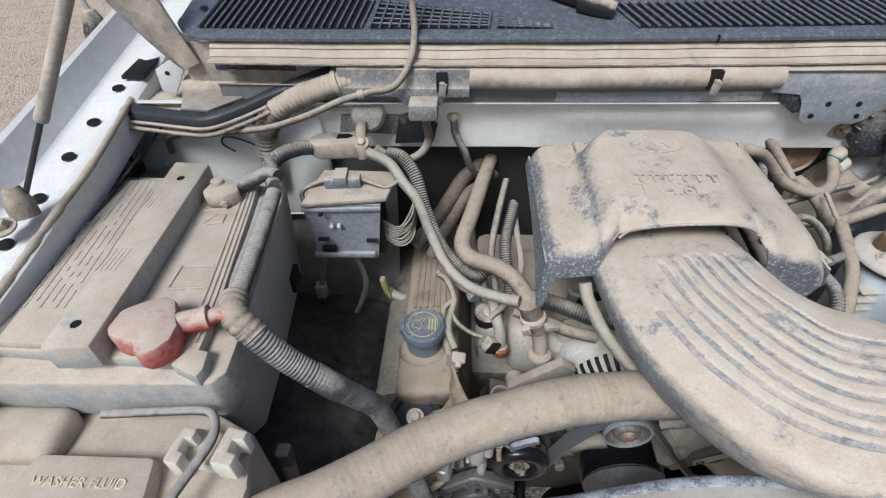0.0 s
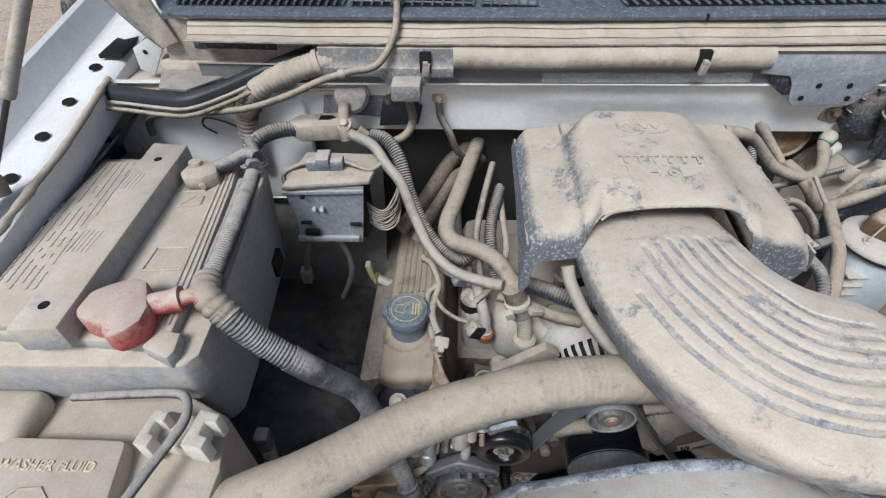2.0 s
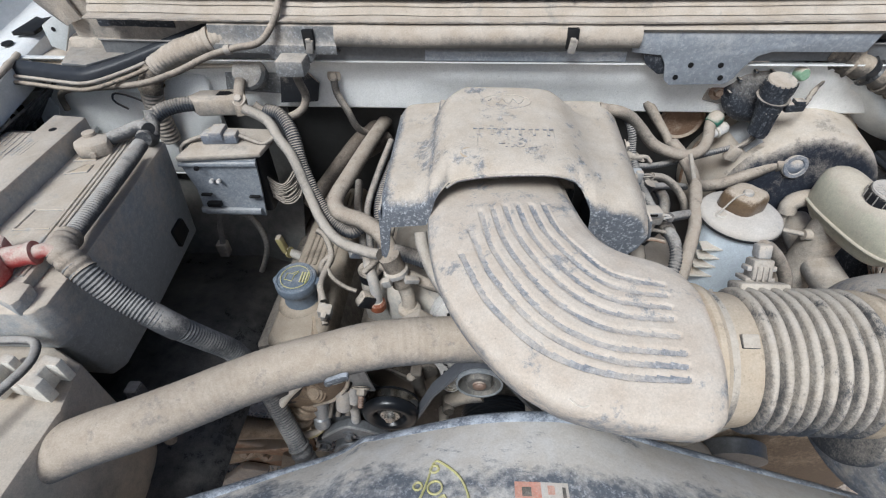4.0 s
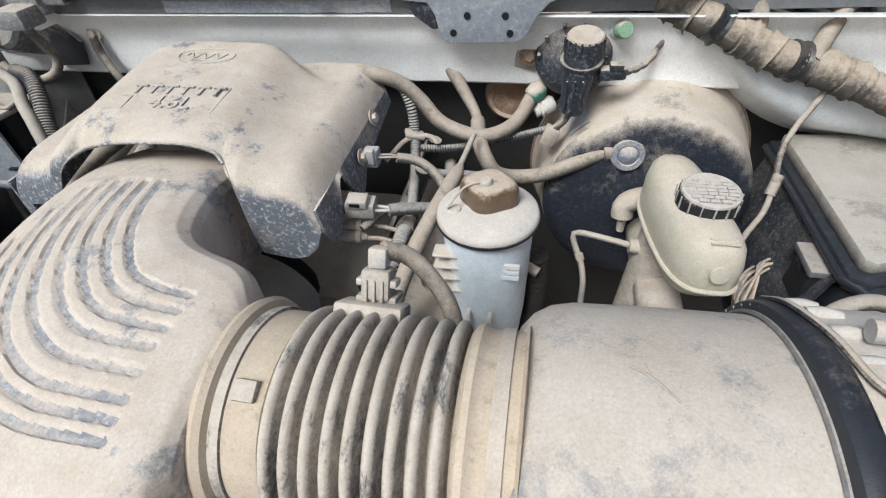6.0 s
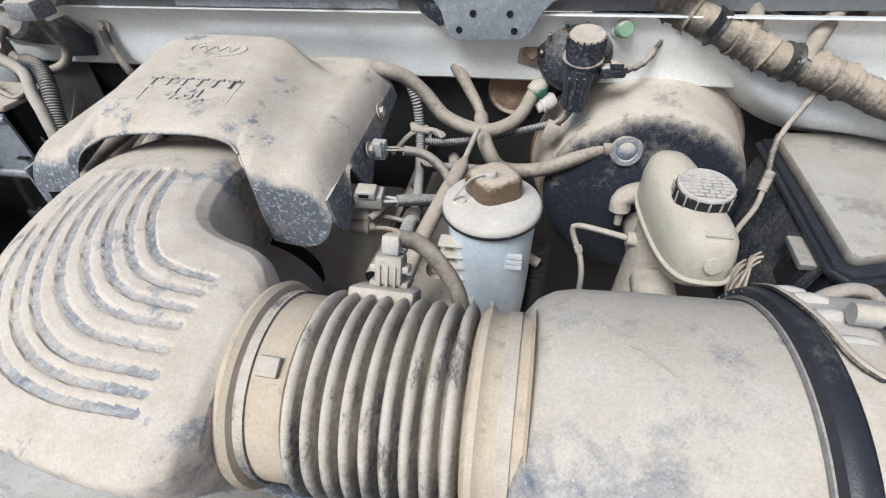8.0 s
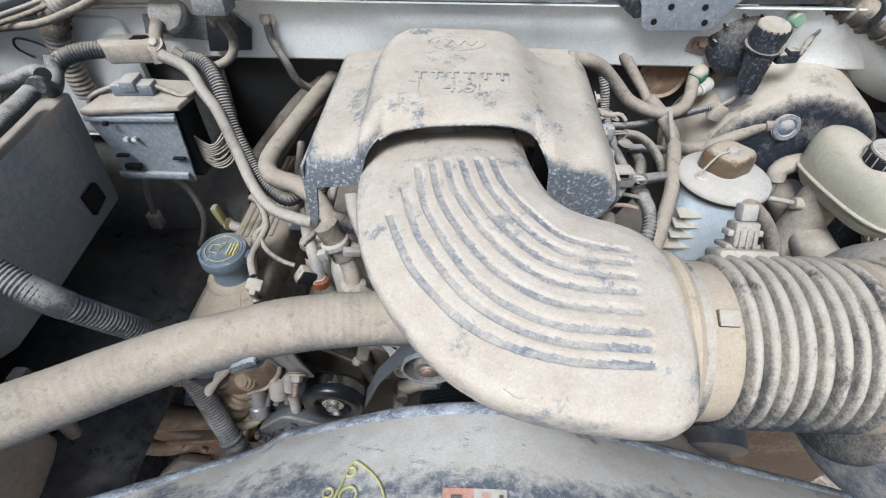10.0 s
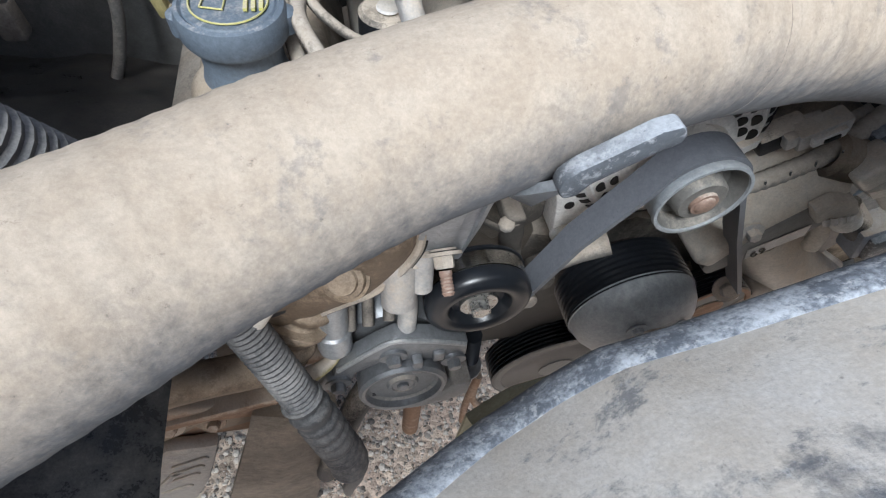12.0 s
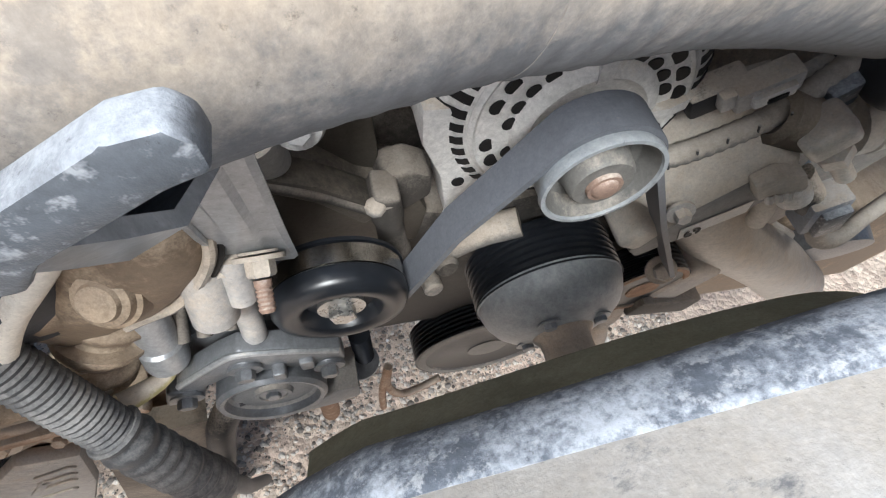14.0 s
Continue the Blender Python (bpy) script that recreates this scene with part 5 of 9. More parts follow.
# ---- battery corner ----
def battery():
    ob = thing("battery_box", (-0.36, 0.6, 0.87), "dust-covered black battery box with raised hold-down bar", "battery")
    bm = fresh()
    lo = [(-0.505, 0.470), (-0.272, 0.462), (-0.262, 0.478), (-0.266, 0.545), (-0.287, 0.742), (-0.505, 0.76)]
    hi = [(-0.505, 0.420), (-0.256, 0.426), (-0.244, 0.438), (-0.248, 0.514), (-0.276, 0.750), (-0.515, 0.765)]
    rows = []
    for f, z in ((0.0, 0.862), (0.62, 0.958), (0.72, 0.970), (1.0, 1.030)):
        k = (0.0, 0.70, 0.96, 1.0)[len(rows)]
        rows.append([bm.verts.new((a[0] + (b[0] - a[0]) * (f if n not in (0, 1) else k), a[1] + (b[1] - a[1]) * (f if n not in (0, 1) else k), z)) for n, (a, b) in enumerate(zip(lo, hi))])
    bm.faces.new(rows[0][::-1])
    bm.faces.new(rows[-1])
    for a, b in zip(rows, rows[1:]):
        for k in range(6):
            bm.faces.new((a[k], a[(k + 1) % 6], b[(k + 1) % 6], b[k]))
    bmesh.ops.recalc_face_normals(bm, faces=bm.faces)
    bmesh.ops.bevel(bm, geom=bm.edges[:], offset=0.0035, segments=2, affect="EDGES", profile=0.5)
    part("case", bm, "battery", ob)
    part("side_slot", slab([(0.671, 0.921), (0.704, 0.921), (0.706, 0.894), (0.676, 0.886)], -0.2785, -0.2715, "x", 0.0008), "deep", ob)
    part("lid", slab([(-0.512, 0.452), (-0.300, 0.440), (-0.272, 0.446), (-0.277, 0.518), (-0.300, 0.688), (-0.312, 0.748), (-0.515, 0.752)], 1.026, 1.043, "z", 0.0025), "battery", ob)
    part("lid_post", slab([(-0.292, 0.436), (-0.263, 0.424), (-0.259, 0.432), (-0.262, 0.452), (-0.282, 0.456)], 1.026, 1.0445, "z", 0.002), "battery", ob)
    part("label_block", slab([(-0.470, 0.452), (-0.392, 0.450), (-0.418, 0.728), (-0.496, 0.732)], 1.040, 1.052, "z", 0.002), "battery", ob)
    bar = part("hold_down_bar", slab([(-0.399, 0.430), (-0.355, 0.434), (-0.371, 0.742), (-0.421, 0.747)], 1.040, 1.072, "z", 0.0028), "battery", ob)
    for x, y in ((-0.394, 0.705), (-0.382, 0.459)):
        part("hole", lathe([(0, 0.0052), (0.0006, 0.005), (0.0006, 0)], (x, y, 1.0717), (0, 0, 1), 18), "deep", bar)
    # moulded warning text too worn to read
    r = random.Random(5)
    for col in range(8):
        for k in range(26):
            if r.random() < 0.18:
                continue
            y = 0.495 + k * 0.0090
            x = -0.481 + col * 0.0085 - (y - 0.5) * 0.115 + 0.008
            part("text_bar", box((x, y, 1.0515), (x + 0.0022, y + 0.0068, 1.0529), 0), "battery", ob, smooth=False)
    for y0 in (0.53, 0.64):
        for k in range(5):
            x = -0.404 + k * 0.005 - (y0 - 0.5) * 0.08
            part("text_bar", box((x, y0, 1.0715), (x + 0.0012, y0 + 0.035, 1.0724), 0), "battery", ob, smooth=False)
    part("window_floor", slab([(-0.338, 0.535), (-0.3015, 0.5385), (-0.306, 0.5675), (-0.338, 0.567)], 1.0415, 1.0432, "z", 0.0002), "tan", ob)
    corners = [(-0.341, 0.5325), (-0.299, 0.536), (-0.304, 0.570), (-0.341, 0.5695)]
    for a, b in zip(corners, corners[1:] + corners[:1]):
        part("window_rim", sweep([(*a, 1.0435), (*b, 1.0435)], 0.0017, 6), "battery", ob)
    for k in range(3):
        d = 0.006 * k
        part("lid_ridge", tube([(-0.279 - d, 0.462, 1.0435), (-0.283 - d, 0.52, 1.0435), (-0.305 - d, 0.685, 1.0435), (-0.314 - d, 0.735, 1.0435)], 0.0016, 8), "battery", ob)
    for out in ([(-0.352, 0.642), (-0.337, 0.666), (-0.327, 0.664), (-0.325, 0.648)], [(-0.359, 0.672), (-0.350, 0.696), (-0.334, 0.694), (-0.330, 0.676)]):
        part("vent_mark", slab(out, 1.0425, 1.0436, "z", 0.0003), "collar", ob)
        part("vent_rim", sweep([(*p, 1.0438) for p in out + out[:1]], 0.0014, 6), "battery", ob)
    cap = thing("battery_terminal_cover", (-0.32, 0.465, 1.06), "dusty red plastic cap over the positive terminal", "terminal cap")
    out = [(-0.353, 0.456), (-0.351, 0.480), (-0.333, 0.492), (-0.315, 0.499), (-0.303, 0.494), (-0.296, 0.480), (-0.287, 0.462), (-0.286, 0.446), (-0.294, 0.434), (-0.304, 0.428), (-0.315, 0.431), (-0.319, 0.443), (-0.334, 0.443), (-0.346, 0.448)]
    part("cap", slab(out, 1.043, 1.071, "z", 0.0045), "red", cap)
    part("boot", lathe([(0, 0.0115), (0.026, 0.0110), (0.028, 0.0125), (0.032, 0.0125), (0.033, 0.008)], (-0.298, 0.472, 1.058), (1, 0.30, 0.06), 20), "red", cap)
    part("lead", tube([(-0.268, 0.480, 1.060), (-0.256, 0.484, 1.062), (-0.242, 0.484, 1.058)], 0.0075, 14), "red", cap)
    neg = thing("terminal_clamp", (-0.34, 0.71, 1.05), "dust-caked lead battery terminal clamp", "terminal")
    part("clamp", slab([(-0.363, 0.690), (-0.358, 0.716), (-0.325, 0.713), (-0.314, 0.692), (-0.330, 0.678), (-0.352, 0.676)], 1.043, 1.063, "z", 0.004), "tan", neg)
    part("post", lathe([(0, 0.009), (0.012, 0.008), (0.014, 0)], (-0.348, 0.707, 1.056), (0, 0, 1), 20), "tan", neg)
    part("screw", bolt((-0.334, 0.686, 1.05), (0.3, -1, 0), 0.005, 0.01), "tan", neg)
    part("lead", tube([(-0.325, 0.712, 1.055), (-0.305, 0.722, 1.06), (-0.285, 0.728, 1.066), (-0.27, 0.72, 1.066)], 0.0095, 14), "cable", neg)


def battery_cables():
    ob = thing("battery_cable", (-0.24, 0.5, 1.0), "thick ribbed battery cable in grey dusty sleeve", "cable")
    part("sleeve", conduit([(-0.268, 0.690, 1.060), (-0.264, 0.650, 1.058), (-0.258, 0.580, 1.056), (-0.255, 0.53, 1.054), (-0.250, 0.495, 1.054), (-0.236, 0.480, 1.050)], 0.0098, 0.0036, 0.0010), "cable", ob)
    part("wire", tube([(-0.284, 0.69, 1.048), (-0.275, 0.62, 1.047), (-0.268, 0.55, 1.047), (-0.259, 0.51, 1.049)], 0.0070, 12), "cable", ob)
    part("main_sleeve", conduit([(-0.250, 0.488, 1.056), (-0.226, 0.478, 1.032), (-0.200, 0.475, 0.997), (-0.164, 0.472, 0.962), (-0.143, 0.486, 0.914), (-0.128, 0.500, 0.870), (-0.117, 0.503, 0.820), (-0.103, 0.496, 0.765), (-0.082, 0.474, 0.705), (-0.066, 0.456, 0.655), (-0.058, 0.448, 0.625)], 0.0140, 0.0042, 0.0011), "sleeve", ob)
    part("wrapped_end", sweep(smooth_path([(-0.074, 0.465, 0.680), (-0.066, 0.456, 0.655), (-0.056, 0.446, 0.615), (-0.050, 0.441, 0.580), (-0.050, 0.440, 0.560)], 0.002), lambda s, w: 0.0152 + 0.0012 * math.sin(s * 520 + 2 * noise.noise((s * 60, 0, 0))) + 0.0012 * s / w, 20), "sleeve", ob, "taped cable end")
    part("tape", sweep(smooth_path([(-0.256, 0.512, 1.054), (-0.248, 0.489, 1.055), (-0.228, 0.479, 1.035)], 0.002), lambda s, w: 0.0142 + 0.0008 * math.sin(s * 700), 18), "hose", ob)
    part("tape", sweep(smooth_path([(-0.180, 0.473, 0.978), (-0.164, 0.472, 0.962), (-0.157, 0.475, 0.948)], 0.002), 0.0146, 18), "cable", ob)
    br = thing("starter_relay", (-0.18, 0.80, 1.05), "dusty starter relay with tan plastic lead cover", "relay")
    part("lead", conduit([(-0.305, 0.775, 1.045), (-0.290, 0.785, 1.058), (-0.268, 0.798, 1.062), (-0.242, 0.806, 1.062)], 0.0115, 0.0042, 0.0012), "loom", br)
    part("tee", tube([(-0.300, 0.782, 1.062), (-0.299, 0.77, 1.045), (-0.292, 0.745, 1.035), (-0.28, 0.722, 1.055), (-0.268, 0.70, 1.062)], 0.0100, 16), "cable", br)
    part("lead_cover", slab([(-0.252, 0.806), (-0.240, 0.826), (-0.182, 0.834), (-0.176, 0.824), (-0.176, 0.796), (-0.234, 0.790)], 1.048, 1.074, "z", 0.003), "tan", br)
    part("slot", slab([(-0.208, 0.808), (-0.192, 0.809), (-0.184, 0.816), (-0.192, 0.822), (-0.208, 0.821)], 1.0738, 1.0746, "z", 0.0), "deep", br, smooth=False)
    part("coil", lathe([(0, 0.0), (0, 0.024), (0.02, 0.026), (0.026, 0.022), (0.026, 0)], (-0.164, 0.858, 1.085), (0, -0.8, 0.5), 28), "rail_scuff", br)
    part("bracket", slab([(-0.215, 1.060), (-0.125, 1.055), (-0.112, 1.085), (-0.128, 1.10), (-0.205, 1.105)], 0.856, 0.860, "y", 0.001), "rail_scuff", br)
    part("stud", tube([(-0.172, 0.826, 1.090), (-0.172, 0.812, 1.080), (-0.170, 0.800, 1.064), (-0.168, 0.796, 1.050)], lambda s, w: 0.008 if s < w * 0.5 else 0.0098, 14), "hose", br)
    part("nut", bolt((-0.170, 0.800, 1.072), (0, -0.6, 0.8), 0.006, 0.006), "alloy_dirty", br)
    box_ = thing("relay_box", (-0.2, 0.75, 0.95), "blue-grey dusty steel relay box with wiring at its back", "relay box")
    face = [[Vector((-0.252, 0.727, 1.016)), Vector((-0.140, 0.736, 1.012))], [Vector((-0.244, 0.732, 0.962)), Vector((-0.148, 0.742, 0.955))], [Vector((-0.250, 0.736, 0.908)), Vector((-0.156, 0.746, 0.900))]]
    part("front_plate", sheet(face, 0.004), "relay", box_)
    part("top_plate", slab([(-0.248, 0.716), (-0.130, 0.732), (-0.120, 0.800), (-0.235, 0.805)], 1.016, 1.024, "z", 0.002), "tan", box_)
    part("body", box((-0.235, 0.752, 0.90), (-0.145, 0.80, 1.016), 0.004), "black", box_)
    for x in (-0.2125, -0.2015):
        part("stud", lathe([(0, 0.003), (0.006, 0.003), (0.007, 0.0)], (x - 0.002, 0.729, 0.977), (0.1, -1, 0.15), 12), "paper", box_)
    part("fold", box((-0.252, 0.724, 1.004), (-0.140, 0.7295, 1.010), 0.001, turn=turn(0, 2, 5)), "relay", box_)
    part("foot_fold", box((-0.250, 0.7285, 0.912), (-0.158, 0.735, 0.921), 0.001, turn=turn(0, 5, 6)), "relay", box_)
    for a, b in (((-0.238, 0.722, 0.951), (-0.222, 0.728, 0.954)), ((-0.168, 0.731, 0.942), (-0.152, 0.737, 0.945)), ((-0.236, 0.724, 0.928), (-0.215, 0.732, 0.936)), ((-0.226, 0.714, 1.003), (-0.220, 0.719, 1.008))):
        part("slot", box(a, b, 0.0005), "deep", box_)
    part("plug", box((-0.222, 0.752, 1.024), (-0.170, 0.772, 1.040), 0.003, turn=turn(0, 0, 4)), "plug", box_)
    part("plug_latch", box((-0.207, 0.748, 1.032), (-0.188, 0.776, 1.046), 0.002, turn=turn(0, 0, 4)), "plug", box_)
    part("plug_wire", tube([(-0.168, 0.764, 1.033), (-0.150, 0.760, 1.028), (-0.132, 0.757, 1.024), (-0.118, 0.762, 1.030), (-0.112, 0.775, 1.038)], 0.0036, 10), "wire", box_)
    part("plug_wire", tube([(-0.222, 0.762, 1.032), (-0.240, 0.757, 1.028), (-0.255, 0.75, 1.02), (-0.252, 0.74, 1.005)], 0.0036, 10), "wire", box_)
    r = random.Random(2)
    for k in range(12):
        z = 0.925 + k * 0.0034
        part("wire", tube([(-0.150, 0.765, z), (-0.130 + r.random() * 0.008, 0.757, z - 0.012), (-0.108 + r.random() * 0.006, 0.765 + 0.006 * r.random(), z - 0.004 + 0.006 * r.random()), (-0.098, 0.79, z + 0.022), (-0.105, 0.82, z + 0.045)], 0.0016, 6), "wire", box_)


def washer_tank():
    ob = thing("washer_tank", (-0.35, 0.38, 0.95), "dusty tan washer fluid tank lid with moulded writing", "washer tank")
    part("base", slab([(-0.60, 0.20), (-0.215, 0.20), (-0.215, 0.36), (-0.226, 0.412), (-0.28, 0.437), (-0.60, 0.437)], 0.70, 0.966, "z", 0.006), "washer", ob)
    part("hump", box((-0.60, 0.372, 0.955), (-0.402, 0.425, 0.992), 0.014, 3), "washer", ob)
    part("filler_lid", slab([(-0.440, 0.20), (-0.262, 0.20), (-0.300, 0.378), (-0.415, 0.378)], 0.955, 0.987, "z", 0.009), "washer", ob)
    part("writing", words("WASHER FLUID", (-0.357, 0.350, 0.9873), 0.0125, turn(0, 0, 0), 0.001), "writing", ob, smooth=False)
    part("symbol", sweep([(-0.380 + 0.0, 0.318, 0.9875), (-0.370, 0.330, 0.9875), (-0.350, 0.332, 0.9875), (-0.338, 0.322, 0.9875), (-0.350, 0.302, 0.9875), (-0.368, 0.300, 0.9875), (-0.380, 0.318, 0.9875)], 0.0011, 6), "washer", ob)
    rod = thing("prop_rod", (-0.27, 0.40, 0.99), "bent grey steel rod held in a cream clip", "rod")
    part("rod", tube([(-0.366, 0.411, 0.996), (-0.32, 0.414, 0.997), (-0.275, 0.417, 0.997), (-0.258, 0.413, 0.998), (-0.250, 0.399, 0.998), (-0.249, 0.383, 0.998), (-0.255, 0.362, 0.998), (-0.263, 0.335, 0.998), (-0.275, 0.29, 0.998), (-0.29, 0.24, 0.998)], 0.0044, 14), "cable", rod)
    clip = thing("rod_clip", (-0.255, 0.39, 0.985), "cream plastic clip for the rod", "clip")
    for x0, x1 in ((-0.284, -0.270), (-0.242, -0.222)):
        m = (x0 + x1) / 2
        part("jaw", slab([(x0, 0.366), (x1, 0.363), (x1 + 0.002, 0.374), (m + 0.003, 0.376), (m + 0.003, 0.388), (x1 + 0.004, 0.387), (x1 + 0.005, 0.396), (x0 + 0.005, 0.400)], 0.972, 1.001, "z", 0.0018), "clip", clip)
    part("saddle", box((-0.28, 0.372, 0.966), (-0.236, 0.404, 0.984), 0.003, turn=turn(0, 0, -10)), "clip", clip)
    low = thing("connector_stub", (-0.23, 0.42, 0.85), "dusty connector with cable below the battery box", "connector")
    part("body", box((-0.235, 0.428, 0.850), (-0.218, 0.446, 0.880), 0.004), "cable", low)
    part("cable", tube([(-0.226, 0.435, 0.85), (-0.224, 0.43, 0.80), (-0.205, 0.415, 0.74)], 0.0085, 12), "hose", low)


intake_elbow()
bellows_hose()
filter_housing()
engine_cover()
battery()
battery_cables()
washer_tank()

# ---- radiator hose and fan shroud ----
def radiator_hose():
    ob = thing("radiator_hose", (0, 0.43, 0.95), "thick tan dust-covered upper radiator hose", "hose")
    pts = [(-0.42, 0.25, 0.86), (-0.33, 0.285, 0.905), (-0.25, 0.318, 0.928), (-0.19, 0.345, 0.939), (-0.148, 0.362, 0.943), (-0.104, 0.389, 0.941), (-0.060, 0.416, 0.940), (-0.016, 0.435, 0.944), (0.03, 0.447, 0.950), (0.060, 0.455, 0.954), (0.100, 0.465, 0.953), (0.150, 0.475, 0.948), (0.20, 0.484, 0.938), (0.25, 0.496, 0.922), (0.30, 0.515, 0.905), (0.34, 0.545, 0.885), (0.37, 0.59, 0.86)]
    path = smooth_path(pts, 0.002)
    cut = next(k for k, p in enumerate(path) if p[0] > 0.098)
    def girth(ribs):
        return lambda s, w: 0.0262 + ribs * math.sin(s * 850) * (0.6 + noise.noise((s * 22, 3, 0))) + 0.0005 * noise.noise((s * 30, 0, 0))
    part("hose", sweep(path[:cut + 1], girth(0.00020), 40), "hose_tan", ob, angle=80)
    part("ribbed_end", sweep(path[cut - 2:], girth(0.00038), 40), "hose_tan", ob, "ribbed outlet end", angle=80)


# the shroud's rear edge: its height, and how far back it lies, along x
EDGE = [(-0.6, 0.88), (-0.3, 0.872), (-0.1, 0.857), (-0.03, 0.845), (0.018, 0.830), (0.042, 0.838), (0.065, 0.861), (0.090, 0.870), (0.13, 0.893), (0.18, 0.920), (0.23, 0.934), (0.28, 0.937), (0.33, 0.915), (0.38, 0.885), (0.449, 0.857), (0.557, 0.813), (0.673, 0.765), (0.9, 0.66)]
REAR = [(-0.6, 0.12), (-0.1, 0.33), (-0.06, 0.349), (-0.03, 0.363), (0.0, 0.379), (0.018, 0.388), (0.045, 0.397), (0.065, 0.400), (1.0, 0.400)]


def shroud_top(x, y):
    w = 0.005 if x < 0.10 else 0.02
    # soften the line through the rows
    e = (lerp(EDGE, x - w) + 2 * lerp(EDGE, x) + lerp(EDGE, x + w)) / 4
    d = max(0.0, lerp(REAR, x) - y)
    top = 0.972 - 0.35 * max(0, abs(x - 0.24) - 0.15)
    return e + (max(top, e) - e) * (1 - math.exp(-d / 0.10))


def shroud():
    ob = thing("fan_shroud", (0.2, 0.3, 0.9), "scuffed black plastic radiator fan shroud", "fan shroud")
    xs = [-0.40 + 0.02 * k for k in range(16)] + [-0.09 + 0.006 * k for k in range(33)] + [0.11 + 0.0125 * k for k in range(64)]
    def edge_row(y, up, over=None):
        """A row of the sheet at a distance from the rear edge; y counts as if that edge lay at 0.4."""
        out = []
        for x in over or xs:
            v = y - 0.4 + lerp(REAR, x)
            out.append((x, v, shroud_top(x, v) + up))
        return out
    rows = [edge_row(0.392, -0.07), edge_row(0.3995, -0.006), edge_row(0.3995, -0.001)]
    for y in (0.398, 0.394, 0.385, 0.375, 0.36, 0.345, 0.33, 0.315, 0.30, 0.285, 0.27, 0.25, 0.22, 0.18, 0.12, 0.05):
        rows.append(edge_row(y, 0.0))
    part("shroud", sheet(rows, 0.003), "shroud", ob, angle=70)
    # worn bevel along the rear edge, and the ring that hangs below it
    grid = [[(x, v, z + 0.0008 * noise.noise((x * 90, v * 300, 0))) for x, v, z in edge_row(y, up)] for y, up in ((0.4008, -0.009), (0.4012, -0.003), (0.3995, 0.0014), (0.396, 0.0026), (0.389, 0.0022), (0.3865, 0.0004))]
    part("lip", sheet(grid, 0.0015), "lip", ob, "chalky blue-white worn lip", angle=80)
    behind = [x for x in xs if x > 0.03]
    part("rear_ring", sheet([edge_row(y, -d, behind) for y, d in ((0.4005, 0.012), (0.401, 0.035), (0.405, 0.070), (0.414, 0.102), (0.424, 0.121), (0.430, 0.127), (0.4312, 0.130), (0.4316, 0.21))], 0.002), "olive", ob)
    lab = thing("warning_label", (0.245, 0.311, 0.97), "orange and white warning sticker on the fan shroud", "label")
    def patch(x0, x1, y0, y1, up):
        return [[(x0 + (x1 - x0) * k / 6, y0 + (y1 - y0) * j / 6, shroud_top(x0 + (x1 - x0) * k / 6, y0 + (y1 - y0) * j / 6) + up) for k in range(7)] for j in range(7)]
    part("orange_half", sheet(patch(0.222, 0.2445, 0.286, 0.322, 0.001)), "orange", lab)
    part("white_half", sheet(patch(0.2445, 0.268, 0.286, 0.322, 0.001)), "paper", lab)
    for x0, x1, y0, y1, m in ((0.228, 0.236, 0.309, 0.317, "ink"), (0.229, 0.238, 0.292, 0.302, "orange"), (0.250, 0.256, 0.311, 0.319, "orange"), (0.249, 0.254, 0.300, 0.308, "ink"), (0.256, 0.261, 0.296, 0.306, "ink"), (0.250, 0.255, 0.290, 0.297, "ink"), (0.2625, 0.2655, 0.290, 0.318, "ink")):
        part("print", sheet(patch(x0, x1, y0, y1, 0.0016)), m, lab)
    dia = thing("belt_diagram", (0.155, 0.315, 0.95), "yellow belt routing print on the fan shroud", "print")
    def ink(pts, r=0.0011):
        return tube([(x, y, shroud_top(x, y) + 0.0006) for x, y in pts], r, 6, 0.003)
    for x, y, r in ((0.136, 0.319, 0.004), (0.1385, 0.298, 0.0045), (0.152, 0.317, 0.0065), (0.152, 0.295, 0.0055), (0.171, 0.300, 0.005), (0.150, 0.336, 0.004)):
        part("ring", ink([(x + r * math.cos(k / 12 * math.tau), y + r * math.sin(k / 12 * math.tau)) for k in range(13)]), "yellow", dia)
    part("loop", ink([(0.133, 0.289), (0.143, 0.318), (0.149, 0.343), (0.157, 0.342), (0.175, 0.325), (0.184, 0.300), (0.181, 0.285), (0.170, 0.282)]), "yellow", dia)
    part("loop", ink([(0.146, 0.289), (0.160, 0.310), (0.166, 0.295), (0.178, 0.290)]), "yellow", dia)
    fan = thing("cooling_fan", (0.205, 0.43, 0.70), "dusty olive plastic cooling fan on its clutch", "fan")
    c = Vector((0.235, 0.352, 0.63))
    part("clutch", lathe([(-0.03, 0), (-0.03, 0.045), (0.0, 0.055), (0.012, 0.05), (0.014, 0.02), (0.04, 0.018)], c - Vector((0, 0.0, 0)), (0, 1, 0), 36), "alloy_dirty", fan)
    for k in range(9):
        a = radians(12 + k * 360 / 9)
        grid = []
        for j in range(9):
            r = 0.05 + 0.085 * j / 8
            grid.append([c + Vector((math.cos(t) * r, 0.022 * (i / 6 - 0.5), math.sin(t) * r)) for i in range(7) for t in (a + (i / 6 - 0.5) * (0.50 + 0.10 * j / 8) + 0.12 * j / 8,)])
        part("blade", sheet(grid, 0.003), "fan", fan)


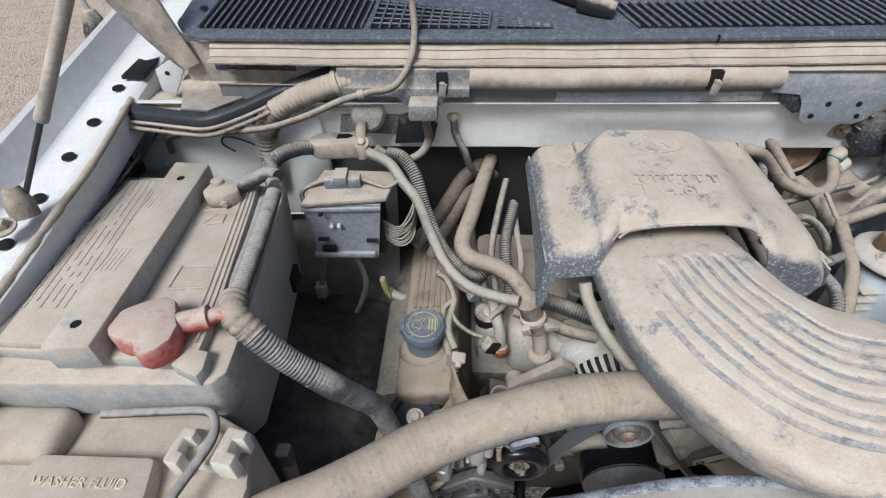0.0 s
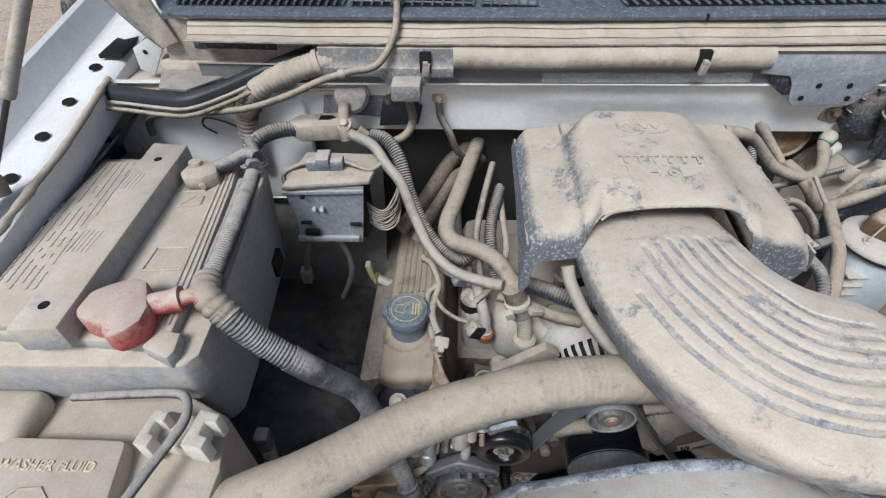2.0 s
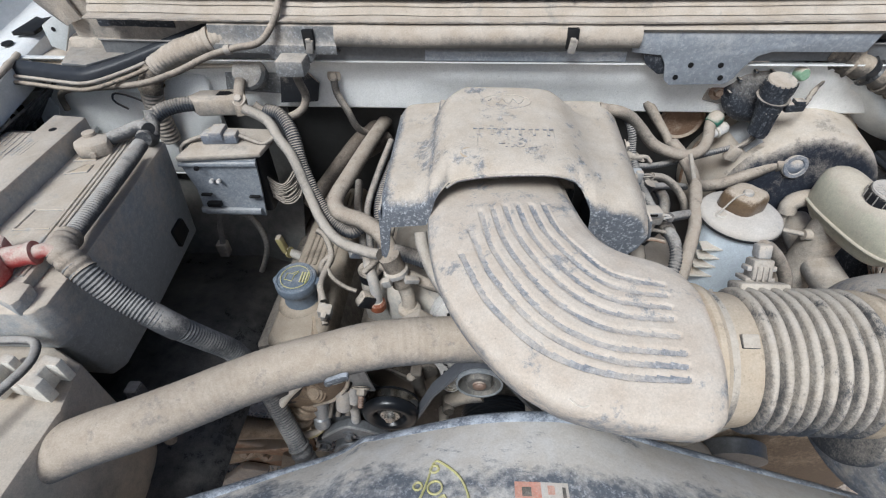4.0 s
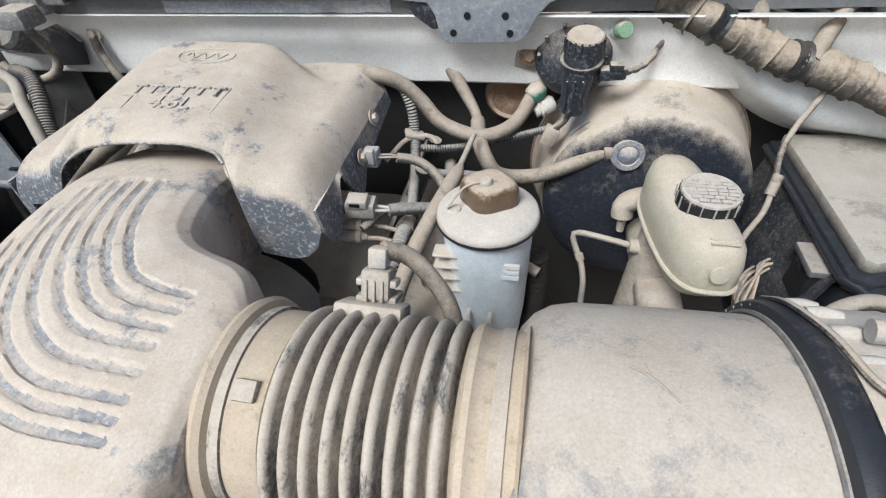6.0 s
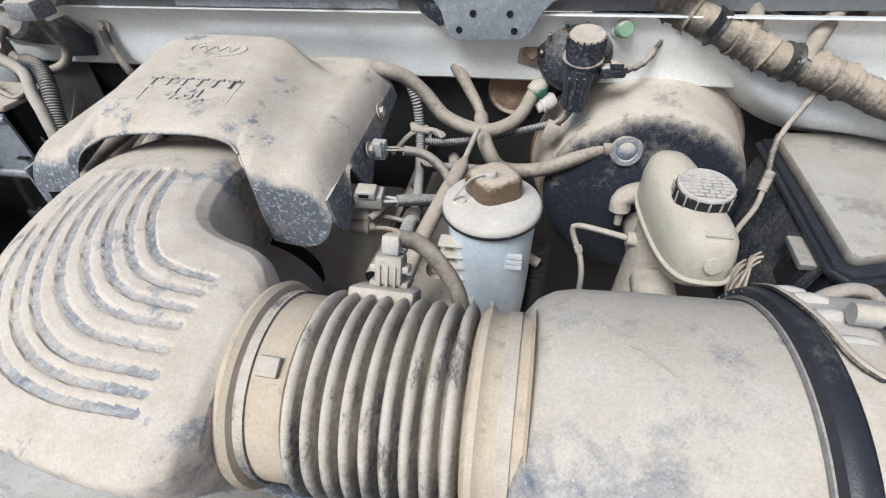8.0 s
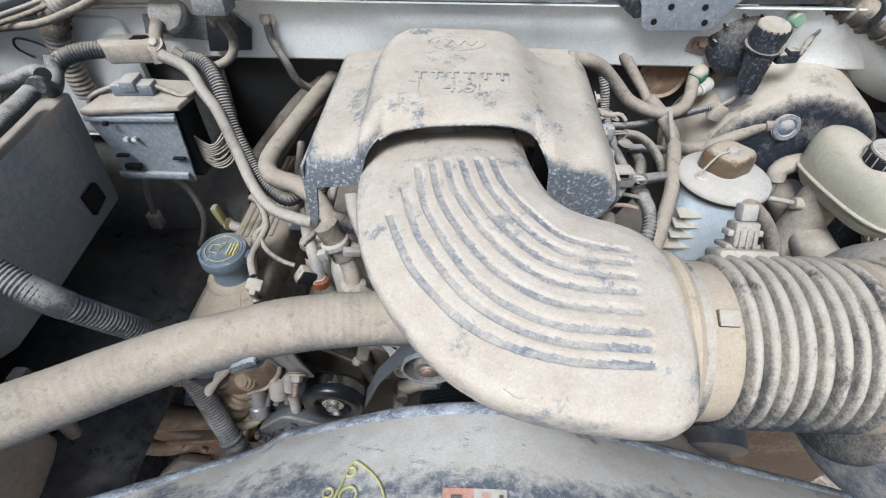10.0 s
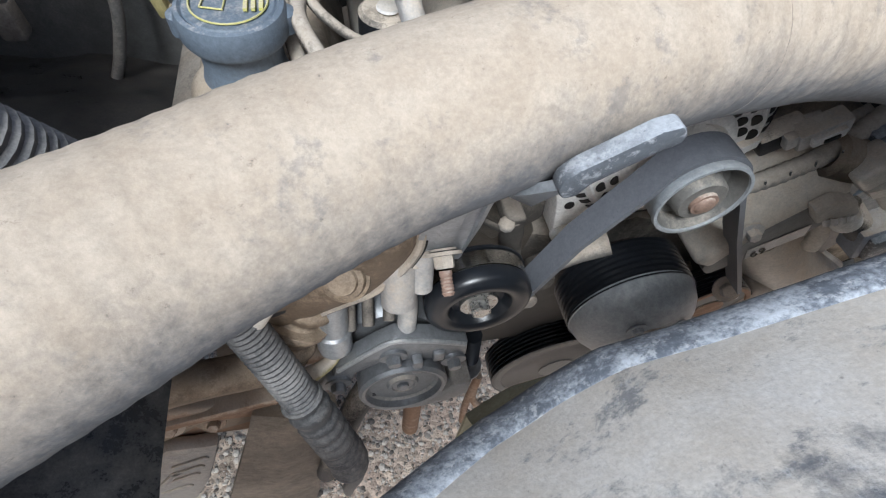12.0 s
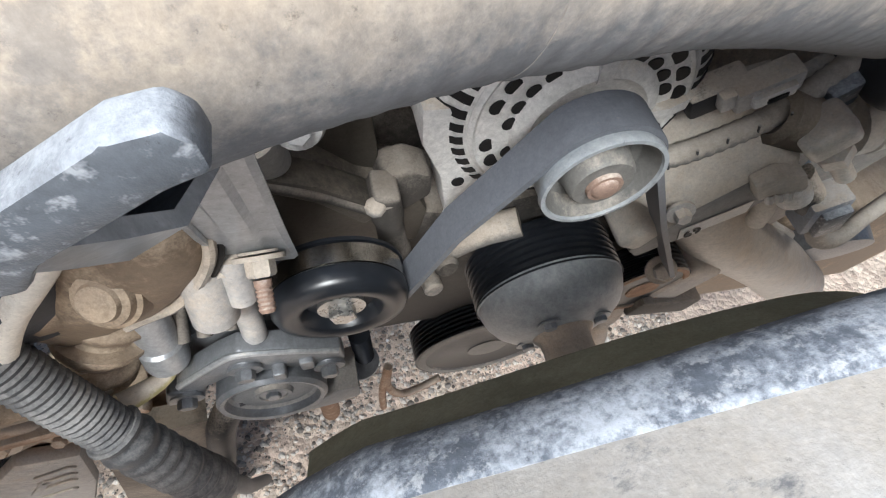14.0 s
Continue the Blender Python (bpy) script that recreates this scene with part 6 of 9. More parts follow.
# ---- engine front ----
def pulley(parent, name, c, r, wide, mats=("gloss_black", "pump_face"), grooves=6, dish=0.4, bore=0.25):
    """A belt pulley that faces forwards; c: the centre of its front face."""
    prof = []
    for k in range(grooves):
        s = wide * k / grooves
        prof += [(s, r), (s + wide / grooves * 0.3, r), (s + wide / grooves * 0.5, r * 0.955), (s + wide / grooves * 0.8, r * 0.955)]
    prof = [(0.001, r * 0.985)] + prof + [(wide, r), (wide, 0)] if grooves else [(0, r * 0.97), (0.002, r), (wide - 0.002, r), (wide, r * 0.97), (wide, 0)]
    part(name, lathe(prof, c, (0, 1, 0), 56), mats[0], parent)
    part("face", lathe([(0.001, r * 0.985), (-0.001, r * 0.96), (-0.001, r * 0.86), (dish * wide, r * 0.80), (dish * wide, r * bore), (0.0, r * bore * 0.9), (-0.001, 0)], c, (0, 1, 0), 56, close=False), mats[1], parent)


def engine_front():
    eng = thing("engine_block", (0.1, 0.65, 0.6), "dirt-caked alloy engine block and timing cover", "engine")
    part("block", box((-0.02, 0.64, 0.45), (0.36, 0.90, 0.74), 0.02), "grime", eng)
    part("timing_cover", slab([(-0.03, 0.50), (-0.02, 0.66), (0.03, 0.715), (0.10, 0.705), (0.16, 0.685), (0.24, 0.70), (0.36, 0.66), (0.40, 0.50), (0.30, 0.46), (0.06, 0.46)], 0.575, 0.645, "y", 0.008), "grime", eng)
    part("left_head", box((-0.13, 0.57, 0.62), (0.0, 0.90, 0.80), 0.012, turn=turn(0, -18, 0)), "grime", eng)
    part("right_head", box((0.39, 0.55, 0.60), (0.52, 0.90, 0.80), 0.012, turn=turn(0, 18, 0)), "alloy_dirty", eng)
    part("intake_floor", box((0.00, 0.66, 0.72), (0.36, 0.90, 0.83), 0.02), "pale_cast", eng)
    part("plenum", box((0.045, 0.625, 0.74), (0.20, 0.84, 0.855), 0.035, 4), "pale_cast", eng)
    part("boss", lathe([(0, 0.020), (0.012, 0.018), (0.02, 0.012), (0.02, 0)], (0.135, 0.64, 0.848), (0, -0.1, 1), 24), "pale_cast", eng)
    vc = thing("rocker_cover", (-0.08, 0.68, 0.8), "dusty ribbed rocker cover below the oil filler", "rocker cover")
    part("cover", box((-0.114, 0.545, 0.775), (-0.024, 0.92, 0.832), 0.014, 3, turn=turn(0, -6, 0)), "rocker", vc)
    for k in range(6):
        x = -0.098 + k * 0.0095
        part("rib", tube([(x, 0.70, 0.8285 + k * 0.001), (x, 0.90, 0.8285 + k * 0.001)], 0.0032, 8), "rocker", vc)
    part("filler_base", lathe([(-0.055, 0.042), (0.000, 0.039), (0.010, 0.036), (0.015, 0.031), (0.017, 0.027), (0.017, 0)], (-0.077, 0.622, 0.822), (0, -0.05, 1), 32), "rocker", vc)
    dm = thing("front_damper", (-0.085, 0.525, 0.78), "dusty black round housing in front of the rocker cover", "housing")
    part("drum", lathe([(-0.05, 0.040), (-0.004, 0.0405), (0.0, 0.0375), (0.001, 0.030), (-0.003, 0.027), (-0.003, 0.012), (0.002, 0.010), (0.002, 0)], (-0.085, 0.525, 0.80), (0.05, -0.25, 1), 44), "clamp_black", dm)
    part("nut", bolt((-0.085, 0.525, 0.802), (0.05, -0.25, 1), 0.007, 0.006), "alloy_dirty", dm)
    oil = thing("oil_filler", (-0.077, 0.625, 0.85), "dusty black oil filler cap with yellow print", "oil cap")
    ax = (0, -0.08, 1)
    part("neck", lathe([(0, 0.027), (0.008, 0.0245), (0.03, 0.0235), (0.034, 0.026)], (-0.077, 0.624, 0.838), ax, 28), "cap", oil)
    prof = [(0, 0.024), (0.001, 0.0295), (0.004, 0.031), (0.014, 0.031), (0.018, 0.0295), (0.019, 0.027), (0.0175, 0.0255), (0.0185, 0.0245), (0.0185, 0)]
    part("cap", lathe(prof, (-0.077, 0.6225, 0.866), ax, 40), "cap", oil)
    for s in (-1, 1):
        part("grip", lathe([(0.002, 0.008), (0.013, 0.008), (0.015, 0.005)], (-0.077 + s * 0.027, 0.6225, 0.866), ax, 14), "cap", oil)
    zc = 0.8856
    part("print", sweep([(-0.077 + 0.021 * math.cos(k / 32 * math.tau), 0.621 + 0.021 * math.sin(k / 32 * math.tau), zc + 0.0016 * math.sin(k / 32 * math.tau)) for k in range(33)], 0.0006, 5), "yellow", oil)
    can = [(-0.092, 0.616), (-0.080, 0.613), (-0.079, 0.624), (-0.0735, 0.630), (-0.0745, 0.6325), (-0.082, 0.6275), (-0.090, 0.6275), (-0.092, 0.616)]
    part("print", sweep([(x, y, zc + (y - 0.621) * 0.08) for x, y in can], 0.0006, 5), "yellow", oil)
    for k in range(3):
        part("print_bar", box((-0.069 + k * 0.0042, 0.611, zc - 0.0008), (-0.0668 + k * 0.0042, 0.631, zc + 0.0008), 0), "yellow", oil)

    drv = thing("accessory_drive", (0.15, 0.5, 0.75), "ribbed rubber drive belt over worn pulleys", "belt drive")
    # idler: centre, radius, and the belt round it
    ci, ri = Vector((0.195, 0.500, 0.816)), 0.0308
    cw, rw = Vector((0.235, 0.517, 0.630)), 0.064
    ct, rt = Vector((0.064, 0.497, 0.713)), 0.0420
    cc, rc = Vector((0.234, 0.545, 0.405)), 0.094
    idler = part("idler", lathe([(0.0, ri), (0.0, ri * 0.93), (0.006, ri * 0.86), (0.012, ri * 0.80), (0.013, ri * 0.62), (0.008, ri * 0.57), (0.001, ri * 0.55), (-0.001, ri * 0.50), (-0.001, 0.0)], ci, (0, 1, 0), 56, False), "idler", drv)
    part("rim", lathe([(0.0, ri * 0.93), (-0.0015, ri * 0.95), (-0.0015, ri * 1.02), (0.002, ri * 1.035), (0.004, ri), (0.028, ri), (0.028, ri * 0.6)], ci, (0, 1, 0), 56, False), "pump_face", idler)
    part("nut", lathe([(-0.006, 0.0), (-0.006, 0.0045), (-0.0045, 0.0065), (-0.0035, 0.0070), (-0.0035, 0.0090), (0.002, 0.0095)], ci, (0, 1, 0), 24, False), "nut_rust", idler)
    pulley(drv, "pump_pulley", cw, rw, 0.040, grooves=7, dish=-0.35, bore=0.42)
    part("pump_cup", lathe([(-0.034, 0.0), (-0.034, rw * 0.40), (-0.0325, rw * 0.52), (-0.028, rw * 0.68), (-0.0215, rw * 0.82), (-0.0125, rw * 0.92), (-0.003, rw * 0.968), (0.004, rw * 0.97)], cw, (0, 1, 0), 64, False), "pump_face", drv)
    part("hub", lathe([(-0.125, 0.0), (-0.125, 0.0165), (-0.084, 0.0165), (-0.080, 0.0205), (-0.055, 0.0210), (-0.046, 0.0205), (-0.039, 0.0215), (-0.036, 0.0245), (-0.033, 0.0262)], cw, (0, 1, 0), 36, False), "tan", drv)
    for k in range(4):
        a = radians(38 + 90 * k)
        part("bolt", bolt(cw + Vector((math.cos(a) * 0.0320, -0.0315, math.sin(a) * 0.0320)), (0, -1, 0), 0.0055, 0.005), "pump_face", drv)
    tens = part("tensioner_pulley", lathe([(0.0015, rt * 0.60), (-0.001, rt * 0.68), (-0.001, rt * 0.80), (0.001, rt * 0.92), (0.005, rt * 0.985), (0.010, rt), (0.0135, rt * 0.995), (0.0145, rt * 0.96), (0.030, rt * 0.93), (0.030, 0)], ct, (0, 1, 0), 64, False), "gloss_black", drv)
    part("bright_band", lathe([(0.0145, rt * 0.935), (0.0150, rt * 0.985), (0.0270, rt * 0.985), (0.0275, rt * 0.93)], ct, (0, 1, 0), 64, False), "band_steel", tens, "bright worn steel band")
    part("rear_flange", lathe([(0.0285, rt * 0.93), (0.0285, rt * 1.01), (0.0305, rt * 1.01), (0.0305, rt * 0.9)], ct, (0, 1, 0), 64, False), "gloss_black", tens)
    part("web", lathe([(0.0015, rt * 0.60), (0.006, rt * 0.53), (0.010, rt * 0.50), (0.010, 0)], ct, (0, 1, 0), 56, False), "gloss_black", tens)
    part("washer", lathe([(0.009, rt * 0.34), (0.006, rt * 0.32), (0.006, 0)], ct, (0, 1, 0), 28, False), "steel", tens)
    part("bolt", bolt(ct + Vector((0, 0.007, 0)), (0, -1, 0), 0.0085, 0.009), "steel", tens)
    pulley(drv, "crank_pulley", cc, rc, 0.036, ("gloss_black", "idler"), grooves=7, dish=0.2, bore=0.3)
    # the belt: a flat band over the idler, down to the tensioner and to the far right pulley
    def band(path, y0, y1, name):
        path = [Vector(p) for p in path]
        grid = []
        for f in (0.0, 1.0):
            grid.append([(p.x, y0 + (y1 - y0) * f, p.z) for p in path])
        part(name, sheet(grid, 0.004), "belt", drv)
    arc = [ci + Vector((math.cos(radians(a)), 0, math.sin(radians(a)))) * (ri + 0.003) for a in range(10, 139, 6)]
    left_end = ct + Vector((math.cos(radians(-48)), 0, math.sin(radians(-48)))) * (rt + 0.002)
    band([Vector((0.338, 0, 0.654)), Vector((0.273, 0, 0.75))] + arc + [Vector((0.128, 0, 0.770)), Vector((0.110, 0, 0.722)), left_end], 0.505, 0.527, "belt")
    ca = Vector((0.352, 0.522, 0.585))
    pulley(drv, "lower_pulley", ca, 0.047, 0.030, ("gloss_black", "rust"), grooves=6, dish=0.3, bore=0.4)

    # alternator
    alt = thing("alternator", (0.2, 0.57, 0.83), "pale cast alloy alternator with slotted case", "alternator")
    c = Vector((0.208, 0.548, 0.806))
    R, g = 0.087, 1.0
    # inner case coloured near-black so that the openings look deeply shaded
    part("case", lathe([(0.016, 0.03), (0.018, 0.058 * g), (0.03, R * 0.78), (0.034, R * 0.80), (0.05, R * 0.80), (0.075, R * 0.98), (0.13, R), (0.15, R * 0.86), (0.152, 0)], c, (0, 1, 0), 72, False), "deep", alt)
    part("face", lathe([(0.0, 0.0), (0.0, 0.030), (-0.004, 0.034), (-0.002, 0.040), (0.003, 0.044)], c, (0, 1, 0), 48, False), "alternator", alt)
    part("hole_plate", lathe([(0.0005, 0.030), (0.0015, 0.045 * g), (0.0045, 0.060 * g), (0.0065, 0.064 * g)], c, (0, 1, 0), 72, False), "alternator", alt)
    part("ring", lathe([(0.005, 0.060 * g), (0.0035, 0.0625 * g), (0.006, 0.065 * g), (0.012, 0.065 * g), (0.012, 0.06 * g)], c, (0, 1, 0), 72), "alternator", alt)
    # vents are near-black discs on the plate, painting the darkness of holes
    for k in range(48):
        a = radians(k * 7.5 + (3 if k % 2 else 0))
        if k % 12 in (0, 1):
            continue
        d = Vector((math.cos(a), 0, math.sin(a)))
        r, y = ((0.0545 * g, 0.0033), (0.0445 * g, 0.0013))[k % 2]
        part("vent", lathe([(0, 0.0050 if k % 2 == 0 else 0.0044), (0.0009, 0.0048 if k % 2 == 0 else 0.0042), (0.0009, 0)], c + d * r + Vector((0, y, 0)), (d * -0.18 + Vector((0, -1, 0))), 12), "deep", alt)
    part("shoulder", lathe([(0.006, 0.0635), (0.0085, 0.0700), (0.0140, 0.0775), (0.024, 0.0835), (0.054, 0.0855)], c, (0, 1, 0), 88, False), "alternator", alt)
    # slots are near-black strips on the shoulder; their shade is painted, nothing is cut
    for k in range(44):
        a = radians(k * 360 / 44 + 3)
        d, tng = Vector((math.cos(a), 0, math.sin(a))), Vector((-math.sin(a), 0, math.cos(a)))
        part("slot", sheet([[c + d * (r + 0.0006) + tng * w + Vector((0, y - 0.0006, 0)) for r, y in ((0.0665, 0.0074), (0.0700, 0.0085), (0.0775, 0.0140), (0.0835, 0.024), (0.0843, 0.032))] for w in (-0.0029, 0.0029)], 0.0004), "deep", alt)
    for a in (6, 96):
        d, tng = Vector((math.cos(radians(a)), 0, math.sin(radians(a)))), Vector((-math.sin(radians(a)), 0, math.cos(radians(a))))
        part("spoke", sheet([[c + d * r + tng * w + Vector((0, y, 0)) for r, y in ((0.032, -0.0045), (0.048, -0.004), (0.064, 0.0005), (0.074, 0.010), (0.083, 0.032), (0.084, 0.052))] for w in (-0.004, 0.004)], 0.006), "alternator", alt)
    part("body_ring", lathe([(0.050, R * 0.92), (0.050, R * 1.02), (0.056, R * 1.04), (0.070, R * 1.04), (0.078, R * 1.01), (0.12, R * 1.01), (0.125, R * 0.95)], c, (0, 1, 0), 72), "alternator", alt)
    part("foot", slab([(0.118, 0.815), (0.120, 0.788), (0.134, 0.757), (0.141, 0.722), (0.144, 0.708), (0.151, 0.7005), (0.160, 0.702), (0.166, 0.712), (0.172, 0.735), (0.186, 0.760), (0.160, 0.815)], 0.558, 0.605, "y", 0.003), "alternator", alt)
    part("foot_boss", lathe([(0.0, 0.0), (0.0, 0.0045), (-0.003, 0.0050), (-0.003, 0.0066), (0.0, 0.0072), (0.0, 0.0090), (-0.004, 0.0098), (-0.004, 0.0118), (0.003, 0.0128)], (0.1535, 0.557, 0.7145), (0, 1, 0), 32, False), "alternator", alt)
    part("foot_hole", lathe([(0, 0.0042), (0.0008, 0.004), (0.0008, 0)], (0.146, 0.5576, 0.752), (0, -1, 0), 16), "deep", alt)
    for a, dd in ((325, 0.0), (95, 0.0)):
        d = Vector((math.cos(radians(a)), 0, math.sin(radians(a))))
        p = c + d * (R + 0.008 + dd) + Vector((0, 0.035, 0))
        lug = part("lug", lathe([(-0.02, 0.0), (-0.02, 0.012), (-0.017, 0.014), (0.05, 0.015)], p, (0, 1, 0), 24, False), "alternator", alt)
        part("bolt", bolt(p + Vector((0, -0.02, 0)), (0, -1, 0), 0.007, 0.008), "alternator", lug)


def compressor_side():
    """The accessories low on the engine's front, round the drive belt."""
    br = thing("hose_bracket", (0.02, 0.48, 0.85), "worn zinc steel bracket with a bent front tab", "bracket")
    up = Vector((0.002, -0.044, 0.168)).normalized()
    foot = Vector((0.029, 0.513, 0.773))
    plate = []
    for s in (-0.008, 0.0, 0.05, 0.085, 0.118, 0.145, 0.170):
        lift = 0.0028 * max(0, min(1, (s - 0.012) / 0.02, (0.13 - s) / 0.02))
        row = []
        for u, h in ((-1.05, 0.005), (-1.0, 0.001), (-0.9, 0.0), (-0.35, 0.0), (-0.2, lift), (0.2, lift), (0.35, 0.0), (0.9, 0.0), (1.0, 0.001), (1.05, 0.005)):
            row.append(foot + up * s + Vector((u * 0.0165, 0, 0)) + Vector((0, -0.97, -0.25)) * (h * (1 if s > 0 else 0.3)))
        plate.append(row)
    part("plate", sheet(plate, 0.003), "zinc", br, "streaked zinc-plated steel plate")
    # the bent bar in front of the hose
    bar = [(0.0275, 0.9440), (0.0280, 0.9475), (0.0315, 0.9510), (0.0490, 0.9620), (0.0540, 0.9632), (0.0563, 0.9610), (0.0566, 0.9575), (0.0520, 0.9555), (0.0365, 0.9455), (0.0335, 0.9410), (0.0295, 0.9405)]
    part("hook", slab(bar, 0.4125, 0.4185, "y", 0.0012), "hook", br, "blue-white scraped steel hook")
    part("neck", sheet([[(0.0285, 0.4175, 0.9435), (0.0335, 0.4175, 0.9440), (0.038, 0.4175, 0.9470)], [(0.0245, 0.424, 0.935), (0.0310, 0.424, 0.9325), (0.0395, 0.424, 0.9375)], [(0.0235, 0.432, 0.926), (0.0325, 0.432, 0.920), (0.0425, 0.432, 0.927)], [(0.0180, 0.446, 0.924), (0.0330, 0.446, 0.915), (0.0460, 0.446, 0.922)], [(0.0145, 0.470, 0.934), (0.031, 0.470, 0.934), (0.0475, 0.470, 0.934)]], 0.003), "zinc", br)
    aim = (0.02, -0.85, -0.52)
    part("washer", lathe([(0, 0.0095), (0.0014, 0.0090), (0.0018, 0.0)], (0.030, 0.507, 0.786), aim, 32), "alloy_dirty", br)
    part("nut", bolt((0.030, 0.505, 0.785), aim, 0.0070, 0.0095), "alloy_dirty", br)
    part("stud", lathe([(0, 0.0042)] + [(0.003 + 0.0011 * k, 0.0042 - 0.0007 * (k % 2)) for k in range(11)] + [(0.0160, 0.0030), (0.0160, 0)], (0.030, 0.495, 0.779), aim, 18), "nut_rust", br)
    part("spacer", tube([(0.012, 0.512, 0.780), (0.012, 0.502, 0.774)], 0.0065, 16), "alloy_dirty", br)

    arm = thing("engine_bracket", (0.07, 0.57, 0.82), "rough cast alloy arm held by a flanged bolt", "casting")
    part("arm", slab([(0.043, 0.826), (0.046, 0.806), (0.060, 0.803), (0.075, 0.816), (0.088, 0.822), (0.093, 0.83), (0.11, 0.842), (0.13, 0.87), (0.11, 0.885), (0.07, 0.850)], 0.558, 0.572, "y", 0.002), "alloy_dirty", arm)
    part("boss", lathe([(-0.006, 0.0), (-0.006, 0.0128), (-0.004, 0.014), (0.016, 0.015), (0.018, 0.013), (0.034, 0.013)], (0.056, 0.560, 0.814), (0, 1, -0.35), 32, False), "alloy_dirty", arm)
    part("washer", lathe([(0, 0.0115), (0.002, 0.011), (0.002, 0)], (0.056, 0.5545, 0.8165), (0, -1, 0.35), 28), "alternator", arm)
    part("bolt", bolt((0.056, 0.553, 0.817), (0, -1, 0.35), 0.0068, 0.008), "alternator", arm)
    ring = thing("breather_pipe", (0.036, 0.55, 0.81), "open grey steel pipe end beside the cast arm", "pipe")
    part("pipe", lathe([(0.05, 0.0115), (0.05, 0.0135), (0.0, 0.0135), (-0.001, 0.0145), (-0.003, 0.0145), (-0.004, 0.013), (-0.002, 0.0115), (0.045, 0.0112)], (0.033, 0.551, 0.818), (0.05, 0.45, -1), 32), "alloy", ring)
    part("plug", lathe([(0, 0.0112), (0.001, 0)], (0.0345, 0.5635, 0.79), (-0.05, -0.45, 1), 24), "rust", ring)

    web = thing("front_casting", (0.07, 0.58, 0.75), "dirty cast alloy web behind the tensioner pulley", "casting")
    part("gusset", slab([(0.040, 0.80), (0.094, 0.822), (0.100, 0.76), (0.102, 0.735), (0.06, 0.755)], 0.585, 0.597, "y", 0.003), "oily", web)
    part("rib", slab([(0.030, 0.782), (0.034, 0.766), (0.058, 0.752), (0.086, 0.722), (0.093, 0.728), (0.092, 0.744), (0.060, 0.768)], 0.553, 0.575, "y", 0.003), "oily", web)
    part("rib_edge", tube([(0.033, 0.553, 0.7745), (0.058, 0.5525, 0.762), (0.090, 0.5525, 0.738)], 0.0030, 10), "grime", web)
    part("wall", slab([(0.00, 0.66), (0.02, 0.785), (0.062, 0.768), (0.088, 0.742), (0.12, 0.735), (0.135, 0.70), (0.13, 0.66)], 0.572, 0.605, "y", 0.004), "oily", web)
    post = part("post", lathe([(0.0, 0.0090), (0.003, 0.0115), (0.008, 0.0115), (0.010, 0.0100), (0.040, 0.0095), (0.044, 0.0110), (0.062, 0.0105), (0.066, 0.007), (0.067, 0)], (0.1075, 0.550, 0.684), (-0.14, 0.12, 1), 26), "grime", web)
    part("post_top", box((0.090, 0.548, 0.735), (0.108, 0.574, 0.754), 0.004, 3, turn=turn(0, 12, 0)), "grime", post)
    part("sealant", lathe([(0, 0.0068), (0.002, 0.0062), (0.004, 0.004), (0.005, 0)], (0.0925, 0.549, 0.7475), (-0.1, -0.6, 0.8), 9), "alloy_dirty", web)
    part("ear", slab([(0.100, 0.752), (0.096, 0.738), (0.108, 0.706), (0.134, 0.728), (0.132, 0.748), (0.116, 0.757)], 0.566, 0.592, "y", 0.004), "grime", web)
    part("lower_boss", lathe([(0, 0.0), (0, 0.008), (0.003, 0.0105), (0.03, 0.011)], (0.150, 0.545, 0.652), (-0.1, 1, -0.2), 22, False), "grime", web)
    part("lower_boss", lathe([(0, 0.0), (0, 0.006), (0.002, 0.0085), (0.03, 0.009)], (0.142, 0.543, 0.618), (-0.1, 1, -0.2), 22, False), "alloy_dirty", web)
    part("strut", tube([(0.150, 0.565, 0.652), (0.175, 0.562, 0.675), (0.205, 0.558, 0.690)], 0.012, 16), "alloy_dirty", web)

    comp = thing("air_compressor", (0.01, 0.5, 0.62), "grey alloy accessory pump with cupped pulley", "pump")
    part("body", lathe([(0.0, 0.040), (0.01, 0.047), (0.09, 0.047), (0.10, 0.04)], (-0.005, 0.515, 0.650), (0, 1, 0), 40), "grey_alloy", comp)
    for k, x in enumerate((-0.034, -0.020, -0.004)):
        part("body_rib", tube([(x, 0.508, 0.688 + 0.004 * k), (x + 0.002, 0.53, 0.704 + 0.003 * k), (x + 0.003, 0.57, 0.706 + 0.003 * k)], 0.0048, 12), "grime", comp)
    plate = part("front_plate", slab([(-0.058, 0.622), (-0.049, 0.653), (-0.038, 0.666), (-0.016, 0.686), (-0.001, 0.696), (0.027, 0.686), (0.059, 0.669), (0.061, 0.643), (0.050, 0.632), (0.043, 0.640), (0.014, 0.649), (-0.013, 0.653), (-0.034, 0.638), (-0.046, 0.606), (-0.060, 0.606)], 0.492, 0.506, "y", 0.002), "grey_alloy", comp)
    part("edge_rib", sweep(smooth_path([(-0.048, 0.4915, 0.652), (-0.016, 0.4915, 0.684), (-0.001, 0.4915, 0.692), (0.027, 0.4915, 0.683), (0.057, 0.4915, 0.667)], 0.004), 0.0022, 8), "alloy_worn", plate)
    part("stop_block", box((0.012, 0.484, 0.636), (0.021, 0.496, 0.660), 0.002), "grey_alloy", plate)
    part("stop_block", box((0.030, 0.488, 0.646), (0.040, 0.497, 0.662), 0.002), "grey_alloy", plate)
    part("clamp", box((-0.064, 0.490, 0.612), (-0.044, 0.512, 0.640), 0.003, 3, turn=turn(0, 18, 0)), "grey_alloy", plate)
    pc = (0.005, 0.483, 0.612)
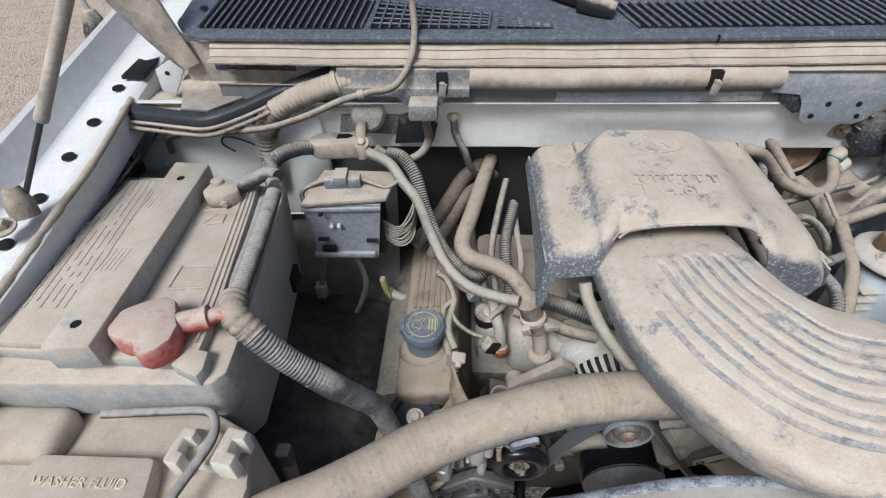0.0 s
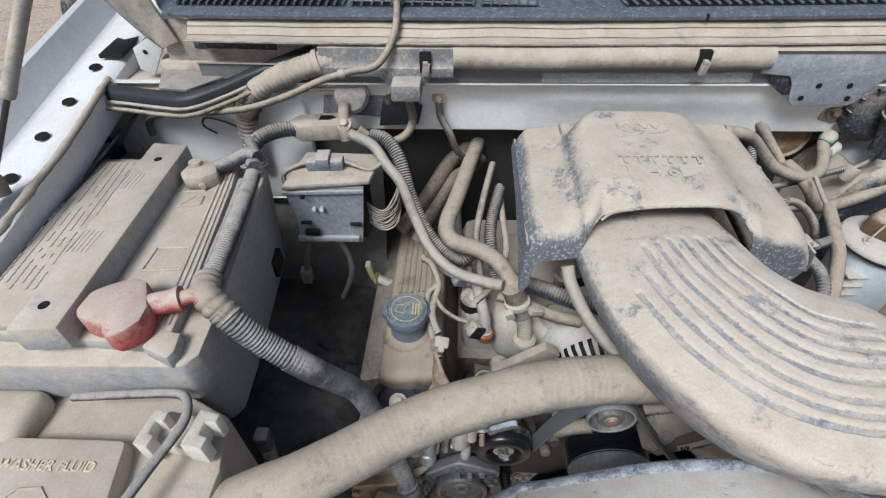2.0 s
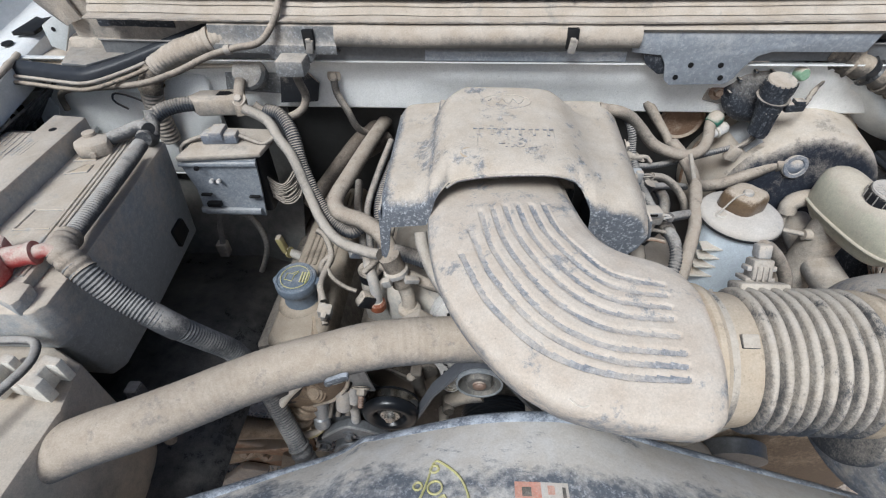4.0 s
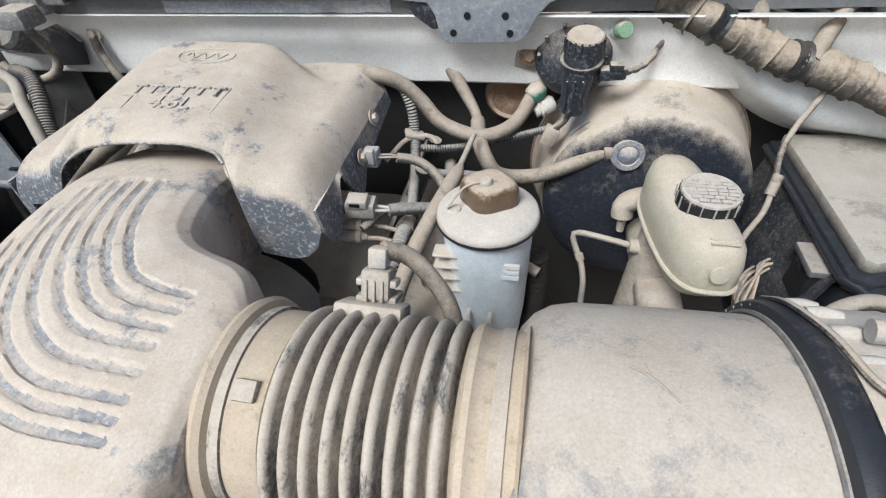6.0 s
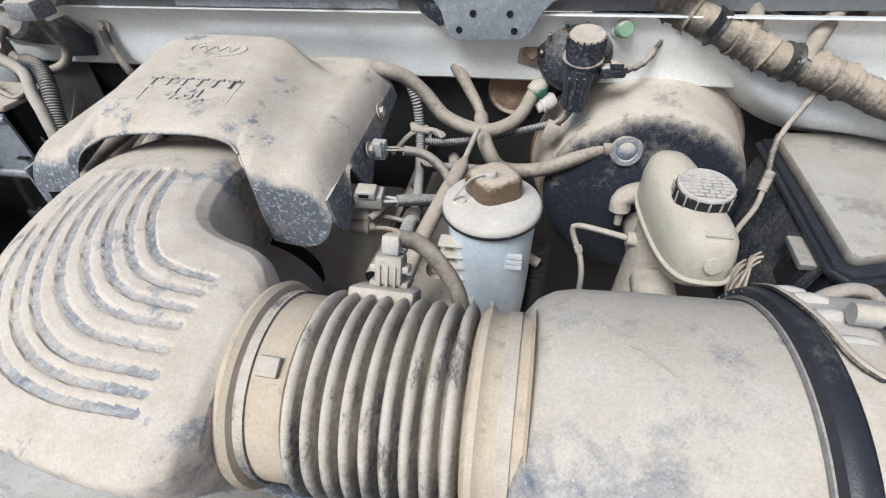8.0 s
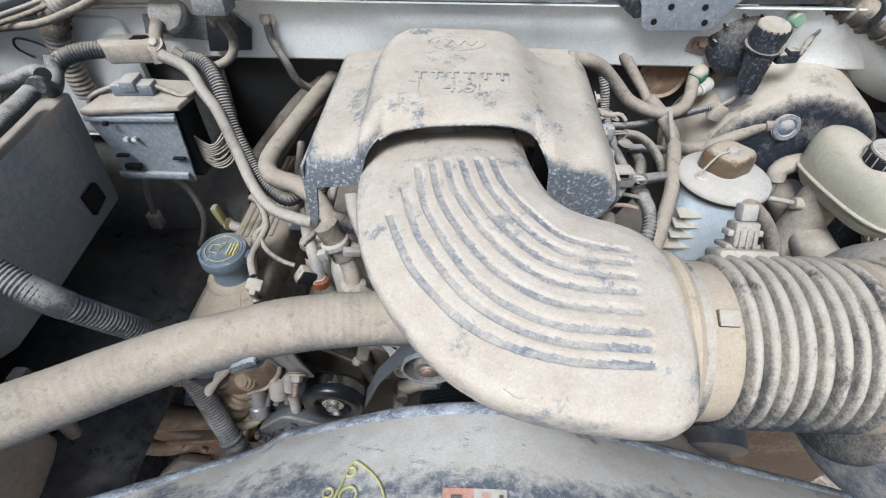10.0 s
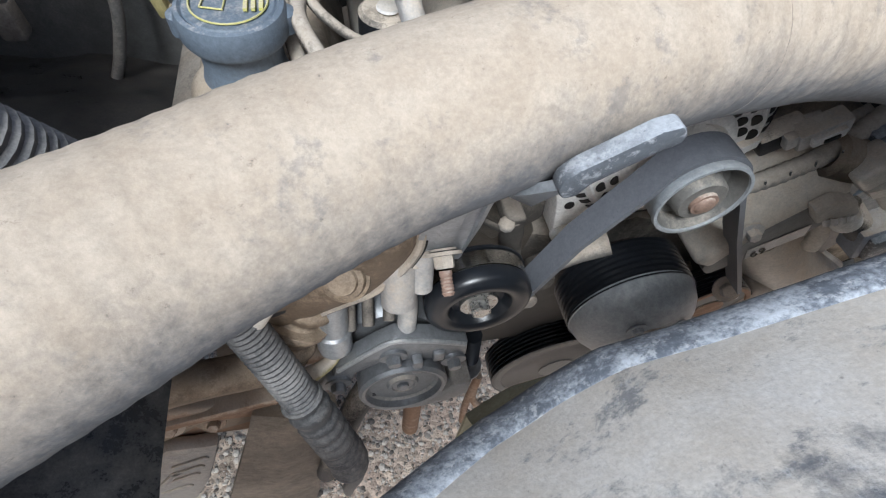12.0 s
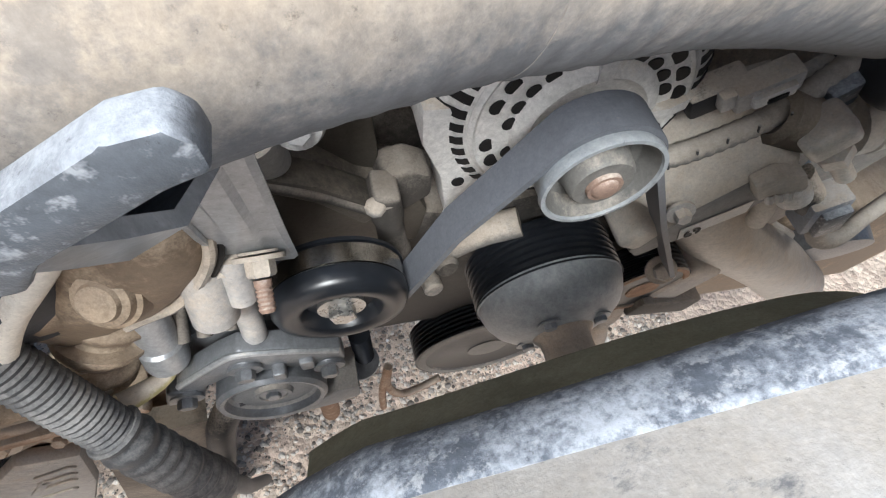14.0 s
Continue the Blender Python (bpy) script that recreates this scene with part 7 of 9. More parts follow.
    rim = part("cup_pulley", lathe([(0.003, 0.0325), (-0.003, 0.0340), (-0.004, 0.0370), (-0.001, 0.0395), (0.017, 0.0395), (0.020, 0.0375), (0.020, 0.02)], pc, (0, 1, -0.10), 64, False), "grey_alloy", comp, "grey cupped pulley")
    part("web", lathe([(0.003, 0.0325), (0.005, 0.0300), (0.0045, 0.0145), (0.001, 0.0130), (0.001, 0.0105), (0.003, 0.0095), (0.003, 0.0)], pc, (0, 1, -0.10), 56, False), "shade_grey", rim)
    part("hub_bolt", bolt((pc[0], pc[1] + 0.003, pc[2]), (0, -1, 0.1), 0.0055, 0.004), "grey_alloy", rim)
    for x, z in ((-0.003, 0.666), (0.049, 0.640), (-0.050, 0.628)):
        part("bolt_flange", lathe([(0, 0.0105), (0.002, 0.0100), (0.0025, 0)], (x, 0.4925, z), (0, -1, -0.05), 24), "grey_alloy", comp)
        part("bolt", bolt((x, 0.491, z), (0, -1, -0.05), 0.0064, 0.008), "grey_alloy", comp)
    guard = part("guard", slab([(-0.004, 0.560), (0.020, 0.556), (0.050, 0.562), (0.068, 0.575), (0.068, 0.605), (0.050, 0.603), (0.043, 0.592), (0.026, 0.574), (0.008, 0.569)], 0.480, 0.514, "y", 0.002), "shade_grey", comp)
    for k in range(8):
        part("hole", lathe([(0, 0.0036), (0.0006, 0.0034), (0.0006, 0)], (0.012 + 0.0066 * k, 0.487 + 0.012 * (k % 2), 0.5725 + 0.0042 * max(0, k - 1.5)), (-0.35, 0, 1), 10), "deep", guard)
    part("spring", conduit([(0.073, 0.512, 0.635), (0.076, 0.510, 0.585)], 0.0085, 0.0045, 0.0024, 14), "gloss_black", comp)
    part("spring_cup", lathe([(0, 0.016), (0.003, 0.0165), (0.008, 0.012), (0.010, 0)], (0.072, 0.508, 0.578), (0, 0.1, -1), 24), "grey_alloy", comp)
    # the pale lug: two drilled ears on one web
    down = (-0.03, -0.40, -0.92)
    lug = part("lug", lathe([(0.0, 0.0108), (-0.0015, 0.0118), (-0.034, 0.0122), (-0.044, 0.009), (-0.046, 0)], (0.0010, 0.494, 0.745), down, 28, False), "alloy", comp, "pale machined lug")
    part("lug_face", lathe([(0.0, 0.0108), (0.0004, 0.0075), (-0.0015, 0.0065), (-0.008, 0.006), (-0.008, 0)], (0.0010, 0.494, 0.745), down, 28, False), "alloy", lug)
    part("hole", lathe([(0, 0.0060), (0.001, 0)], (0.0012, 0.4963, 0.7502), down, 18), "deep", lug)
    part("ear", lathe([(0.0, 0.0), (0.0, 0.0062), (-0.001, 0.0072), (-0.030, 0.0085), (-0.034, 0)], (0.0165, 0.497, 0.756), down, 24, False), "alloy", lug)
    part("ear_hole", lathe([(0, 0.0036), (0.0006, 0.0034), (0.0006, 0)], (0.0166, 0.4966, 0.7552), down, 14), "deep", lug)
    part("web", box((0.000, 0.502, 0.742), (0.020, 0.520, 0.775), 0.004, 3), "alloy", lug)
    part("leg", tube([(0.008, 0.510, 0.745), (0.010, 0.507, 0.715), (0.009, 0.503, 0.690)], 0.0075, 14), "alloy", lug)
    part("neck", lathe([(0, 0.0), (0, 0.0125), (0.004, 0.0135), (0.018, 0.0135), (0.02, 0.0115), (0.05, 0.012)], (-0.047, 0.503, 0.672), (0.03, 0.3, 0.9), 24, False), "alloy_worn", comp)

    man = thing("coolant_outlet", (-0.03, 0.53, 0.8), "tan dust-caked cast coolant outlet with bolted flange", "coolant outlet")
    seam = smooth_path([(0.013, 0.520, 0.845), (0.013, 0.506, 0.822), (0.011, 0.500, 0.803), (0.000, 0.499, 0.781), (-0.016, 0.500, 0.760), (-0.032, 0.503, 0.746), (-0.050, 0.508, 0.728), (-0.068, 0.513, 0.708)], 0.004)
    swell = ((0.0, 0.0, 0.0), (-0.005, -0.006, 0.003), (-0.013, -0.009, 0.010), (-0.024, -0.007, 0.020), (-0.034, 0.002, 0.029), (-0.042, 0.016, 0.034), (-0.048, 0.034, 0.034))
    part("body", sheet([[Vector(p) + Vector(d) * (1 + 0.12 * noise.noise((p[0] * 40, p[2] * 40, 2))) for p in seam] for d in swell], 0.004), "mud", man, angle=70)
    part("flange", sweep([Vector(p) + Vector((0.002, -0.001, -0.002)) for p in seam], 0.0030, 8), "tan", man)
    part("gasket", sweep([Vector(p) + Vector((0.0050, 0.002, -0.006)) for p in seam], 0.0022, 8), "deep", man)
    part("lower_half", sheet([[Vector(p) + Vector(d) for p in seam] for d in ((0.004, 0.003, -0.008), (0.002, 0.012, -0.020), (-0.006, 0.026, -0.034))], 0.004), "grime", man, angle=70)
    part("boss", lathe([(0.0, 0.0), (0.0, 0.0085), (0.002, 0.0095), (0.003, 0.0125), (0.006, 0.0135), (0.007, 0.0155), (0.020, 0.0165), (0.03, 0.012)], (-0.034, 0.488, 0.792), (0.25, 0.75, -0.62), 32), "mud", man)
    part("crossbar", tube([(-0.14, 0.515, 0.752), (-0.10, 0.512, 0.756), (-0.05, 0.518, 0.760)], lambda s, w: 0.0165 - 0.002 * math.sin(s * 70), 18), "mud", man)
    low = thing("coolant_elbow", (-0.08, 0.51, 0.70), "tan ribbed lower coolant elbow", "pipe")
    part("elbow", tube([(-0.05, 0.53, 0.735), (-0.066, 0.520, 0.715), (-0.078, 0.512, 0.695), (-0.088, 0.508, 0.67)], lambda s, w: 0.021 + 0.003 * math.sin(s * 320), 22, 0.002), "mud", low)
    part("flange", lathe([(0, 0.020), (0.001, 0.026), (0.005, 0.026), (0.006, 0.02)], (-0.070, 0.517, 0.708), (-0.5, -0.3, -0.8), 28), "mud", low)
    tip = thing("pipe_stub", (-0.08, 0.49, 0.75), "worn pale steel pipe end", "pipe")
    part("stub", tube([(-0.030, 0.502, 0.832), (-0.045, 0.499, 0.810), (-0.072, 0.494, 0.780), (-0.092, 0.490, 0.750)], 0.0062, 14), "clip", tip)
    pipe = thing("drain_tube", (-0.05, 0.50, 0.67), "dull yellow plastic drain tube", "tube")
    part("tube", tube([(-0.044, 0.503, 0.672), (-0.052, 0.496, 0.664), (-0.062, 0.488, 0.668), (-0.074, 0.480, 0.674)], lambda s, w: 0.0045 + 0.003 * s / w, 12), "oldpipe", pipe)
    part("spring", conduit([(-0.082, 0.500, 0.70), (-0.083, 0.492, 0.665)], 0.0055, 0.0025, 0.001, 12), "alloy_dirty", pipe)
    frm = thing("frame_bracket", (-0.1, 0.5, 0.5), "rusty brown frame bracket with a bolt", "frame")
    part("upright", sheet([[(-0.128, 0.512, 0.575), (-0.095, 0.505, 0.570), (-0.058, 0.508, 0.560)], [(-0.152, 0.505, 0.50), (-0.115, 0.498, 0.49), (-0.078, 0.502, 0.48)], [(-0.226, 0.500, 0.27), (-0.17, 0.492, 0.25), (-0.115, 0.497, 0.24)], [(-0.29, 0.500, 0.03), (-0.225, 0.492, 0.03), (-0.16, 0.497, 0.03)]], 0.020), "rocker", frm)
    part("beam", tube([(-0.26, 0.505, 0.650), (-0.19, 0.507, 0.640), (-0.13, 0.515, 0.625), (-0.09, 0.53, 0.610)], lambda s, w: 0.019 + 0.003 * math.sin(s * 40), 18), "mud", frm)
    part("lower_beam", box((-0.245, 0.500, 0.555), (-0.115, 0.530, 0.590), 0.006, 3, turn=turn(0, 10, 0)), "rust", frm)
    part("hole", lathe([(0, 0.006), (0.001, 0.0055), (0.001, 0)], (-0.222, 0.4992, 0.560), (0, -1, 0), 16), "deep", frm)
    part("cheek", slab([(-0.225, 0.575), (-0.15, 0.600), (-0.085, 0.615), (-0.082, 0.55), (-0.12, 0.49), (-0.16, 0.465), (-0.23, 0.475)], 0.516, 0.522, "y", 0.002), "rust", frm)
    part("fold", box((-0.225, 0.495, 0.575), (-0.085, 0.525, 0.588), 0.003, turn=turn(0, -13, 0)), "rust", frm)
    part("gusset", slab([(-0.20, 0.56), (-0.13, 0.575), (-0.14, 0.52), (-0.19, 0.505)], 0.506, 0.512, "y", 0.002), "mud", frm)
    for x, z, q in ((-0.212, 0.545, 0.008), (-0.175, 0.535, 0.006), (-0.115, 0.565, 0.007)):
        part("bolt", bolt((x, 0.508, z), (0, -1, 0.5), q, 0.010), "rust", frm)
    part("arm", tube([(-0.34, 0.53, 0.47), (-0.25, 0.52, 0.50), (-0.17, 0.53, 0.54), (-0.10, 0.545, 0.60)], 0.015, 14), "mud", frm)
    part("tie", tube([(-0.085, 0.47, 0.40), (-0.065, 0.475, 0.48), (-0.045, 0.482, 0.56), (-0.02, 0.50, 0.60)], 0.012, 14), "dark", frm)
    part("tie", tube([(-0.050, 0.440, 0.575), (-0.046, 0.442, 0.50), (-0.06, 0.45, 0.40), (-0.07, 0.47, 0.25)], 0.0075, 12), "sleeve", frm)
    shell = thing("cast_shield", (-0.26, 0.5, 0.40), "dusty grey shield with embossed bars", "shield")
    part("shell", slab([(-0.185, 0.482), (-0.235, 0.492), (-0.31, 0.40), (-0.40, 0.22), (-0.30, 0.20), (-0.235, 0.34)], 0.498, 0.515, "y", 0.006), "alloy_dirty", shell)
    for x, z in ((-0.225, 0.445), (-0.238, 0.415), (-0.252, 0.385), (-0.275, 0.335)):
        part("embossed_bar", box((x - 0.022, 0.4955, z - 0.004), (x + 0.022, 0.4985, z + 0.004), 0.001, turn=turn(0, -25, 0)), "alloy_dirty", shell)
    part("embossed_bar", box((-0.272, 0.4955, 0.35), (-0.264, 0.4985, 0.42), 0.001, turn=turn(0, 35, 0)), "alloy_dirty", shell)
    tyre = thing("road_wheel", (-0.36, 0.5, 0.38), "dark road wheel behind the liner", "wheel")
    part("tyre", lathe([(-0.10, 0.24), (-0.11, 0.33), (-0.09, 0.365), (0.09, 0.365), (0.11, 0.33), (0.10, 0.24)], (-0.62, 0.62, 0.37), (1, 0, 0), 64), "liner", tyre)
    part("rim", lathe([(-0.09, 0.0), (-0.06, 0.15), (-0.10, 0.235), (0.10, 0.235), (0.09, 0.2), (0.02, 0.0)], (-0.62, 0.62, 0.37), (1, 0, 0), 48), "dark", tyre)
    cross = thing("crossmember", (0.1, 0.6, 0.35), "rusty steel crossmember under the engine", "frame")
    part("beam", tube([(-0.25, 0.70, 0.28), (0.0, 0.70, 0.25), (0.25, 0.70, 0.25), (0.6, 0.70, 0.28)], 0.03, 16), "rust", cross)
    part("link", tube([(0.035, 0.545, 0.52), (0.030, 0.535, 0.42), (0.028, 0.53, 0.30)], 0.012, 14), "rust", cross)
    part("hook", tube([(0.10, 0.52, 0.50), (0.10, 0.515, 0.44), (0.115, 0.51, 0.41), (0.14, 0.515, 0.40), (0.165, 0.52, 0.41)], 0.0045, 10), "rust", cross)
    part("hook", tube([(0.10, 0.52, 0.50), (0.094, 0.515, 0.42), (0.095, 0.51, 0.36)], 0.0045, 10), "rust", cross)
    part("link", tube([(0.335, 0.58, 0.60), (0.345, 0.53, 0.52), (0.35, 0.52, 0.40), (0.352, 0.52, 0.2)], lambda s, w: 0.014 + 0.004 * math.sin(s * 90), 14), "tan", cross)

    right = thing("steering_pump", (0.36, 0.56, 0.72), "dusty tan cast pump body with grey front shield", "pump")
    outline = [(0.288, 0.705), (0.301, 0.722), (0.337, 0.763), (0.361, 0.776), (0.373, 0.760), (0.380, 0.735), (0.364, 0.715), (0.330, 0.688), (0.300, 0.668), (0.288, 0.680)]
    part("shield", slab(outline, 0.522, 0.535, "y", 0.003), "shade_grey", right, "scuffed dark grey shield")
    top = [[(0.296, 0.521, 0.719), (0.337, 0.521, 0.765), (0.362, 0.521, 0.779)], [(0.288, 0.530, 0.739), (0.335, 0.530, 0.777), (0.361, 0.531, 0.790)], [(0.275, 0.548, 0.760), (0.322, 0.552, 0.793), (0.352, 0.553, 0.803)], [(0.262, 0.575, 0.770), (0.318, 0.580, 0.803), (0.350, 0.580, 0.812)]]
    part("body", sheet(top, 0.03), "pale_cast", right)
    part("front_boss", box((0.276, 0.518, 0.690), (0.300, 0.56, 0.735), 0.006, 3, turn=turn(0, 25, 0)), "pale_cast", right)
    part("bolt", bolt((0.292, 0.517, 0.745), (-0.2, -1, 0.2), 0.0055, 0.008), "alloy", right)
    teeth = part("toothed_flange", slab([(0.332, 0.768), (0.344, 0.779), (0.366, 0.776), (0.382, 0.760), (0.376, 0.748), (0.356, 0.757), (0.348, 0.750)], 0.512, 0.524, "y", 0.002), "pale_cast", right)
    for k in range(4):
        x, z = 0.353 + 0.0075 * k, 0.752 + 0.0005 * k
        part("tooth", tube([(x, 0.513, z + 0.004), (x + 0.002, 0.509, z - 0.002)], 0.0028, 8), "alternator", teeth)
    part("bore", lathe([(0.0, 0.0), (0.004, 0.010), (0.006, 0.0165), (0.012, 0.018), (0.036, 0.0175), (0.04, 0.012)], (0.378, 0.536, 0.792), (-1, 0.25, 0.18), 28, False), "rocker", right)
    part("port", tube([(0.375, 0.535, 0.758), (0.388, 0.524, 0.745), (0.396, 0.520, 0.736)], lambda s, w: 0.009 + 0.003 * (1 if s > 0.6 * w else 0), 20), "alternator", right)
    part("stem", tube([(0.392, 0.535, 0.725), (0.402, 0.53, 0.705), (0.410, 0.53, 0.685)], 0.008, 16), "pale_cast", right)
    part("stem", tube([(0.415, 0.54, 0.728), (0.432, 0.535, 0.705)], 0.0065, 16), "alloy_dirty", right)
    tag = part("tag", sheet([[(0.318, 0.5208, 0.707), (0.361, 0.5208, 0.737)], [(0.325, 0.5208, 0.6915), (0.3665, 0.5208, 0.721)]], 0.0006), "paper", right)
    part("writing", words("69", (0.331, 0.5198, 0.7025), 0.014, turn(90, -35, 0), 0.0004), "ink", tag, smooth=False)
    part("lower_body", tube([(0.37, 0.565, 0.68), (0.43, 0.555, 0.625), (0.55, 0.55, 0.54), (0.70, 0.55, 0.42)], lambda s, w: 0.034 + 0.006 * s / w, 26), "pale_cast", right)
    rail = thing("frame_rail", (0.65, 0.62, 0.45), "dust-caked steel frame rail below the pump", "frame")
    part("rail", box((0.455, 0.578, 0.33), (0.95, 0.70, 0.575), 0.012, 3, turn=turn(0, 6, 0)), "mud", rail)
    part("plate", slab([(0.36, 0.655), (0.42, 0.675), (0.56, 0.585), (0.60, 0.53), (0.52, 0.50), (0.42, 0.575)], 0.552, 0.560, "y", 0.003), "pale_cast", rail)
    part("drum", lathe([(0, 0.0), (0, 0.03), (0.004, 0.05), (0.03, 0.052), (0.034, 0.045)], (0.66, 0.545, 0.52), (0.1, 1, 0.2), 40, False), "grey_alloy", rail)
    fit = thing("threaded_fitting", (0.41, 0.53, 0.77), "pale zinc fitting with a threaded stud", "fitting")
    q, w = Vector((0.378, 0.522, 0.789)), Vector((0.80, -0.10, -0.60)).normalized()
    part("elbow", box((0.352, 0.514, 0.786), (0.378, 0.540, 0.816), 0.005, 3, turn=turn(0, 35, 0)), "thread", fit)
    part("hex", lathe([(0, 0.0), (0, 0.0115), (0.012, 0.0115), (0.012, 0)], q, w, 6), "thread", fit)
    part("thread", lathe([(0.01, 0.0065)] + [(0.012 + 0.0016 * k, 0.0065 - 0.0008 * (k % 2)) for k in range(24)] + [(0.052, 0.0)], q, w, 18), "thread", fit)
    plug = thing("sensor_plug", (0.47, 0.52, 0.69), "blue-grey sensor plug with a pale wire", "connector")
    body = part("body", box((0.445, 0.515, 0.675), (0.477, 0.540, 0.722), 0.003, turn=turn(0, -28, 0)), "plug", plug)
    part("latch", box((0.452, 0.508, 0.680), (0.474, 0.517, 0.716), 0.002, turn=turn(0, -28, 0)), "hook", body)
    part("boot", tube([(0.425, 0.545, 0.725), (0.440, 0.535, 0.712), (0.452, 0.530, 0.702)], 0.013, 16), "black", plug)
    part("wire", tube([(0.480, 0.522, 0.672), (0.495, 0.515, 0.655), (0.52, 0.515, 0.652), (0.56, 0.53, 0.662), (0.62, 0.55, 0.68)], lambda s, w: 0.0095 - 0.002 * min(1, s / 0.05), 14), "pale", plug)
    c2 = thing("wiring_connector", (0.30, 0.56, 0.81), "long dark wiring connector with grey latch", "connector")
    lean = turn(0, -28, 0)
    body = part("body", box((0.276, 0.548, 0.804), (0.312, 0.566, 0.821), 0.003, turn=lean), "black", c2)
    part("cap", box((0.296, 0.540, 0.815), (0.333, 0.556, 0.832), 0.0025, turn=lean), "alloy", body)
    part("latch", box((0.303, 0.536, 0.820), (0.326, 0.542, 0.829), 0.0015, turn=lean), "alternator", body)
    part("slot", box((0.310, 0.535, 0.8225), (0.321, 0.5365, 0.8265), 0.0005, turn=lean), "deep", body)
    part("clip", box((0.288, 0.541, 0.810), (0.297, 0.549, 0.823), 0.002, turn=lean), "alloy", body)
    loom = thing("taped_loom", (0.32, 0.55, 0.79), "taped grey loom under the wiring connector", "wiring loom")
    part("loom", sweep(smooth_path([(0.262, 0.545, 0.765), (0.29, 0.543, 0.774), (0.315, 0.543, 0.786), (0.345, 0.546, 0.802), (0.39, 0.56, 0.83), (0.43, 0.57, 0.86)], 0.0015), lambda s, w: 0.0075 + 0.00035 * math.sin(s * 900), 16), "pale", loom)
    for s in range(5):
        x = 0.275 + 0.016 * s
        part("tape_edge", tube([(x, 0.5365, 0.772 + 0.55 * (x - 0.27)), (x + 0.005, 0.537, 0.764 + 0.55 * (x - 0.27))], 0.0008, 6), "cable", loom)
    blk = thing("valve_block", (0.39, 0.55, 0.81), "dark blue-grey valve block with pale top", "valve block")
    part("block", box((0.362, 0.545, 0.796), (0.400, 0.575, 0.818), 0.003, turn=turn(0, -25, 10)), "plug", blk)
    part("top", box((0.365, 0.541, 0.810), (0.404, 0.552, 0.826), 0.002, turn=turn(0, -25, 10)), "hook", blk)
    pipe2 = thing("return_hose", (0.45, 0.57, 0.78), "black hose loop beside the pump", "hose")
    part("hose", tube([(0.405, 0.57, 0.80), (0.428, 0.56, 0.785), (0.438, 0.555, 0.755), (0.430, 0.56, 0.72), (0.415, 0.57, 0.68)], 0.008, 14), "cap", pipe2)
    part("band", lathe([(0, 0.02), (0.001, 0.026), (0.012, 0.026), (0.013, 0.02)], (0.436, 0.552, 0.777), (0.9, 0.05, 0.25), 28), "pale_cast", pipe2)
    part("pipe", tube([(0.425, 0.553, 0.773), (0.48, 0.553, 0.785), (0.58, 0.562, 0.80)], 0.025, 22), "pale_cast", pipe2)
    sw = thing("pressure_switch", (0.42, 0.54, 0.58), "grey switch on a small bolt below the shield", "switch")
    part("stem", tube([(0.345, 0.522, 0.63), (0.375, 0.525, 0.605)], 0.004, 10), "alloy", sw)
    part("nut", bolt((0.345, 0.522, 0.632), (-0.3, -0.6, 0.5), 0.008, 0.008), "alloy_dirty", sw)
    part("body", box((0.38, 0.52, 0.545), (0.43, 0.56, 0.61), 0.008, 3, turn=turn(0, 25, 0)), "alloy_dirty", sw)
    part("skirt", box((0.36, 0.515, 0.515), (0.45, 0.57, 0.548), 0.004, turn=turn(0, 15, 0)), "grime", sw)


radiator_hose()
shroud()
engine_front()
compressor_side()

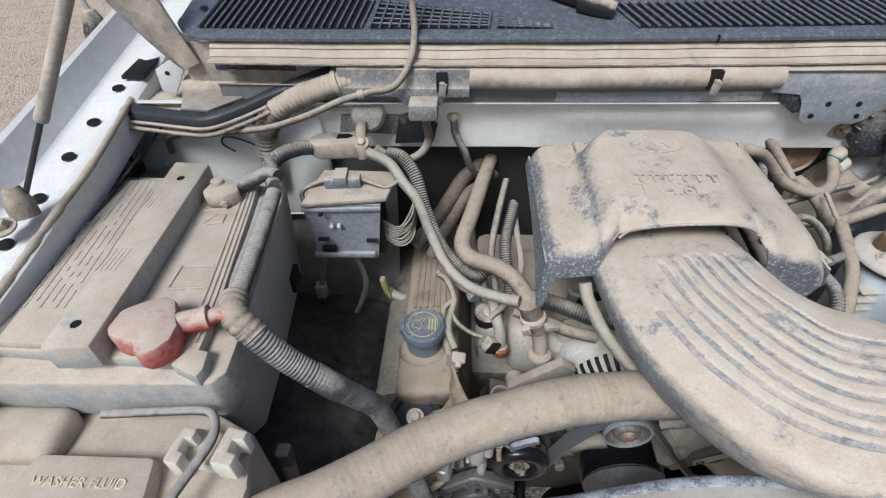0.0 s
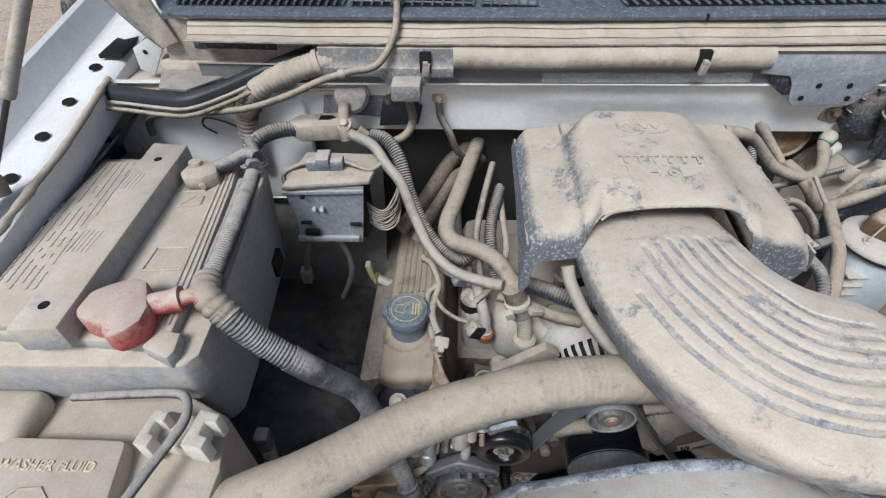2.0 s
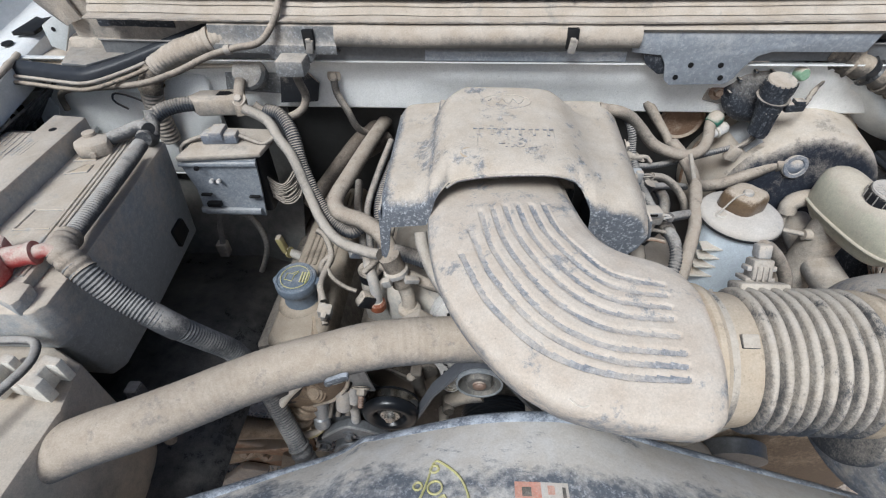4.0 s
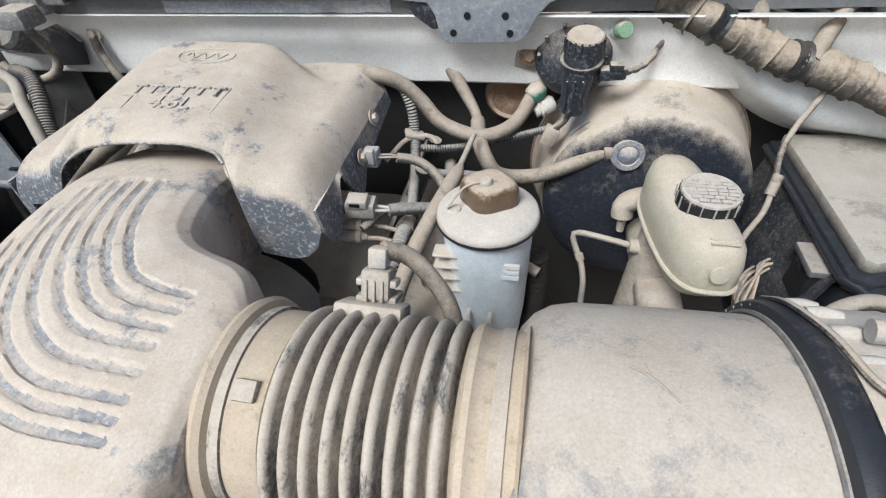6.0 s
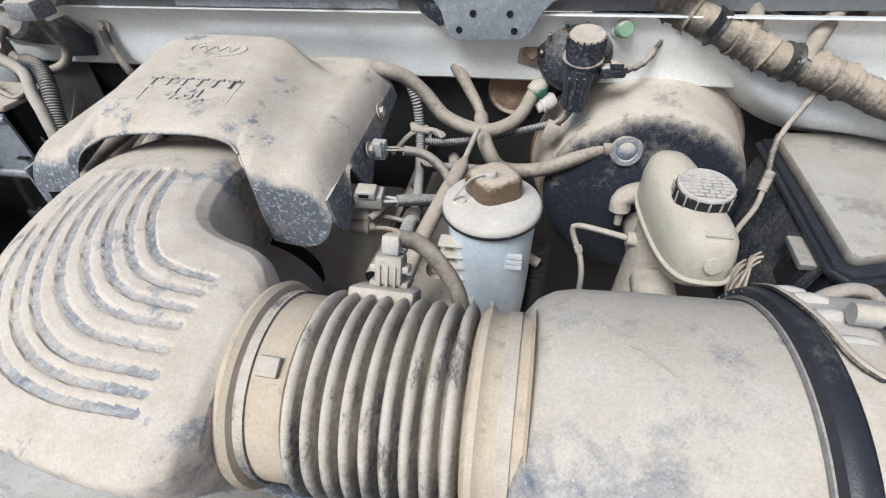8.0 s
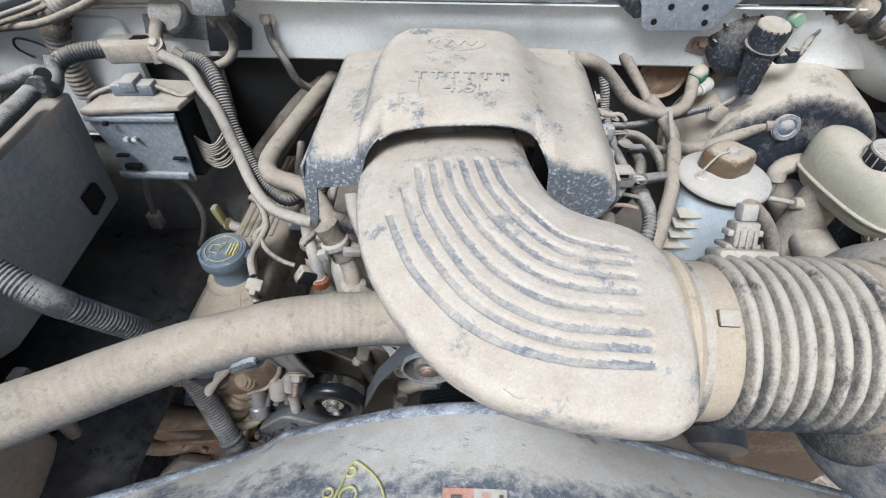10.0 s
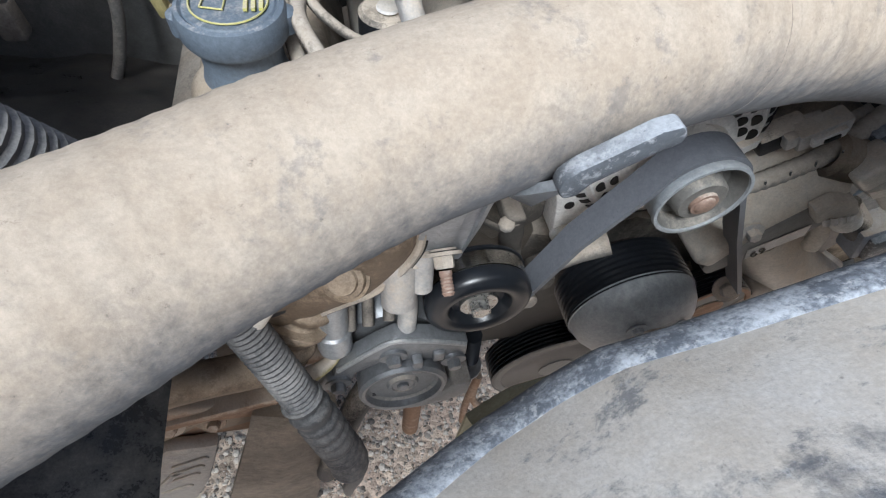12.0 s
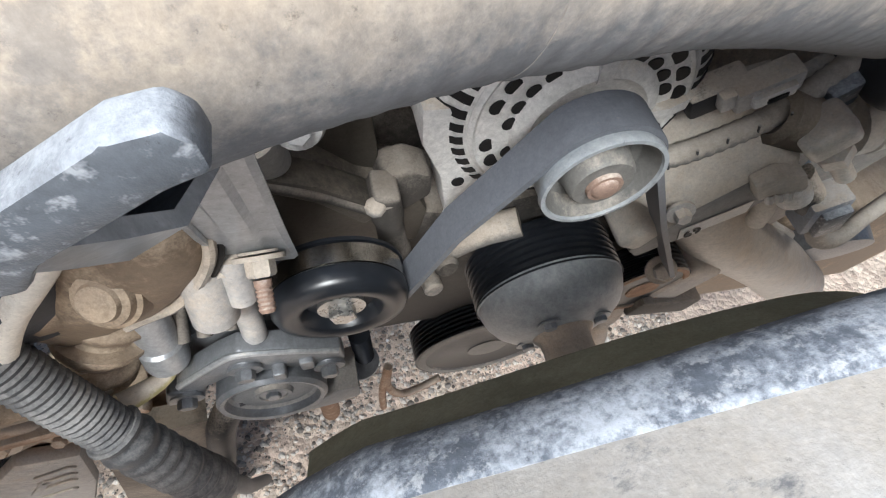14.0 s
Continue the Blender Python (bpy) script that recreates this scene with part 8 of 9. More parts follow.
# ---- hoses and wires between rocker cover and engine cover ----
def loose_hoses():
    def one(name, label, category, mat, pts, r, rib=0.0, pitch=0.005):
        ob = thing(name, pts[len(pts) // 2], label, category)
        part("sleeve" if rib else "tube", conduit(pts, r, pitch, rib) if rib else tube(pts, r, 16), mat, ob)
        return ob
    one("relay_cable", "grey dusty relay cable sagging over the rocker cover", "cable", "pale", [(-0.162, 0.79, 1.063), (-0.130, 0.785, 1.047), (-0.108, 0.762, 1.028), (-0.088, 0.745, 1.010), (-0.068, 0.722, 0.965), (-0.045, 0.69, 0.935), (-0.012, 0.655, 0.928), (0.03, 0.628, 0.935), (0.055, 0.617, 0.94)], 0.0076)
    one("loom_conduit", "dark corrugated loom running beside the relay cable", "cable", "loom", [(-0.135, 0.80, 1.055), (-0.112, 0.795, 1.05), (-0.092, 0.775, 1.03), (-0.078, 0.748, 0.99), (-0.055, 0.722, 0.945), (-0.025, 0.70, 0.92), (0.0, 0.69, 0.915), (0.02, 0.70, 0.93)], 0.0105, 0.0011, 0.0036)
    h = one("heater_hose", "thick dusty heater hose with spring clamp", "hose", "hose", [(0.029, 0.93, 0.984), (0.0075, 0.837, 0.980), (-0.0095, 0.763, 0.973), (-0.023, 0.712, 0.963), (-0.017, 0.688, 0.958), (0.000, 0.677, 0.956), (0.019, 0.672, 0.954), (0.044, 0.658, 0.948), (0.060, 0.645, 0.934), (0.068, 0.628, 0.922)], 0.0120)
    part("lower_hose", tube([(0.066, 0.620, 0.935), (0.076, 0.618, 0.905), (0.082, 0.616, 0.885)], 0.0150, 16), "hose", h)
    part("clamp", lathe([(-0.004, 0.0165), (-0.003, 0.0178), (0.003, 0.0178), (0.004, 0.0165)], (0.075, 0.615, 0.910), (0.25, -0.1, -1), 28), "alloy", h)
    part("clamp_ear", box((0.088, 0.596, 0.905), (0.108, 0.606, 0.913), 0.001, turn=turn(0, 20, 20)), "alloy", h)
    part("clamp_ear", box((0.058, 0.592, 0.900), (0.070, 0.602, 0.912), 0.001, turn=turn(0, -20, 0)), "alloy", h)
    part("pipe", tube([(0.080, 0.616, 0.892), (0.088, 0.612, 0.866), (0.090, 0.606, 0.84)], 0.0105, 16), "tan", h)
    part("seat", lathe([(0, 0.017), (0.006, 0.0165), (0.01, 0.012)], (0.090, 0.606, 0.838), (0, 0.05, 1), 24), "tan", h)
    one("coolant_hose", "dark brown coolant hose behind the heater hose", "hose", "hose_dark", [(0.026, 0.94, 0.987), (0.0, 0.90, 0.968), (-0.022, 0.885, 0.957), (-0.045, 0.845, 0.94), (-0.065, 0.82, 0.92), (-0.103, 0.795, 0.88)], 0.0135)
    one("coolant_hose", "dark brown coolant hose running down to the rocker cover", "hose", "hose_dark", [(0.031, 0.89, 0.965), (0.005, 0.87, 0.95), (-0.017, 0.855, 0.941), (-0.049, 0.81, 0.909), (-0.075, 0.78, 0.87)], 0.0115)
    one("vacuum_line", "thin dark vacuum line beside the heater hose", "hose", "loom", [(0.045, 0.83, 0.99), (0.030, 0.77, 0.965), (0.020, 0.72, 0.94), (0.024, 0.69, 0.915), (0.03, 0.66, 0.88)], 0.0055)
    one("vacuum_line", "thin grey vacuum line below the engine cover", "hose", "wire", [(0.055, 0.80, 0.97), (0.058, 0.74, 0.955), (0.062, 0.69, 0.935), (0.05, 0.66, 0.905), (0.02, 0.645, 0.875)], 0.0048)
    one("ignition_lead", "black ignition lead dropping to the intake", "cable", "loom", [(-0.01, 0.80, 0.93), (-0.005, 0.75, 0.91), (0.008, 0.71, 0.895), (0.012, 0.68, 0.87)], 0.0065)
    one("loom_conduit", "dark corrugated loom passing below the engine cover", "cable", "loom", [(0.055, 0.645, 0.925), (0.10, 0.625, 0.930), (0.15, 0.605, 0.925), (0.19, 0.60, 0.92)], 0.0115, 0.0012, 0.0038)
    one("loom_conduit", "dark corrugated loom beside the heater hose", "cable", "loom", [(0.055, 0.78, 0.98), (0.040, 0.72, 0.95), (0.045, 0.68, 0.92), (0.05, 0.66, 0.90)], 0.009, 0.0011, 0.0034)
    one("pale_pipe", "pale dusty pipe below the engine cover", "hose", "hose", [(0.05, 0.632, 0.905), (0.085, 0.622, 0.900), (0.12, 0.610, 0.892), (0.16, 0.60, 0.89)], 0.0085)
    one("dipstick_tube", "grey dipstick tube reaching down past the intake elbow", "tube", "pale", [(0.118, 0.575, 1.02), (0.122, 0.562, 1.005), (0.139, 0.537, 0.980), (0.165, 0.515, 0.955), (0.195, 0.49, 0.935), (0.23, 0.475, 0.92)], 0.0075)
    s = thing("ignition_sensor", (0.02, 0.66, 0.84), "black sensor with rusty red boot on the intake", "sensor")
    part("cap", lathe([(0, 0.02), (0.02, 0.02), (0.023, 0.017), (0.023, 0)], (0.018, 0.686, 0.822), (0, -0.1, 1), 28), "black", s)
    part("button", lathe([(0, 0.009), (0.002, 0.008), (0.002, 0)], (0.020, 0.682, 0.8465), (0, -0.1, 1), 20), "paper", s)
    part("boot", lathe([(0, 0.013), (0.012, 0.0125), (0.016, 0.009)], (0.036, 0.632, 0.812), (0, -0.1, 1), 24), "copper", s)
    part("riser", tube([(0.036, 0.632, 0.826), (0.034, 0.638, 0.85), (0.026, 0.655, 0.878), (0.022, 0.67, 0.895)], 0.0085, 16), "alloy", s)
    part("plug", box((0.008, 0.618, 0.822), (0.036, 0.634, 0.846), 0.003, turn=turn(0, 40, 30)), "black", s)
    c = thing("wire_connector", (-0.03, 0.59, 0.84), "grey wire connector hanging by the oil filler", "connector")
    part("body", box((-0.040, 0.578, 0.832), (-0.020, 0.594, 0.872), 0.003, turn=turn(25, 15, 0)), "alloy", c)
    part("latch", box((-0.033, 0.570, 0.84), (-0.025, 0.580, 0.868), 0.002, turn=turn(25, 15, 0)), "alloy", c)
    part("wire", tube([(-0.031, 0.592, 0.868), (-0.040, 0.615, 0.875), (-0.040, 0.645, 0.875), (-0.034, 0.668, 0.885), (-0.045, 0.69, 0.905), (-0.058, 0.695, 0.912)], 0.005, 12), "wire", c)
    part("wire", tube([(-0.038, 0.65, 0.878), (-0.028, 0.638, 0.868), (-0.01, 0.632, 0.855), (0.008, 0.63, 0.848)], 0.0035, 10), "wire", c)
    part("wire", tube([(-0.034, 0.668, 0.885), (-0.05, 0.66, 0.87), (-0.045, 0.62, 0.85), (-0.03, 0.575, 0.835)], 0.005, 12), "wire", c)
    dk = thing("sensor_connector", (0.0, 0.70, 0.87), "dark blue sensor connector lying on the rocker cover", "connector")
    part("body", box((-0.014, 0.688, 0.858), (0.012, 0.704, 0.876), 0.003, turn=turn(10, 25, 25)), "plug", dk)
    part("latch", box((-0.008, 0.690, 0.874), (0.008, 0.700, 0.881), 0.0015, turn=turn(10, 25, 25)), "loom", dk)
    part("lead", tube([(-0.012, 0.700, 0.870), (-0.03, 0.708, 0.876), (-0.048, 0.716, 0.880), (-0.062, 0.730, 0.884)], 0.0048, 12), "pale", dk)
    part("wire", tube([(0.010, 0.690, 0.862), (0.022, 0.684, 0.858), (0.030, 0.688, 0.862)], 0.0022, 8), "wire", dk)
    st = thing("stud_bolt", (0.14, 0.68, 0.87), "grey upright stud with hex head on the intake", "bolt")
    part("shank", lathe([(0, 0.0095), (0.03, 0.009), (0.032, 0.0125), (0.036, 0.0125), (0.037, 0.0)], (0.148, 0.70, 0.845), (0.05, -0.1, 1), 20), "alloy_dirty", st)
    part("head", bolt((0.150, 0.6965, 0.881), (0.05, -0.1, 1), 0.0085, 0.010), "alloy_dirty", st)
    yd = thing("yellow_dipstick", (-0.155, 0.79, 0.78), "yellow dipstick handle beside the rocker cover", "dipstick")
    part("ring", lathe([(0, 0.010), (0.004, 0.010), (0.004, 0)], (-0.148, 0.760, 0.800), (0.9, -0.3, 0.2), 18), "oldpipe", yd)
    part("handle", box((-0.160, 0.752, 0.802), (-0.150, 0.766, 0.838), 0.003, turn=turn(0, -12, 0)), "oldpipe", yd)
    part("stem", tube([(-0.148, 0.762, 0.798), (-0.132, 0.766, 0.785), (-0.118, 0.772, 0.770)], 0.008, 12), "clip", yd)
    for q, lab in (([(-0.245, 0.765, 0.895), (-0.26, 0.765, 0.85), (-0.272, 0.768, 0.80)], "grey wire with a dusty plug over the liner"), ([(-0.225, 0.77, 0.89), (-0.20, 0.775, 0.86), (-0.192, 0.775, 0.81), (-0.205, 0.772, 0.765), (-0.222, 0.762, 0.73)], "grey wire with black tape over the liner")):
        w = thing("hanging_wire", q[0], lab, "wire")
        part("wire", tube(q, 0.0050, 12), "pale", w)
        part("plug", box(Vector(q[-1]) - Vector((0.009, 0.009, 0.018)), Vector(q[-1]) + Vector((0.009, 0.009, 0.012)), 0.003), "tan", w)
    g = thing("ground_strap", (-0.03, 0.85, 1.05), "braided ground strap bolted to the firewall", "cable")
    part("lug", bolt((-0.038, 0.855, 1.086), (0, -1, 0.2), 0.006, 0.006), "tan", g)
    part("strap", tube([(-0.038, 0.85, 1.082), (-0.036, 0.848, 1.06), (-0.022, 0.842, 1.035), (-0.012, 0.845, 1.005), (0.0, 0.86, 0.985)], 0.0055, 10), "wire", g)
    v = thing("firewall_plug", (-0.10, 0.855, 1.07), "black grommet plate with a grey cable on the firewall", "grommet")
    part("plate", slab([(-0.130, 1.042), (-0.07, 1.045), (-0.062, 1.075), (-0.085, 1.10), (-0.12, 1.09)], 0.851, 0.855, "y", 0.001), "dark", v)
    part("cable", tube([(-0.078, 0.80, 1.125), (-0.076, 0.805, 1.10), (-0.074, 0.815, 1.07), (-0.085, 0.81, 1.05), (-0.11, 0.80, 1.043), (-0.135, 0.80, 1.052), (-0.15, 0.80, 1.065)], 0.006, 12), "hose", v)
    part("clip_box", box((-0.098, 0.785, 1.112), (-0.058, 0.82, 1.135), 0.004), "rail_scuff", v)


# ---- power steering and brake corner ----
def steering_reservoir():
    ob = thing("steering_reservoir", (0.516, 0.645, 0.85), "milky power steering reservoir with dusty lid", "reservoir")
    c = Vector((0.516, 0.645, 0.0))
    part("body", lathe([(0.80, 0.0), (0.80, 0.030), (0.83, 0.036), (0.88, 0.040), (0.99, 0.0435), (0.998, 0.0435)], c, (0, 0, 1), 48), "tank", ob)
    part("lid", lathe([(0.994, 0.0445), (0.996, 0.0475), (1.001, 0.0485), (1.005, 0.0475), (1.007, 0.045), (1.010, 0.030), (1.011, 0.0)], c, (0, 0, 1), 56), "can_pale", ob)
    part("lid_edge", lathe([(0.9975, 0.0490), (0.9995, 0.0492), (1.001, 0.0488)], c, (0, 0, 1), 56, False), "dark", ob)
    lobes = [(0.0245 + 0.0022 * math.cos(4 * radians(a) + 0.6), radians(a)) for a in range(0, 360, 15)]
    rows = []
    for z, g in ((1.009, 0.94), (1.011, 1.0), (1.024, 0.99), (1.029, 0.95), (1.0325, 0.86), (1.034, 0.70), (1.0335, 0.40), (1.0335, 0.05)):
        rows.append([(c.x + g * r * math.cos(q) * 1.05, c.y + 0.008 + g * r * math.sin(q) * 0.86, z) for r, q in lobes])
    cap = part("cap", sheet(rows, 0, True), "brown_cap", ob, "glossy tan-brown cap", angle=50)
    part("stud", lathe([(0, 0.0060), (0.003, 0.0058), (0.0045, 0.0045), (0.005, 0)], (c.x - 0.002, c.y + 0.002, 1.0335), (0, 0, 1), 24), "alloy", cap)
    part("strap", tube([(c.x - 0.004, c.y + 0.001, 1.036), (c.x - 0.020, c.y - 0.006, 1.0335), (c.x - 0.036, c.y - 0.014, 1.014)], 0.0011, 8), "alloy", cap)
    part("pin", lathe([(0, 0.0065), (0.003, 0.006), (0.0035, 0)], (c.x - 0.030, c.y - 0.010, 1.0095), (0, 0, 1), 20), "clip", ob)
    part("bracket", slab([(0.455, 0.625), (0.50, 0.625), (0.50, 0.640), (0.462, 0.645)], 0.915, 0.945, "z", 0.003), "clip", ob)
    for z in (0.925, 0.942, 0.957, 0.972):
        part("rib", box((0.468, 0.609, z), (0.510, 0.625, z + 0.003), 0.0008), "clip", ob)
    part("bolt", bolt((0.462, 0.618, 0.930), (0, -0.6, 0.8), 0.006, 0.006), "rust", ob)
    part("leg", box((0.500, 0.598, 0.835), (0.504, 0.615, 0.905), 0.001), "clip", ob)
    part("leg", box((0.522, 0.598, 0.835), (0.526, 0.615, 0.905), 0.001), "clip", ob)
    part("foot", box((0.498, 0.600, 0.832), (0.528, 0.618, 0.86), 0.003), "clip", ob)
    part("foot_bolt", bolt((0.513, 0.600, 0.848), (0, -0.8, 0.6), 0.007, 0.006), "rust", ob)
    for k in range(3):
        part("text_bar", box((0.534 + k * 0.001, 0.605, 0.955 + k * 0.007), (0.550, 0.6085, 0.959 + k * 0.007), 0), "tank", ob, smooth=False)
    spring = thing("rubber_gaiter", (0.565, 0.65, 0.85), "black rubber gaiter behind the reservoir", "gaiter")
    part("gaiter", conduit([(0.563, 0.675, 0.925), (0.565, 0.675, 0.88), (0.563, 0.675, 0.80)], 0.0155, 0.009, 0.004, 20), "gaiter", spring)
    part("stub", tube([(0.548, 0.662, 0.925), (0.568, 0.655, 0.918)], 0.0055, 12), "alloy_dirty", spring)


def brakes():
    ob = thing("brake_servo", (0.69, 0.85, 0.91), "large round brake servo with dust on top and dark face", "brake servo")
    c, ax = Vector((0.686, 0.895, 0.908)), Vector((0.01, -1, 0.03))
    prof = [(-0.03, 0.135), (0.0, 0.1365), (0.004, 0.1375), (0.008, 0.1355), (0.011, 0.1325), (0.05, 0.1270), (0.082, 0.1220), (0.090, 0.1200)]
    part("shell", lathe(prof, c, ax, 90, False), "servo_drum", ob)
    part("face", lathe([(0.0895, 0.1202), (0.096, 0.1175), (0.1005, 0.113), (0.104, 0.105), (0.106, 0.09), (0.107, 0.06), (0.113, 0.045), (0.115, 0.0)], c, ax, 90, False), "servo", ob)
    part("rim_bead", lathe([(-0.004, 0.134), (-0.004, 0.139), (0.0, 0.1405), (0.004, 0.139), (0.004, 0.134)], c, ax, 90), "rust", ob)
    part("plate_tag", sheet([[c + ax.normalized() * s + Vector((-math.sin(q), 0, math.cos(q))) * (0.1335 - 0.13 * (s - 0.011)) for q in (0.66, 0.73, 0.80, 0.87)] for s in (0.018, 0.04, 0.06, 0.080)], 0.001), "relay", ob, "worn grey data plate")
    valve = part("check_valve", lathe([(-0.022, 0.017), (-0.004, 0.0185), (0.002, 0.0185), (0.003, 0.014), (0.002, 0.009)], (0.656, 0.790, 0.983), (0.0, -1, 0.25), 32), "alloy_dirty", ob)
    part("valve_face", lathe([(0, 0.0175), (0.002, 0.017), (0.002, 0.012), (0.0, 0.011), (0.003, 0.0075), (0.004, 0)], (0.656, 0.7875, 0.9835), (0.0, -1, 0.25), 32), "plug", valve)
    vac = thing("vacuum_hose", (0.55, 0.78, 0.97), "thick tan vacuum hose to the brake servo", "hose")
    part("hose", tube([(0.648, 0.800, 0.983), (0.627, 0.797, 0.979), (0.600, 0.792, 0.966), (0.564, 0.788, 0.951), (0.530, 0.778, 0.952), (0.510, 0.765, 0.965), (0.498, 0.765, 0.985), (0.488, 0.785, 0.998), (0.482, 0.82, 1.0)], 0.0090, 18), "hose", vac)
    part("clip_ring", lathe([(0, 0.0105), (0.001, 0.0118), (0.009, 0.0118), (0.01, 0.0105)], (0.640, 0.799, 0.982), (-1, -0.1, -0.2), 24), "hose", vac)
    mc = thing("brake_fluid_reservoir", (0.72, 0.70, 0.93), "yellowed brake fluid reservoir with textured black cap", "reservoir")
    cx, cy = 0.7035, 0.688
    rows = []
    for z, sx, sy in ((0.930, 0.016, 0.045), (0.934, 0.024, 0.062), (0.945, 0.0285, 0.072), (0.955, 0.0300, 0.0755), (0.960, 0.0315, 0.0770), (0.978, 0.0310, 0.0765), (0.993, 0.0285, 0.0735), (1.001, 0.0235, 0.067), (1.005, 0.015, 0.055), (1.006, 0.004, 0.03)):
        row = []
        for k in range(48):
            q = k / 48 * math.tau
            s = math.copysign(abs(math.sin(q)) ** 0.62, math.sin(q))
            u = math.copysign(abs(math.cos(q)) ** 0.62, math.cos(q))
            y = sy * s
            row.append((cx + 0.88 * sx * u * (1.0 + 0.10 * (1 - s)) - 0.16 * y, cy + y, z - 0.05 * y + 0.010 * max(0, s) * (z > 0.97)))
        rows.append(row)
    bm = sheet(rows, 0, True)
    bm.faces.ensure_lookup_table()
    bmesh.ops.holes_fill(bm, edges=bm.edges[:])
    bmesh.ops.recalc_face_normals(bm, faces=bm.faces)
    part("tank", bm, "brake", mc, angle=60)
    part("tank_seam", sweep([Vector(p) + Vector((p[0] - cx, p[1] - cy, 0)).normalized() * 0.0022 for p in rows[3]] + [Vector(rows[3][0])], 0.0024, 8, False), "brake", mc)
    part("sight_boss", lathe([(0, 0.0085), (0.002, 0.008), (0.003, 0)], (0.716, 0.6095, 0.982), (0.1, -1, 0.25), 20), "brake", mc)
    cp = Vector((0.711, 0.678, 1.008))
    cap = part("cap", lathe([(-0.006, 0.0240), (-0.004, 0.0262), (0.009, 0.0262), (0.0115, 0.0250), (0.012, 0.0)], cp, (0.02, -0.05, 1), 60), "black", mc, "dusty black screw cap with brick-pattern top")
    part("cap_rim", lathe([(0.0105, 0.0255), (0.0125, 0.0250), (0.0130, 0.0235), (0.0122, 0.0230), (0.0122, 0.0)], cp, (0.02, -0.05, 1), 60), "cap_top", cap)
    for k in range(16):
        q = k / 16 * math.tau
        w = Vector((-math.sin(q), math.cos(q), 0)) * 0.0006
        d = Vector((math.cos(q), math.sin(q), 0)) * 0.0268
        part("grip", sheet([[cp + d + w * s + Vector((0, 0, z - 0.05 * d.y)) for z in (-0.003, 0.0095)] for s in (-1, 1)], 0.0012), "cap_top", cap, smooth=False)
    for k in range(8):
        y = -0.0195 + k * 0.0052
        half = math.sqrt(0.0222**2 - (y + 0.002) ** 2) if abs(y + 0.002) < 0.022 else 0.004
        n = max(1, int(half / 0.0042))
        for j in range(n):
            x0 = -half + 2 * half * j / n
            part("text_bar", box((cp.x + x0 + 0.0005, cp.y + y, cp.z + 0.0115), (cp.x + x0 + 2 * half / n - 0.0005, cp.y + y + 0.0042, cp.z + 0.0134), 0.0003), "cap_top", cap, smooth=False)
    for k in range(4):
        part("text_bar", box((0.705, 0.620 + k * 0.006, 1.0055 - 0.0004 * k), (0.727, 0.6225 + k * 0.006, 1.0068 - 0.0004 * k), 0), "brake", mc, smooth=False)
    part("neck", tube([(0.700, 0.715, 0.945), (0.695, 0.715, 0.88), (0.69, 0.715, 0.78)], 0.026, 24), "tan", mc)
    part("side_arm", tube([(0.692, 0.755, 0.952), (0.675, 0.762, 0.945), (0.660, 0.762, 0.935), (0.659, 0.759, 0.920)], 0.0125, 18), "tan", mc)
    part("nozzle", lathe([(0, 0.0), (0, 0.0045), (0.022, 0.0055), (0.024, 0.009)], (0.660, 0.757, 0.900), (0, 0.1, 1), 18, False), "tan", mc)
    cyl = thing("master_cylinder", (0.70, 0.75, 0.85), "dusty cast master cylinder below its reservoir", "master cylinder")
    part("barrel", tube([(0.695, 0.80, 0.885), (0.70, 0.70, 0.87), (0.705, 0.62, 0.86)], 0.024, 24), "alloy_dirty", cyl)
    part("fitting", lathe([(0, 0.0), (0, 0.008), (0.010, 0.009), (0.012, 0.012), (0.03, 0.013)], (0.664, 0.712, 0.916), (1, 0, -0.05), 20, False), "tan", cyl)
    part("line", tube([(0.668, 0.712, 0.916), (0.640, 0.722, 0.915), (0.612, 0.731, 0.913), (0.605, 0.730, 0.908), (0.611, 0.722, 0.893), (0.618, 0.713, 0.879), (0.622, 0.700, 0.860), (0.622, 0.690, 0.82)], 0.0036, 12), "alloy_dirty", cyl)
    part("line_nut", lathe([(0, 0.0052), (0.008, 0.0052), (0.009, 0.004)], (0.616, 0.716, 0.884), (-0.35, 0.5, 0.8), 6), "alloy_dirty", cyl)
    cru = thing("vacuum_motor", (0.59, 0.83, 1.07), "dusty black round vacuum motor with plug on the firewall", "vacuum motor")
    part("disc", lathe([(0, 0.0), (0, 0.040), (0.004, 0.0425), (0.009, 0.041), (0.018, 0.034), (0.020, 0.030), (0.020, 0)], (0.586, 0.858, 1.066), (-0.10, -1, 0.30), 44), "motor_black", cru)
    for k in range(10):
        q = k / 10 * math.tau
        part("web", box(Vector((0.584 + 0.036 * math.cos(q) - 0.002, 0.840, 1.071 + 0.034 * math.sin(q) - 0.002)), Vector((0.584 + 0.036 * math.cos(q) + 0.002, 0.852, 1.071 + 0.034 * math.sin(q) + 0.002)), 0.0008), "motor_black", cru)
    part("column", tube([(0.594, 0.816, 1.095), (0.592, 0.811, 1.070), (0.589, 0.806, 1.035), (0.588, 0.806, 1.028)], lambda s, w: 0.0205 - 0.0065 * min(1, s / w * 1.3), 24), "motor_black", cru)
    part("band", lathe([(0, 0.0205), (0.0, 0.0222), (0.003, 0.0222), (0.003, 0.0205)], (0.593, 0.814, 1.078), (0, -0.2, 1), 28), "ring_black", cru)
    part("cap", lathe([(0, 0.0205), (0.014, 0.0200), (0.017, 0.0185), (0.0175, 0)], (0.594, 0.8155, 1.088), (0, -0.22, 1), 32), "motor_black", cru)
